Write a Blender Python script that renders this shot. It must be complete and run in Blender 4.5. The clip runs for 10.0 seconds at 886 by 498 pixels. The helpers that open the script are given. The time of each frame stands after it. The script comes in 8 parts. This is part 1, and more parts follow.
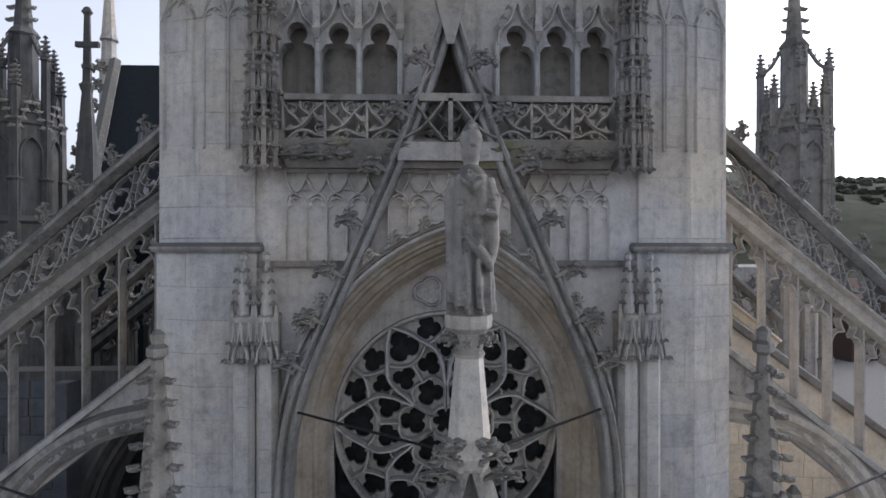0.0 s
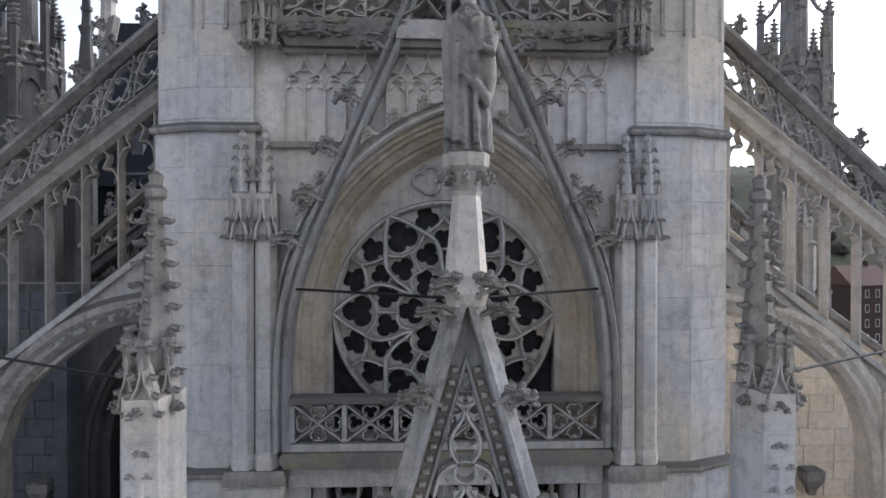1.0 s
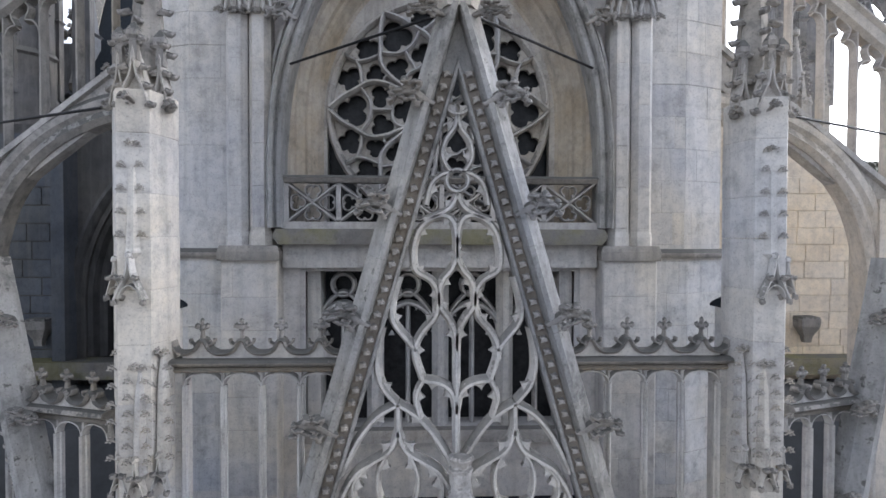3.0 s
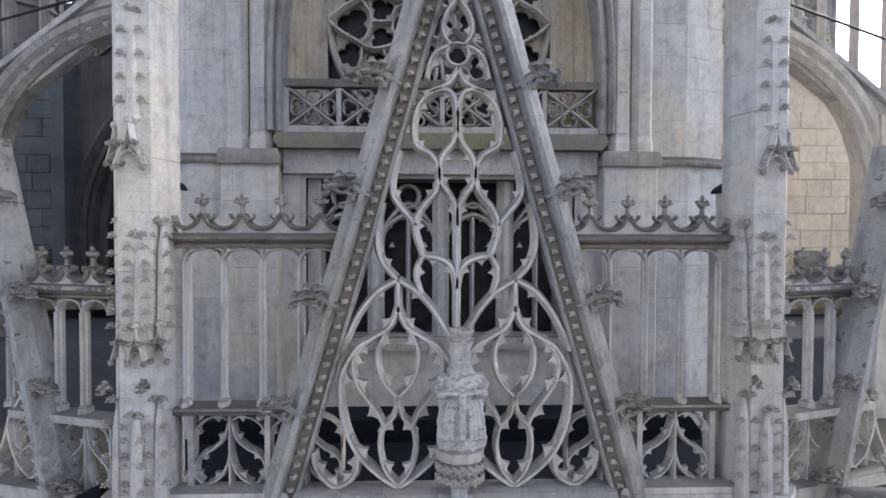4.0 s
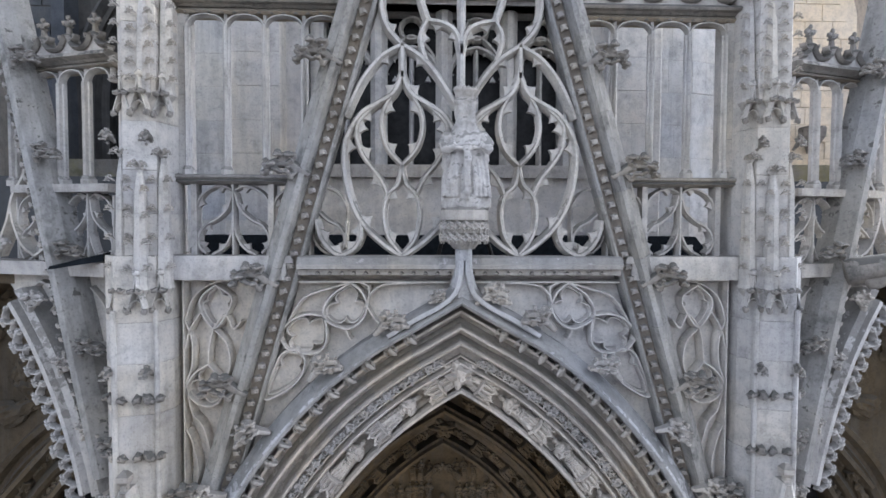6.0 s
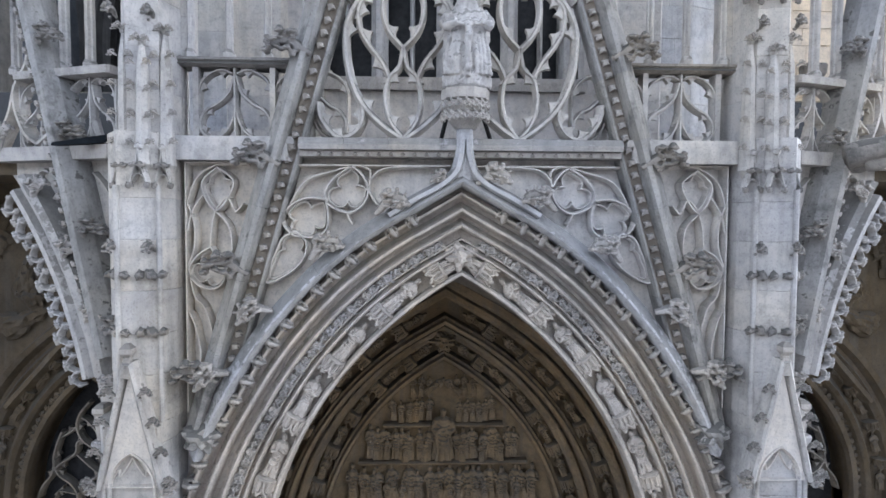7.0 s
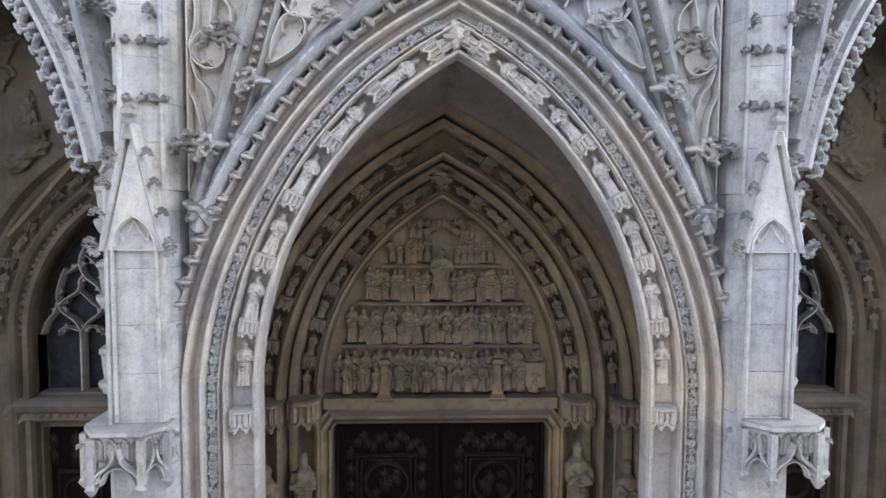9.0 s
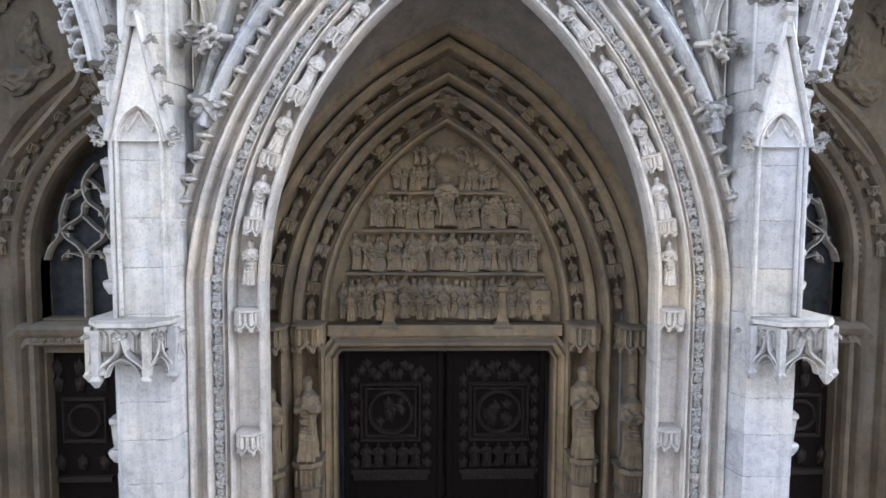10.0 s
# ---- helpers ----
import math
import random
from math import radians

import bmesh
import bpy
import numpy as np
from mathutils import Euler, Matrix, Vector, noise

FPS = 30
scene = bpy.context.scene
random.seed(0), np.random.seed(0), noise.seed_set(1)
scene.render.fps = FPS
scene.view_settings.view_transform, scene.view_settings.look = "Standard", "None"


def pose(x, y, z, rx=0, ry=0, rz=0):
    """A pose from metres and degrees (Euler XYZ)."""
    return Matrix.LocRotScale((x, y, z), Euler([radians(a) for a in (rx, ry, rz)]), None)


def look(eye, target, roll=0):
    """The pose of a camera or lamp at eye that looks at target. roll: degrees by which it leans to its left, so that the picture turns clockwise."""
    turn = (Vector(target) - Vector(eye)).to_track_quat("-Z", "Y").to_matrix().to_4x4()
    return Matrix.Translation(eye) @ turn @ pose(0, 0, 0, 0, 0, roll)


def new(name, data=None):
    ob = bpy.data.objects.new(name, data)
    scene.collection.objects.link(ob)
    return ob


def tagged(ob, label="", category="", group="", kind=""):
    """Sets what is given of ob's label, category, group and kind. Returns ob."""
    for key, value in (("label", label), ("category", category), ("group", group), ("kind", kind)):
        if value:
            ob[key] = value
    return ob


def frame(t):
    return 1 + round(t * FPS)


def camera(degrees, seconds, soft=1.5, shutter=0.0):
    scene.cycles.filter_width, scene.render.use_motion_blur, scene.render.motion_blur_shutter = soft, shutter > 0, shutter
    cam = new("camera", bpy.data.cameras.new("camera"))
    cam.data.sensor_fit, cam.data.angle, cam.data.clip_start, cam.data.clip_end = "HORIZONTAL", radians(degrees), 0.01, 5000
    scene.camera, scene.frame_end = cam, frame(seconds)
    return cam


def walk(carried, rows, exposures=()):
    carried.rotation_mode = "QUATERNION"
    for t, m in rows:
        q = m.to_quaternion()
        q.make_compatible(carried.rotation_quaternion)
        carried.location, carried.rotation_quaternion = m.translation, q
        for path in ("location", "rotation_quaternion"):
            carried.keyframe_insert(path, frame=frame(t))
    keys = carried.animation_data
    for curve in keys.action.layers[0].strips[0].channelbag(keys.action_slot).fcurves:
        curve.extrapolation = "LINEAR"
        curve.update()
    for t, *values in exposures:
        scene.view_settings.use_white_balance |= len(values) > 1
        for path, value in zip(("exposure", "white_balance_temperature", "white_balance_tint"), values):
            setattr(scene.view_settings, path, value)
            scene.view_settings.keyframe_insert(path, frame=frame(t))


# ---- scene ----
cam = camera(74.5, 10.0, soft=1.6)
METRES, EYE, TILT, LEAN, TURN = 15.5, 22.5, 0.0, 0.0, -2.4
ROWS = [
    (0.0, 0.0, 0.0, 0.0, -0.0, 0.0, 0.0),
    (0.5, 0.0013, -0.001, -0.0635, 0.03, -0.21, -0.04),
    (1.0, 0.0024, -0.0027, -0.1259, 0.02, -0.45, -0.07),
    (1.5, 0.0047, -0.0045, -0.1863, 0.04, -0.72, -0.11),
    (2.0, 0.0076, -0.0053, -0.2445, 0.05, -0.97, -0.15),
    (2.5, 0.0096, -0.0052, -0.3022, 0.08, -1.14, -0.15),
    (4.0, 0.0106, -0.0073, -0.4578, 0.17, -1.54, -0.18),
    (4.5, 0.0109, -0.007, -0.5029, 0.19, -1.86, -0.2),
    (5.0, 0.0106, -0.0082, -0.5496, 0.26, -1.99, -0.2),
    (5.5, 0.009, -0.0094, -0.5961, 0.24, -2.16, -0.22),
    (7.0, 0.0083, -0.0168, -0.7359, 0.29, -2.78, -0.29),
    (7.5, 0.0097, -0.0217, -0.7808, 0.29, -2.99, -0.29),
    (8.0, 0.0097, -0.0241, -0.8247, 0.34, -3.18, -0.31),
    (8.5, 0.0123, -0.0278, -0.8712, 0.35, -3.33, -0.32),
    (9.0, 0.0124, -0.0325, -0.9145, 0.38, -3.49, -0.32),
    (9.5, 0.0095, -0.0334, -0.9566, 0.39, -3.61, -0.3),
    (10.0, 0.0076, -0.0344, -0.9984, 0.4, -3.78, -0.3),
]
walk(cam, [(t, pose(-0.63, -7.2, EYE, TILT, LEAN, TURN) @ pose(METRES * x, METRES * y, METRES * z, 90 + pitch, roll, yaw)) for t, x, y, z, yaw, pitch, roll in ROWS],
     exposures=[(0.0, .88, 5950, 14), (1.5, 1.48, 5930, 14), (2.5, 1.7, 5920, 13), (4.0, 1.82, 5920, 13), (5.5, 2.05, 5900, 13), (7.0, 2.34, 5780, 12), (8.5, 2.46, 5740, 12), (10.0, 3.08, 5700, 12)])

# ---- world and sun ----
SUN_UP, SUN_ROUND = 36.0, 62.0
world = bpy.data.worlds.new("sky")
scene.world = world
world.use_nodes = True
wn, wl = world.node_tree.nodes, world.node_tree.links
sky = wn.new("ShaderNodeTexSky")
sky.sky_type = "NISHITA"
sky.sun_disc = False
sky.sun_elevation, sky.sun_rotation = radians(SUN_UP), radians(SUN_ROUND)
sky.dust_density, sky.ozone_density, sky.air_density = 4.0, 1.0, 1.0
pale = wn.new("ShaderNodeHueSaturation")
pale.inputs["Saturation"].default_value = 0.24
wl.new(sky.outputs["Color"], pale.inputs["Color"])
wl.new(pale.outputs["Color"], wn["Background"].inputs["Color"])
wn["Background"].inputs["Strength"].default_value = 0.15
sun_data = bpy.data.lights.new("sun", "SUN")
sun_data.energy, sun_data.angle, sun_data.color = 0.15, radians(50), (1.0, 0.94, 0.84)
sun = new("sun", sun_data)
az = radians(SUN_ROUND)
sun.matrix_world = look((0, 0, 60), (0 - math.sin(az), 0 - math.cos(az), 60 - math.tan(radians(SUN_UP))))


# ---- materials ----
def node(nt, kind, **inputs):
    n = nt.nodes.new(kind)
    for k, v in inputs.items():
        n.inputs[k].default_value = v
    return n


def ramp(nt, fac, stops):
    r = nt.nodes.new("ShaderNodeValToRGB")
    els = r.color_ramp.elements
    while len(els) < len(stops):
        els.new(0.5)
    for e, (p, c) in zip(els, stops):
        e.position, e.color = p, (*c, 1) if len(c) == 3 else c
    nt.links.new(fac, r.inputs["Fac"])
    return r.outputs["Color"]


def mix(nt, fac, a, b, how="MIX"):
    m = nt.nodes.new("ShaderNodeMix")
    m.data_type, m.blend_type = "RGBA", how
    for sock, val in ((m.inputs[0], fac), (m.inputs[6], a), (m.inputs[7], b)):
        if isinstance(val, (int, float)):
            sock.default_value = val
        elif isinstance(val, tuple):
            sock.default_value = (*val, 1)
        else:
            nt.links.new(val, sock)
    return m.outputs[2]


def stone(name, light, dark, crust=(0.075, 0.075, 0.07), crust_amount=0.5, rough=0.9, bump=0.35, lichen=0.0):
    """Weathered limestone: blotches, fine grain, rain streaks, dark crust on ledges."""
    m = bpy.data.materials.new(name)
    m.use_nodes = True
    nt = m.node_tree
    L = nt.links
    bsdf = nt.nodes["Principled BSDF"]
    geo = nt.nodes.new("ShaderNodeNewGeometry")
    info = nt.nodes.new("ShaderNodeObjectInfo")
    pos = geo.outputs["Position"]
    blotch = node(nt, "ShaderNodeTexNoise", Scale=0.9, Detail=6.0, Roughness=0.62)
    grain = node(nt, "ShaderNodeTexNoise", Scale=38.0, Detail=5.0, Roughness=0.7)
    mid = node(nt, "ShaderNodeTexNoise", Scale=6.5, Detail=7.0, Roughness=0.68)
    for n in (blotch, grain, mid):
        L.new(pos, n.inputs["Vector"])
    stretch = node(nt, "ShaderNodeMapping")
    stretch.inputs["Scale"].default_value = (7.0, 7.0, 0.55)
    L.new(pos, stretch.inputs["Vector"])
    streak = node(nt, "ShaderNodeTexNoise", Scale=1.0, Detail=5.0, Roughness=0.6)
    L.new(stretch.outputs["Vector"], streak.inputs["Vector"])
    base = ramp(nt, blotch.outputs["Fac"], [(0.3, dark), (0.68, light)])
    fine = ramp(nt, mid.outputs["Fac"], [(0.28, (0.70, 0.70, 0.72)), (0.5, (0.97, 0.97, 0.97)), (0.75, (1.1, 1.07, 1.02))])
    col = mix(nt, 0.85, base, fine, "MULTIPLY")
    tone = ramp(nt, info.outputs["Random"], [(0.0, (0.88, 0.88, 0.9)), (0.3, (1.0, 1.0, 1.0)), (0.8, (1.03, 1.02, 1.0)), (1.0, (1.1, 1.06, 0.98))])
    col = mix(nt, 0.8, col, tone, "MULTIPLY")
    st = ramp(nt, streak.outputs["Fac"], [(0.47, (0, 0, 0)), (0.68, (0.75, 0.75, 0.75))])
    stm = nt.nodes.new("ShaderNodeMath")
    stm.operation = "MULTIPLY"
    L.new(st, stm.inputs[0])
    stm.inputs[1].default_value = crust_amount
    col = mix(nt, stm.outputs[0], col, (0.17, 0.165, 0.155))
    patch = node(nt, "ShaderNodeTexNoise", Scale=0.42, Detail=4.0, Roughness=0.55)
    L.new(pos, patch.inputs["Vector"])
    hue = ramp(nt, patch.outputs["Fac"], [(0.32, (0.9, 0.94, 1.02)), (0.5, (1.0, 1.0, 1.0)), (0.64, (1.05, 1.0, 0.9))])
    col = mix(nt, 0.8, col, hue, "MULTIPLY")
    pit = ramp(nt, grain.outputs["Fac"], [(0.33, (0.5, 0.5, 0.5)), (0.47, (1, 1, 1))])
    col = mix(nt, 0.6, col, pit, "MULTIPLY")
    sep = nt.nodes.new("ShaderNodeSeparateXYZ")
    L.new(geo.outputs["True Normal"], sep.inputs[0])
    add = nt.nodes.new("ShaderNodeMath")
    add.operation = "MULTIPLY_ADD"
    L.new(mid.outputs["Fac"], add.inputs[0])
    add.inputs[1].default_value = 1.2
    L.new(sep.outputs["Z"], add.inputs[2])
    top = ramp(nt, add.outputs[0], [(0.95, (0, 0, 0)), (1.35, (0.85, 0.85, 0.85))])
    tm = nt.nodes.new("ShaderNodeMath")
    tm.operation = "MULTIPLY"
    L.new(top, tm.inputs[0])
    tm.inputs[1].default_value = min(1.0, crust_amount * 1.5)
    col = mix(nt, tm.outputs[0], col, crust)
    spots = node(nt, "ShaderNodeTexNoise", Scale=2.3, Detail=8.0, Roughness=0.75)
    L.new(pos, spots.inputs["Vector"])
    black = ramp(nt, spots.outputs["Fac"], [(0.52, (0, 0, 0)), (0.66, (0.85, 0.85, 0.85))])
    bm_ = nt.nodes.new("ShaderNodeMath")
    bm_.operation = "MULTIPLY"
    L.new(black, bm_.inputs[0])
    bm_.inputs[1].default_value = crust_amount
    col = mix(nt, bm_.outputs[0], col, crust)
    if lichen:
        moss = ramp(nt, blotch.outputs["Fac"], [(0.46, (0, 0, 0)), (0.6, (lichen, lichen, lichen))])
        col = mix(nt, moss, col, (0.16, 0.15, 0.035))
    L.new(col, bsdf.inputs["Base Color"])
    bsdf.inputs["Roughness"].default_value = rough
    bsdf.inputs["Specular IOR Level"].default_value = 0.25
    bp = node(nt, "ShaderNodeBump", Strength=bump, Distance=0.02)
    hs = mix(nt, 0.5, grain.outputs["Fac"], mid.outputs["Fac"])
    L.new(hs, bp.inputs["Height"])
    L.new(bp.outputs["Normal"], bsdf.inputs["Normal"])
    return m


def plain(name, colour, rough=0.6, metal=0.0, var=0.4, scale=8.0, bump=0.2, gloss=0.2):
    m = bpy.data.materials.new(name)
    m.use_nodes = True
    nt = m.node_tree
    bsdf = nt.nodes["Principled BSDF"]
    geo = nt.nodes.new("ShaderNodeNewGeometry")
    n1 = node(nt, "ShaderNodeTexNoise", Scale=scale, Detail=8.0, Roughness=0.7)
    nt.links.new(geo.outputs["Position"], n1.inputs["Vector"])
    lo, hi = tuple(c * (1 - var) for c in colour), tuple(min(1, c * (1 + var)) for c in colour)
    col = ramp(nt, n1.outputs["Fac"], [(0.3, lo), (0.7, hi)])
    nt.links.new(col, bsdf.inputs["Base Color"])
    bsdf.inputs["Roughness"].default_value, bsdf.inputs["Metallic"].default_value = rough, metal
    bsdf.inputs["Specular IOR Level"].default_value = gloss
    bp = node(nt, "ShaderNodeBump", Strength=bump, Distance=0.02)
    nt.links.new(n1.outputs["Fac"], bp.inputs["Height"])
    nt.links.new(bp.outputs["Normal"], bsdf.inputs["Normal"])
    return m


S_WALL = stone("ashlar_limestone", (0.6, 0.58, 0.55), (0.46, 0.445, 0.425), crust_amount=0.34)
S_RAKE = stone("lichened_limestone", (0.4, 0.392, 0.375), (0.24, 0.235, 0.225), crust_amount=0.85, bump=0.6)
S_HOOD = stone("bluish_weathered_limestone", (0.58, 0.585, 0.595), (0.4, 0.405, 0.412), crust_amount=0.45, bump=0.8)
S_CARVE = stone("carved_limestone", (0.50, 0.475, 0.44), (0.36, 0.34, 0.315), crust_amount=0.5, bump=0.5)
S_PALE = stone("washed_limestone", (0.58, 0.565, 0.54), (0.42, 0.405, 0.385), crust_amount=0.45, bump=0.45)
# Darkened limestone: backlight and north-side shade are put into its colour.
S_SHADE = stone("sooty_limestone", (0.11, 0.107, 0.105), (0.05, 0.05, 0.052), crust_amount=0.6, bump=0.6)
S_CRUST = stone("crusted_limestone", (0.36, 0.34, 0.315), (0.19, 0.18, 0.17), crust_amount=0.9, bump=0.7)
S_MOSS = stone("mossy_limestone", (0.3, 0.285, 0.26), (0.14, 0.13, 0.115), crust_amount=0.85, bump=0.7, lichen=0.5)
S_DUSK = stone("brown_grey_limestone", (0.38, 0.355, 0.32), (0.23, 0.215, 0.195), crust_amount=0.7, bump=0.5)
# Ochre portal stone; part of its darkness is porch shade put into colour.
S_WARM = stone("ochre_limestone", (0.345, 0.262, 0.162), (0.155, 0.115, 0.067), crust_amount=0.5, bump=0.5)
S_OCHRE = stone("golden_limestone", (0.47, 0.435, 0.385), (0.34, 0.28, 0.205), crust_amount=0.4, bump=0.4)
# Brightened limestone: sunlight on the south side is put into its yellow.
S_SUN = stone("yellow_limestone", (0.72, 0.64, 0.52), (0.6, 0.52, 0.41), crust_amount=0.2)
# Darker copy of the ochre stone, the side portals' shade put into it.
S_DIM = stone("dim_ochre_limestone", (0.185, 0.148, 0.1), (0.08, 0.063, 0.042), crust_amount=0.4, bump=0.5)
# Porch shade put into the vault's colour; also the rake hollow's brown.
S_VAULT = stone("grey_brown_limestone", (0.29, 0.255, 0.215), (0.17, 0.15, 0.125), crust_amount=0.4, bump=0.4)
S_CREAM = stone("cream_limestone", (0.73, 0.7, 0.66), (0.58, 0.555, 0.52), crust_amount=0.24, bump=0.4)
S_BUFF = stone("buff_limestone", (0.6, 0.55, 0.485), (0.45, 0.405, 0.345), crust_amount=0.36, bump=0.45)
# Both bluish stones carry the north side's shade in their colour.
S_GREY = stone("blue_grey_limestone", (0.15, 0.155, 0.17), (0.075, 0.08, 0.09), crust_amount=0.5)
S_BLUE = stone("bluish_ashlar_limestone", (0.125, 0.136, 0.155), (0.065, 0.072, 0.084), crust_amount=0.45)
M_GLASS = plain("old_leaded_glass", (0.028, 0.029, 0.031), rough=0.3, var=0.6, scale=5.0, bump=0.3, gloss=0.12)
M_SLATE = plain("blue_slate", (0.014, 0.017, 0.021), rough=0.8, scale=12.0, gloss=0.05)
M_OAK = plain("dark_oak", (0.0075, 0.0052, 0.0042), rough=0.8, scale=16.0, bump=0.5, gloss=0.08)
# Lighter oak for raised carving: its highlights are put into the colour.
M_RELIEF = plain("worn_carved_oak", (0.02, 0.015, 0.0125), rough=0.7, scale=22.0, bump=0.6, var=.7, gloss=0.15)
M_IRON = plain("black_iron", (0.02, 0.02, 0.021), rough=0.6, metal=0.6, scale=30.0)
M_LEAD = plain("grey_lead_sheet", (0.055, 0.058, 0.062), rough=0.6, scale=2.0, var=0.25)
M_PAVE = plain("grey_paving", (0.13, 0.125, 0.12), rough=0.9, scale=3.0)


# ---- shape tools ----
class Geo:
    def __init__(self):
        self.v, self.f = [], []

    def add(self, vs, fs, m=None):
        k = len(self.v)
        if m is not None:
            vs = [tuple(m @ Vector(p)) for p in vs]
        self.v += [tuple(p) for p in vs]
        self.f += [tuple(i + k for i in f) for f in fs]
        return self

    def box(self, x0, x1, y0, y1, z0, z1, c=0.0, m=None):
        """A block; c chamfers the vertical and front edges."""
        if c:
            plan = [(x0 + c, y0), (x1 - c, y0), (x1, y0 + c), (x1, y1), (x0, y1), (x0, y0 + c)]
        else:
            plan = [(x0, y0), (x1, y0), (x1, y1), (x0, y1)]
        return self.prism(plan, [(z0, 1.0), (z1, 1.0)], m=m)

    def prism(self, plan, levels, m=None, centre=None):
        """plan: polygon seen from above; levels: (z, scale) from low to high."""
        n = len(plan)
        cx, cy = centre or (sum(p[0] for p in plan) / n, sum(p[1] for p in plan) / n)
        vs = [(cx + (x - cx) * s, cy + (y - cy) * s, z) for z, s in levels for x, y in plan]
        fs = [tuple(range(n - 1, -1, -1)), tuple(range(n * (len(levels) - 1), n * len(levels)))]
        for k in range(len(levels) - 1):
            fs += [(k * n + i, k * n + (i + 1) % n, (k + 1) * n + (i + 1) % n, (k + 1) * n + i) for i in range(n)]
        return self.add(vs, fs, m)

    def sweep(self, path, prof, y=0.0, closed=False, m=None, lid=True, grow=None, ends=None):
        """prof: (n, d) rows, n along the path's left normal in the wall's plane, d into the wall, swept along (x, z) path."""
        P = [Vector(p) for p in path]
        n, k = len(P), len(prof)
        vs = []
        for i, p in enumerate(P):
            a = P[i] - P[i - 1] if (i or closed) else P[1] - P[0]
            b = P[(i + 1) % n] - P[i] if (i < n - 1 or closed) else P[i] - P[i - 1]
            a, b = a.normalized(), b.normalized()
            na, nb = Vector((-a.y, a.x)), Vector((-b.y, b.x))
            if ends and i in (0, n - 1):
                na = nb = Vector(ends[0] if i == 0 else ends[1])
            t = (na + nb)
            t = t / max(0.12, t.length_squared / 2) if t.length > 1e-6 else na
            k_ = grow(p.x, p.y) if grow else 1.0
            vs += [(p.x + t.x * q * k_, y + d, p.y + t.y * q * k_) for q, d in prof]
        fs = []
        for i in range(n if closed else n - 1):
            j = (i + 1) % n
            fs += [(i * k + q, i * k + (q + 1) % k, j * k + (q + 1) % k, j * k + q) for q in range(k)]
        if not closed and lid:
            fs += [tuple(range(k - 1, -1, -1)), tuple(range((n - 1) * k, n * k))]
        return self.add(vs, fs, m)

    def plate(self, outer, holes, y0, y1, m=None):
        """A wall of (x, z) outline with holes right through, from y0 (front) to y1."""
        from mathutils.geometry import tessellate_polygon
        loops = [outer, *holes]
        flat = [p for l in loops for p in l]
        tris = tessellate_polygon([[Vector((x, z, 0)) for x, z in l] for l in loops])
        n = len(flat)
        vs = [(x, y0, z) for x, z in flat] + [(x, y1, z) for x, z in flat]
        fs = [tuple(t) for t in tris] + [tuple(i + n for i in reversed(t)) for t in tris]
        k = 0
        for l in loops:
            q = len(l)
            fs += [(k + i, k + (i + 1) % q, n + k + (i + 1) % q, n + k + i) for i in range(q)]
            k += q
        return self.add(vs, fs, m)

    def lathe(self, rows, n=12, m=None, flute=0.0, lobes=8):
        """rows: (z, rx, ry) from low to high."""
        vs, fs = [], []
        for z, rx, ry in rows:
            for i in range(n):
                a = 2 * math.pi * i / n
                w = 1 + flute * math.cos(lobes * a)
                vs.append((rx * w * math.cos(a), ry * w * math.sin(a), z))
        for k in range(len(rows) - 1):
            fs += [(k * n + i, k * n + (i + 1) % n, (k + 1) * n + (i + 1) % n, (k + 1) * n + i) for i in range(n)]
        fs += [tuple(range(n - 1, -1, -1)), tuple(range(n * (len(rows) - 1), n * len(rows)))]
        return self.add(vs, fs, m)

    def lump(self, m, rough=0.25, seed=0, cuts=1):
        """A carved lump of stone."""
        bm = bmesh.new()
        bmesh.ops.create_icosphere(bm, subdivisions=cuts, radius=1.0)
        vs = []
        for v in bm.verts:
            w = 1 + rough * noise.noise(v.co * 2.1 + Vector((seed * 3.7, seed * 1.3, 0)))*1.6
            vs.append(tuple(v.co * w))
        fs = [tuple(v.index for v in f.verts) for f in bm.faces]
        bm.free()
        return self.add(vs, fs, m)

    def tube(self, pts, r, n=6):
        """A round bar along 3D points; r a number or one radius for each point."""
        P = [Vector(p) for p in pts]
        vs, fs = [], []
        for i, p in enumerate(P):
            d = (P[min(i + 1, len(P) - 1)] - P[max(i - 1, 0)]).normalized()
            s = d.cross(Vector((0, 1, 0.01))).normalized()
            u = s.cross(d)
            rr = r[i] if isinstance(r, (list, tuple)) else r
            vs += [tuple(p + (s * math.cos(a) + u * math.sin(a)) * rr) for a in (2 * math.pi * q / n for q in range(n))]
        for k in range(len(P) - 1):
            fs += [(k * n + i, k * n + (i + 1) % n, (k + 1) * n + (i + 1) % n, (k + 1) * n + i) for i in range(n)]
        fs += [tuple(range(n - 1, -1, -1)), tuple(range(n * (len(P) - 1), n * len(P)))]
        return self.add(vs, fs)

    def mesh(self, name, mat, smooth=False):
        me = bpy.data.meshes.new(name)
        me.from_pydata(self.v, [], self.f)
        bm = bmesh.new()
        bm.from_mesh(me)
        bmesh.ops.recalc_face_normals(bm, faces=bm.faces)
        bm.to_mesh(me)
        bm.free()
        me.materials.append(mat)
        if smooth:
            me.polygons.foreach_set("use_smooth", [True] * len(me.polygons))
        return me

    def part(self, name, mat, parent=None, label="", smooth=False):
        ob = new(name, self.mesh(name, mat, smooth))
        if parent:
            ob.parent = parent
        return tagged(ob, label) if label else ob


def thing(name, label, category, group="", kind="", at=(0, 0, 0)):
    ob = new(name)
    ob.location = at
    return tagged(ob, label, category, group, kind)


def place(name, me, parent, m):
    """One more object on a shared mesh."""
    ob = new(name, me)
    ob.parent = parent
    ob.matrix_local = m
    return ob


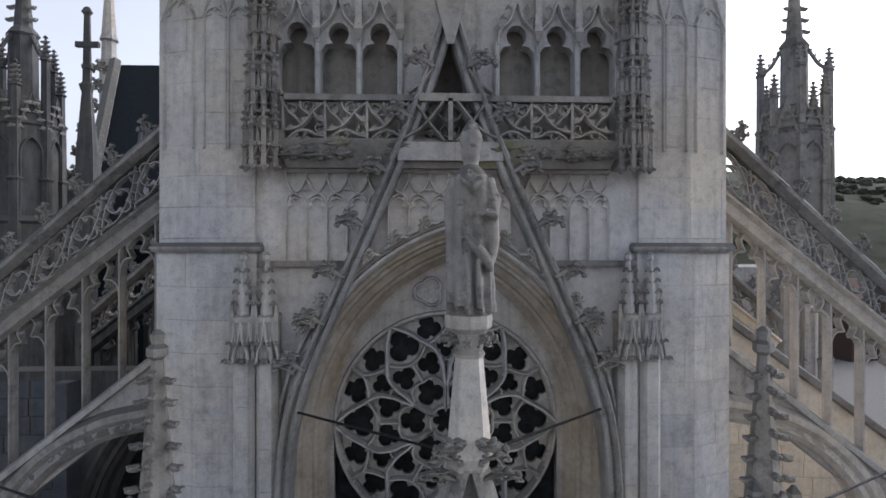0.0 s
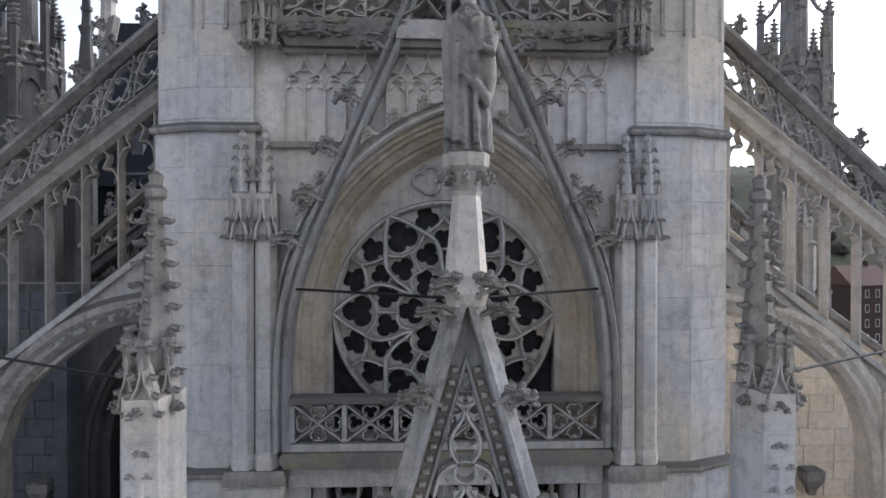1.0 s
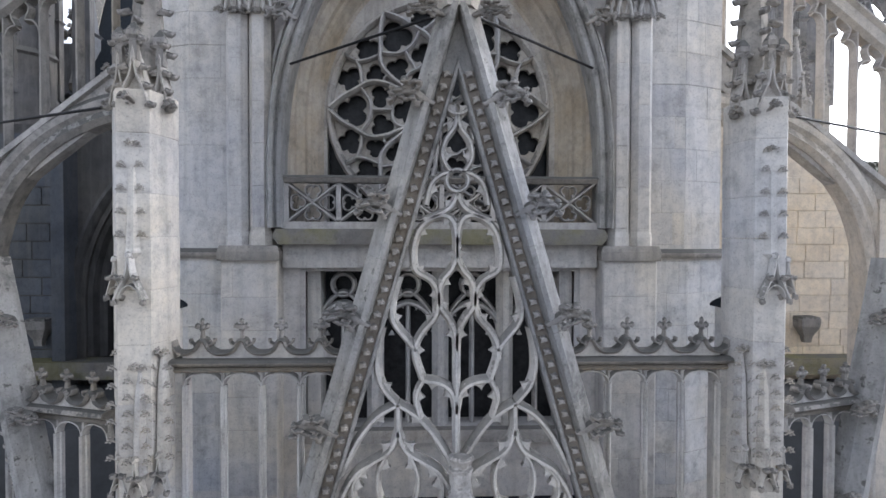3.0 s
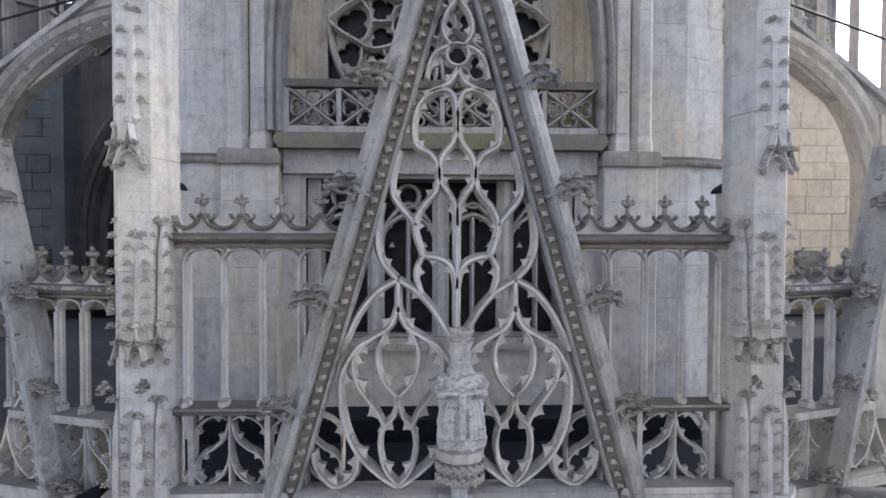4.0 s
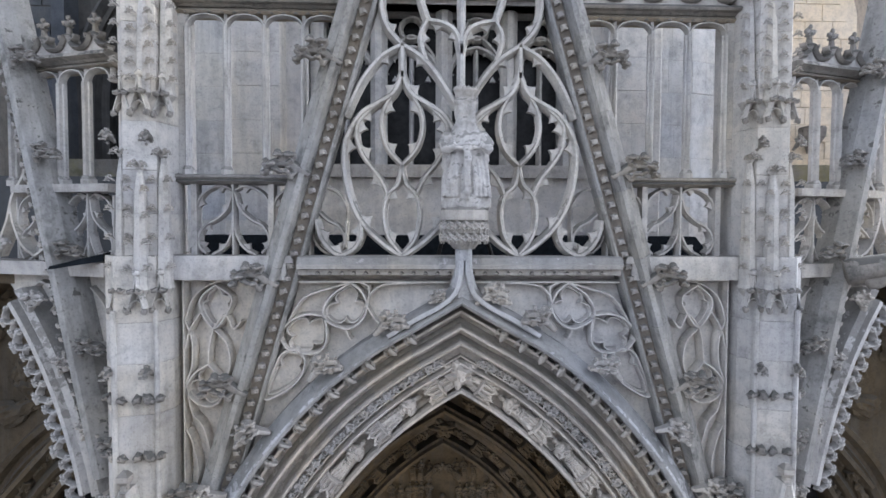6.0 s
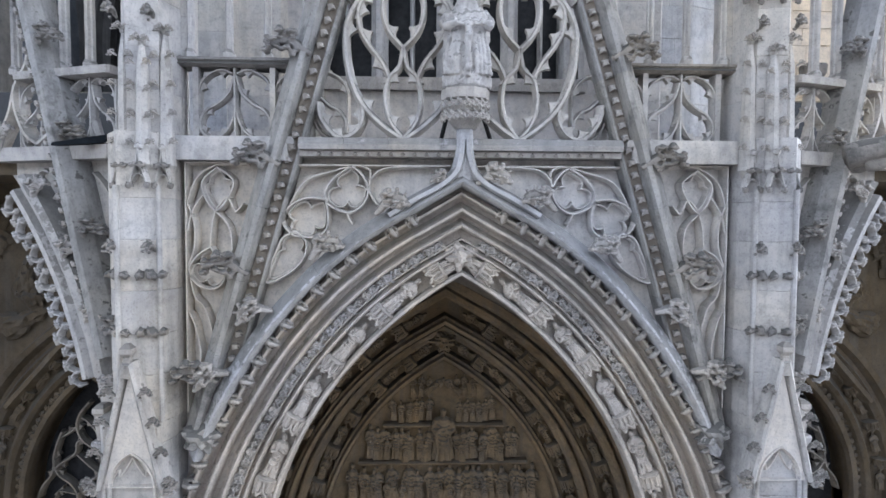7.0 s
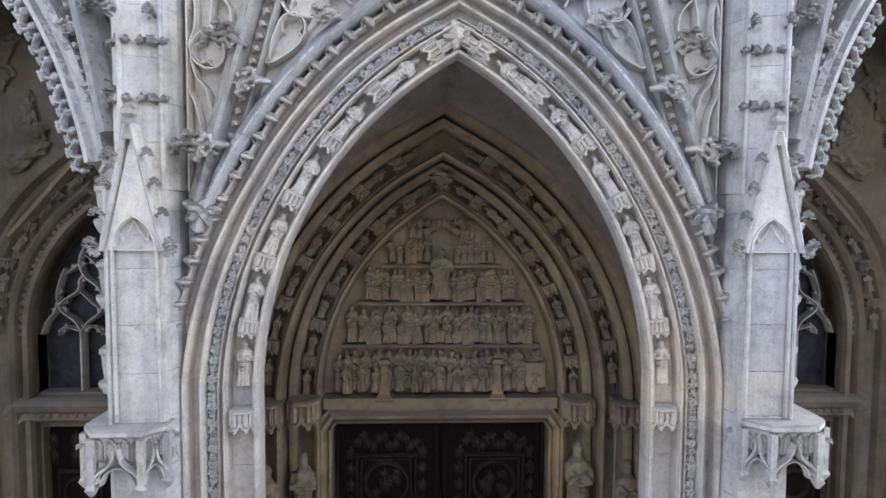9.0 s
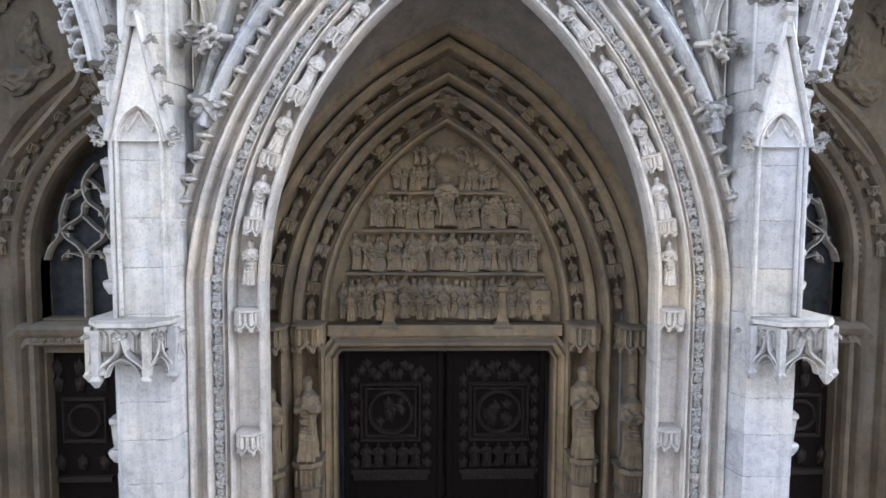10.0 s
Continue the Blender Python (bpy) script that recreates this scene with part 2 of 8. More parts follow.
def arc_arch(h, zs, rise, x=0.0, foot=None, n=14):
    """Pointed arch, left foot to right foot."""
    R = (h * h + rise * rise) / (2 * h)
    a1 = math.asin(min(1, rise / R))
    if rise < h:
        return [(x - h + 2 * h * i / (2 * n), zs + rise * (1 - abs(1 - i / n) ** 2.2)) for i in range(2 * n + 1)]
    left = [(x - h + R - R * math.cos(a1 * i / n), zs + R * math.sin(a1 * i / n)) for i in range(n + 1)]
    right = [(2 * x - px, pz) for px, pz in reversed(left[:-1])]
    path = left + right
    if foot is not None:
        path = [(x - h, foot)] + path + [(x + h, foot)]
    return path


def curve(pts, n=8):
    """A smooth line through a few (x, z) points."""
    out = []
    P = [pts[0], *pts, pts[-1]]
    for i in range(1, len(P) - 2):
        p0, p1, p2, p3 = (Vector(P[i + k]) for k in (-1, 0, 1, 2))
        for s in range(n):
            t = s / n
            q = 0.5 * ((2 * p1) + (p2 - p0) * t + (2 * p0 - 5 * p1 + 4 * p2 - p3) * t * t + (3 * p1 - p0 - 3 * p2 + p3) * t ** 3)
            out.append((q.x, q.y))
    out.append(tuple(pts[-1]))
    return out


def ring(x, z, r, n=20, squash=1.0):
    return [(x + r * math.cos(2 * math.pi * i / n), z + squash * r * math.sin(2 * math.pi * i / n)) for i in range(n)]


def rib(w, d):
    """Tracery bar: a chamfered section w wide, d deep."""
    return [(-w / 2, d), (-w / 2, d * 0.55), (-w * 0.17, 0), (w * 0.17, 0), (w / 2, d * 0.55), (w / 2, d)]


def along(path, step, start=0.0, n=0.0):
    """Stations along a path: x, z and the angle of the tangent, offset n to the left."""
    out, want, done = [], start, 0.0
    for a, b in zip(path, path[1:]):
        a, b = Vector(a), Vector(b)
        l = (b - a).length
        while want <= done + l and l > 0:
            t = (b - a) / l
            p = a + t * (want - done)
            out.append((p.x - t.y * n, p.y + t.x * n, math.atan2(t.y, t.x)))
            want += step
        done += l
    return out


def stand(x, y, z, turn=0.0, s=1.0):
    """A pose in the wall's plane, turned by an angle about the line of sight."""
    return Matrix.Translation((x, y, z)) @ Matrix.Rotation(-turn, 4, "Y") @ Matrix.Diagonal((s, s, s, 1))


def flip(x=0.0):
    """The mirror image in the plane of that x."""
    return Matrix.Translation((x, 0, 0)) @ Matrix.Diagonal((-1, 1, 1, 1)) @ Matrix.Translation((-x, 0, 0))


def fuse(me, voxel, smooth=True, worn=0.0, scale=9.0):
    """Melts overlapping pieces of a carving into one skin."""
    tmp = bpy.data.objects.new("melt", me)
    bpy.context.scene.collection.objects.link(tmp)
    md = tmp.modifiers.new("melt", "REMESH")
    md.mode, md.voxel_size = "VOXEL", voxel
    bpy.context.view_layer.update()
    out = bpy.data.meshes.new_from_object(tmp.evaluated_get(bpy.context.evaluated_depsgraph_get()))
    out.name = me.name
    mat = me.materials[0]
    bpy.data.objects.remove(tmp)
    out.materials.clear()
    out.materials.append(mat)
    out.polygons.foreach_set("use_smooth", [smooth] * len(out.polygons))
    if worn:
        moved = [v.co + v.normal * (worn * (noise.noise(v.co * scale) + .6 * noise.noise(v.co * scale * 2.3))) for v in out.vertices]
        out.vertices.foreach_set("co", [c for p in moved for c in p])
        out.update()
    return out


def crocket_mesh(name, mat, s=1.0, seed=0, fingers=5):
    """A curled cabbage leaf that grows out along +X: a bent stalk, a full head ribbed by deep furrows and a frill of knobs that droops at its tip."""
    g = Geo()
    rnd = random.Random(seed)
    big = fingers > 4
    at = lambda x, y, z, a, b, c, k: g.lump(Matrix.Translation((x * s, y * s, z * s)) @ Matrix.Diagonal((a * s, b * s, c * s, 1)), .22, seed + k)
    axis = curve([(-.1, -.08), (-.02, -.03), (.06, .03), (.14, .05), (.22, .035), (.265, -.02)], 4)
    n = len(axis)
    g.tube([(x * s, -.02 * s, z * s) for x, z in axis], [s * (.03 + .03 * math.sin(math.pi * i / n)) for i in range(n)], 6)
    for k in range(34 if big else 14):
        f = rnd.uniform(.3, 1.0)
        x, z = axis[int(f * (n - 1))]
        w = .1 * math.sin(math.pi * (.12 + .8 * f)) + .02
        a = rnd.uniform(0, 2 * math.pi)
        r = rnd.uniform(.02, .036) if big else .04
        at(x + rnd.uniform(-.02, .03), -.06 + .07 * min(0.0, math.cos(a)) + rnd.uniform(-.02, .01), z + w * math.sin(a), r * 1.15, r, r * .85, k)
    for e in (-1, 0, 1):
        at(.27 + .012 * abs(e), -.05 + .035 * e, -.04 - .02 * abs(e), .035, .03, .034, e + 30)
    return fuse(g.mesh(name, mat), (.0105 if big else .014) * s, False)


def boss(name, mat, sx, sy, sz, lobes=5, seed=0, cuts=2):
    """A small lobed leaf boss on a moulding."""
    bm = bmesh.new()
    bmesh.ops.create_icosphere(bm, subdivisions=cuts, radius=1.0)
    vs = []
    for v in bm.verts:
        phi = math.atan2(v.co.z, v.co.x)
        w = 1 + 0.3 * math.cos(lobes * phi + seed) * (1 - abs(v.co.y)) + 0.4 * noise.noise(v.co * 2.7 + Vector((seed, 1, 0)))
        vs.append((v.co.x * w * sx, v.co.y * w * sy, v.co.z * w * sz))
    fs = [tuple(v.index for v in f.verts) for f in bm.faces]
    bm.free()
    return Geo().add(vs, fs).mesh(name, mat)


def robed(h, mat, name="statue", lean=0.0, seed=0, head=True, wide=1.0):
    """A plain robed figure, one mesh, h high."""
    g = Geo()
    rnd = random.Random(seed)
    rows = [(0.0, .165, .12), (.03, .17, .125), (.12, .15, .115), (.22, .14, .11), (.32, .135, .105), (.42, .135, .10), (.5, .145, .105), (.58, .15, .105), (.65, .155, .105), (.71, .16, .10), (.76, .15, .095), (.795, .12, .08), (.82, .065, .06), (.835, .05, .052),
            (.85, .046, .05), (.875, .055, .062), (.91, .06, .067), (.945, .056, .062), (.975, .04, .044), (.99, .016, .016)]
    vs, fs, n = [], [], 32
    sway = rnd.uniform(-.03, .03)
    for k, (z, rx, ry) in enumerate(rows):
        body = z < .8
        fold = (0.22 * max(0, 1 - z / 0.78) + .05) if body else 0.0
        for i in range(n):
            a = 2 * math.pi * i / n
            w = 1 + fold * math.cos(7 * a + 2.2 * math.sin(4 * z + seed)) + (0.07 * math.cos(3 * a + seed + 9 * z) if body else .03 * math.cos(5 * a))
            vs.append((h * ((rx * w * (wide if body else 1)) * math.cos(a) + lean * z * 0.1 + sway * math.sin(3.1 * z)), h * ry * w * math.sin(a), h * z))
    for k in range(len(rows) - 1):
        fs += [(k * n + i, k * n + (i + 1) % n, (k + 1) * n + (i + 1) % n, (k + 1) * n + i) for i in range(n)]
    fs += [tuple(range(n - 1, -1, -1)), tuple(range(n * (len(rows) - 1), n * len(rows)))]
    g.add(vs, fs)
    for sx in (-1, 1):
        y = -0.12 * h
        g.tube([(sx * .13 * h * wide, 0, .75 * h), (sx * .17 * h * wide, -.02 * h, .66 * h), (sx * .17 * h * wide, -.05 * h, .57 * h), (sx * (.09 + .05 * rnd.random()) * h, y, (.55 + .08 * rnd.random()) * h), (sx * .03 * h, y, (.6 + .06 * rnd.random()) * h)], [.045 * h, .05 * h, .05 * h, .04 * h, .03 * h], 8)
    # mantle: falls over one shoulder and crosses the body in deep folds
    for q in range(5):
        zz = .66 - .09 * q
        g.tube([(-.15 * h * wide, -.03 * h, (zz + .06) * h), (-.06 * h, -.125 * h, (zz - .02) * h), (.05 * h, -.125 * h, (zz - .03) * h), (.14 * h * wide, -.04 * h, (zz + .01 + .03 * rnd.random()) * h)], [.012 * h, .016 * h, .016 * h, .01 * h], 6)
    for q in range(4):
        x = (-.1 + .066 * q + rnd.uniform(-.015, .015)) * h * wide
        g.tube([(x, -.1 * h, .42 * h), (x * 1.15, -.115 * h, .2 * h), (x * 1.3, -.12 * h, .01 * h)], [.012 * h, .026 * h, .03 * h], 6)
    g.lump(Matrix.Translation((0, .02 * h, .9 * h)) @ Matrix.Diagonal((.075 * h, .07 * h, .085 * h, 1)), .2, seed)
    return fuse(g.mesh(name, mat, True), max(.009, .0145 * h), True, .01 * h, 7.5 / h)


def ashlar(parent, x0, x1, z0, z1, course, mat, seed=0, m=None, long=1.7, proud=0.006, joint=0.002, skip=None):
    """Courses of dressed blocks on a face: u from x0 to x1, up from z0 to z1, front at y = 0 of m."""
    rnd = random.Random(seed)
    n = max(1, round((z1 - z0) / course))
    for k in range(n):
        za, zb = z0 + (z1 - z0) * k / n, z0 + (z1 - z0) * (k + 1) / n
        u = x0 - rnd.random() * course * long * 0.6
        while u < x1 - 0.02:
            w = course * long * rnd.uniform(0.65, 1.35)
            a, b = max(u, x0), min(u + w, x1)
            if x1 - b < 0.12:
                b = x1
            u = b if b < x1 else x1
            if b - a < 0.06 or (skip and skip((a + b) / 2, (za + zb) / 2)):
                continue
            j, c, p = joint, 0.006, proud + rnd.uniform(-0.004, 0.004)
            q = [(a + j, za + j), (b - j, za + j), (b - j, zb - j), (a + j, zb - j)]
            q2 = [(a + j + c, za + j + c), (b - j - c, za + j + c), (b - j - c, zb - j - c), (a + j + c, zb - j - c)]
            g = Geo().add([(x, 0.0, z) for x, z in q] + [(x, -p * 0.4, z) for x, z in q] + [(x, -p, z) for x, z in q2],
                          [(i, (i + 1) % 4, 4 + (i + 1) % 4, 4 + i) for i in range(4)] + [(4 + i, 4 + (i + 1) % 4, 8 + (i + 1) % 4, 8 + i) for i in range(4)] + [(8, 9, 10, 11)])
            ob = g.part("ashlar_block", mat, parent)
            if m is not None:
                ob.matrix_local = m


def spur(g, x, z, ang, size, y=.08, d=.14):
    """A cusp: a hollow-sided point that grows out of a bar."""
    c, q = math.cos(ang), math.sin(ang)
    s = size
    out = [(-.02, -1.1 * s), (.3 * s, -.72 * s), (.48 * s, -.42 * s), (.66 * s, -.2 * s), (.86 * s, -.07 * s), (1.0 * s, 0), (.86 * s, .07 * s), (.66 * s, .2 * s), (.48 * s, .42 * s), (.3 * s, .72 * s), (-.02, 1.1 * s)]
    k = len(out)
    vs = [(x + a * c - b * q, yy, z + a * q + b * c) for yy in (y + d * .3, y + d) for a, b in out]
    g.add(vs, [tuple(range(k)), tuple(range(2 * k - 1, k - 1, -1))] + [(i, (i + 1) % k, k + (i + 1) % k, k + i) for i in range(k)])


def foils(g, x, z, r, n, turn, y, w=.055, d=.13):
    """A foiled circle: n lobes with cusps between them."""
    pts = []
    for k in range(n * 6):
        a = turn + 2 * math.pi * k / (n * 6)
        pts.append((x + r * (.72 + .28 * abs(math.cos(n * (a - turn) / 2))) * math.cos(a), z + r * (.72 + .28 * abs(math.cos(n * (a - turn) / 2))) * math.sin(a)))
    g.sweep(pts, rib(w, d), y, closed=True)
    for k in range(n):
        a = turn + (k + .5) * 2 * math.pi / n
        spur(g, x + r * .72 * math.cos(a), z + r * .72 * math.sin(a), a + math.pi, r * .3, y, d)


def auto_cusps(g, path, size, y=.08, d=.14, least=.9):
    """Hooked points where a bar bends most, on the hollow side."""
    best, last = [], -9
    for i in range(1, len(path) - 1):
        a, b, c = (Vector(path[i + q]) for q in (-1, 0, 1))
        u, v = b - a, c - b
        k = (u.x * v.y - u.y * v.x) / max(1e-6, u.length * v.length * (u.length + v.length) / 2)
        best.append((abs(k), i, math.copysign(1, k)))
    for k, i, sg in sorted(best, reverse=True):
        if k < least or any(abs(i - q) < 7 for q in auto_used):
            continue
        auto_used.append(i)
        a, c = Vector(path[i - 1]), Vector(path[i + 1])
        tt = (c - a).normalized()
        spur(g, path[i][0], path[i][1], math.atan2(tt.x * sg, -tt.y * sg), size, y, d)
    auto_used.clear()


auto_used = []


def finely(path, step):
    """The same line with points every step or so; corners stay."""
    out = [tuple(path[0])]
    for a, b in zip(path, path[1:]):
        n = max(1, int(round(math.dist(a, b) / step)))
        out += [(a[0] + (b[0] - a[0]) * i / n, a[1] + (b[1] - a[1]) * i / n) for i in range(1, n + 1)]
    return out


def voussoirs(name, path, prof, y, size, mat, parent, label="", m=None, grow=None, gap=0.003):
    """A moulding cut into single stones about size long, with fine joints; their count is odd, so that a keystone takes the apex."""
    path = finely(path, 0.12)
    dist = [0.0]
    for a, b in zip(path, path[1:]):
        dist.append(dist[-1] + math.dist(a, b))
    total = dist[-1]
    n = max(1, int(total / size)) | 1

    def at(s):
        for i in range(1, len(dist)):
            if dist[i] >= s:
                f = (s - dist[i - 1]) / max(1e-9, dist[i] - dist[i - 1])
                a, b = path[i - 1], path[i]
                return (a[0] + (b[0] - a[0]) * f, a[1] + (b[1] - a[1]) * f)
        return path[-1]

    def left(q):
        """The left normal of the path there, eased over its corners."""
        a, b = Vector(at(max(0.0, q - .09))), Vector(at(min(total, q + .09)))
        d = (b - a).normalized()
        return (-d.y, d.x)

    rnd = random.Random(n)
    cuts = [total * k / n + (rnd.uniform(-.12, .12) * total / n if 0 < k < n else 0) for k in range(n + 1)]
    for k in range(n):
        s0, s1 = cuts[k] + gap / 2, cuts[k + 1] - gap / 2
        sub = [at(s0)] + [p for p, d in zip(path, dist) if s0 + .05 < d < s1 - .05] + [at(s1)]
        g = Geo()
        g.sweep(sub, prof, y + rnd.uniform(-.003, .003), m=m, grow=grow, ends=(left(cuts[k]), left(cuts[k + 1])))
        g.part(name, mat, parent, label)


def courses(name, plan, z0, z1, h, mat, parent, seed=0, gap=0.003):
    """A shaft laid up of single courses with fine joints."""
    rnd = random.Random(seed)
    z = z0
    while z < z1 - .01:
        e = min(z1, z + h * rnd.uniform(.8, 1.25))
        if z1 - e < h * .4:
            e = z1
        dx, dy = rnd.uniform(-.004, .004), rnd.uniform(-.004, .004)
        g = Geo()
        g.prism([(x + dx, yy + dy) for x, yy in plan], [(z + gap / 2, .992), (z + gap / 2 + .012, 1.0), (e - gap / 2 - .012, 1.0), (e - gap / 2, .992)])
        g.part(name, mat, parent)
        z = e


# ---- ground ----
g = Geo()
g.box(-2000, 2000, -2000, 2500, -0.5, 0.0)
tagged(g.part("ground", M_PAVE), "grey stone paving of the church square", "ground", kind="structure")

# Unseen walls added behind the camera to cut off low sky light.
M_RENDER = plain("grey_render", (0.24, 0.235, 0.23), rough=.9, scale=1.2, var=.15)
square = thing("wall_square", "plain unseen grey walls added round the square to block low sky light", "wall", kind="structure")
g = Geo()
g.box(-42, 42, -27, -26, 0, 17).box(-43, -42, -27, -6, 0, 15).box(42, 43, -27, -6, 0, 15)
g.part("wall_face", M_RENDER, square)

CX = -0.1  # the west front's axis stands a little to one side of the porch's

CROCK_S = crocket_mesh("crocket", S_CARVE, 0.75, 3, 3)
CROCK_D = crocket_mesh("crocket", S_CRUST, 0.75, 5, 3)
CROCK_L = crocket_mesh("crocket", S_CRUST, 1.5, 7, 8)
BUD = crocket_mesh("crocket", S_CARVE, .3, 13, 3)
STUB = boss("crocket", S_CRUST, .1, .06, .05, 4, 17)
CROCK_P = crocket_mesh("crocket", S_CARVE, 1.4, 11, 7)
BILLET = boss("billet", S_CARVE, .05, .06, .045, 4, 2)
def sprig(mat, seed):
    """A small frilled leaf of a carved band."""
    g = Geo()
    rnd = random.Random(seed)
    for k in range(7):
        a = k * .9 + rnd.uniform(-.2, .2)
        L = rnd.uniform(.05, .085)
        g.tube([(0, 0, 0), (.55 * L * math.cos(a), -.035, .55 * L * math.sin(a)), (L * math.cos(a), -.015, L * math.sin(a)), (L * math.cos(a + .5), -.04, L * math.sin(a + .5))], [.016, .02, .014, .005], 5)
    return fuse(g.mesh("leaf", mat), .0085, False)


LEAF = sprig(S_CARVE, 6)
DENTIL = boss("dentil", S_DUSK, .09, .05, .03, 3, 8, 1)
def drop_mesh():
    """A hanging fleuron under a hood: a curled hook with two leaves."""
    g = Geo()
    g.tube([(0, .2, .1), (.0, .02, .15), (.0, -.1, .11), (.01, -.14, .02), (.03, -.1, -.08), (.05, -.02, -.13)], [.06, .055, .06, .055, .045, .02], 7)
    for e in (-1, 1):
        g.tube([(0, .04, .13), (e * .06, -.03, .09), (e * .1, -.06, .0), (e * .085, -.02, -.09)], [.035, .035, .035, .02], 6)
        g.tube([(0, .25, .06), (e * .1, .12, .1)], [.05, .03], 6)
    return fuse(g.mesh("leaf_drop", S_CARVE), .016, False)


DROP = drop_mesh()

# ---- west front: wall with the great arch ----
west = thing("wall_west", "grey limestone west front with a deep pointed arch round its rose", "wall", kind="structure")
front_arch = arc_arch(2.72, 19.1, 3.7, CX, foot=16.9, n=18)
low_open = [(CX - 2.35, 13.55), (CX - 2.35, 16.35), (CX + 2.35, 16.35), (CX + 2.35, 13.55)]
g = Geo()
g.plate([(CX - 3.4, 12.0), (CX + 3.4, 12.0), (CX + 3.4, 24.0), (CX - 3.4, 24.0)], [front_arch, low_open], 2.9, 3.7)
g.part("wall_face", S_CREAM, west)
g = Geo()
g.sweep(front_arch, [(0.0, 0.0), (-0.07, 0.0), (-0.10, 0.08), (-0.15, 0.10), (-0.18, 0.2), (-0.30, 0.3), (-0.33, 0.40), (-0.38, 0.42), (-0.52, 0.66), (-0.58, 0.66), (-0.58, 0.95), (0.02, 0.95)], 2.88)
g.part("arch_reveal", S_OCHRE, west, "golden limestone splayed arch reveal")
g = Geo()
ROSE = (CX - 0.02, 19.3, 2.06)
g.plate(arc_arch(2.22, 19.1, 3.2, CX, foot=16.9, n=18), [[(ROSE[0] + 2.06 * math.cos(a), ROSE[1] + 2.06 * math.sin(a)) for a in (math.pi * k / 20 for k in range(21))] + [(ROSE[0] - 2.06, 18.1), (ROSE[0] - 2.06, 17.05), (ROSE[0] + 2.06, 17.05), (ROSE[0] + 2.06, 18.1)]], 3.55, 3.8)
g.part("rose_wall", S_CARVE, west)
g = Geo()
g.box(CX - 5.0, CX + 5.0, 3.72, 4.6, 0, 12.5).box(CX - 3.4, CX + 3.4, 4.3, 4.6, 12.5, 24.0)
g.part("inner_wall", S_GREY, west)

window = thing("window_1", "flamboyant rose window of pale stone tracery and dark leaded glass", "window", kind="structure")
g = Geo()
g.box(ROSE[0] - 2.15, ROSE[0] + 2.15, 3.86, 3.9, 17.0, 21.5)
g.part("pane", M_GLASS, window, "dark leaded glass")


def cusps(g, outline, step, size, y, w, d, inward=-1):
    """Small points that stand out from a bar into the light."""
    for x, z, a in along(outline + [outline[0]], step, step * 0.5):
        nx, nz = -math.sin(a) * inward, math.cos(a) * inward
        tx, tz = math.cos(a), math.sin(a)
        b = size * 0.55
        vs = [(x - tx * b, y + d * .45, z - tz * b), (x + tx * b, y + d * .45, z + tz * b), (x + nx * size, y + d * .45, z + nz * size),
              (x - tx * b, y + d, z - tz * b), (x + tx * b, y + d, z + tz * b), (x + nx * size, y + d, z + nz * size)]
        g.add(vs, [(0, 1, 2), (5, 4, 3), (0, 1, 4, 3), (1, 2, 5, 4), (2, 0, 3, 5)])


g = Geo()
rx, rz, rr = ROSE
g.sweep(ring(rx, rz, rr - 0.03, 44), rib(0.14, 0.2), 3.5, closed=True)
g.part("rim", S_CARVE, window)
def lobed(x, z, r, n, turn, q=8):
    """Outline of a foiled light with n lobes."""
    pts = []
    for i in range(n * q):
        t = 2 * math.pi * i / (n * q)
        w = r * (.63 + .4 * abs(math.cos(n * t / 2)) ** .6)
        pts.append((x + w * math.cos(t + turn), z + w * math.sin(t + turn)))
    return pts


lights = [lobed(rx, rz, .24, 6, 0)]
for k in range(6):
    a = k * math.pi / 3
    at = lambda r, t: (rx + r * math.cos(a + t), rz + r * math.sin(a + t))
    b = math.pi / 6
    lights += [lobed(*at(1.6, 0), .3, 3, a), lobed(*at(.6, 0), .255, 3, a), lobed(*at(1.37, b), .18, 3, a + b + math.pi), lobed(*at(.9, b), .095, 3, a + b)]
    for sg in (-1, 1):
        lights += [lobed(*at(1.1, sg * .25), .22, 3, a + sg * .9), lobed(*at(1.76, b + sg * .187), .24, 3, a + b + sg * 2.4)]
g = Geo()
g.plate(ring(rx, rz, rr - .02, 60), [l[::-1] for l in lights], 3.67, 3.77)
g.part("tracery", S_CARVE, window, "pale pierced stone tracery")
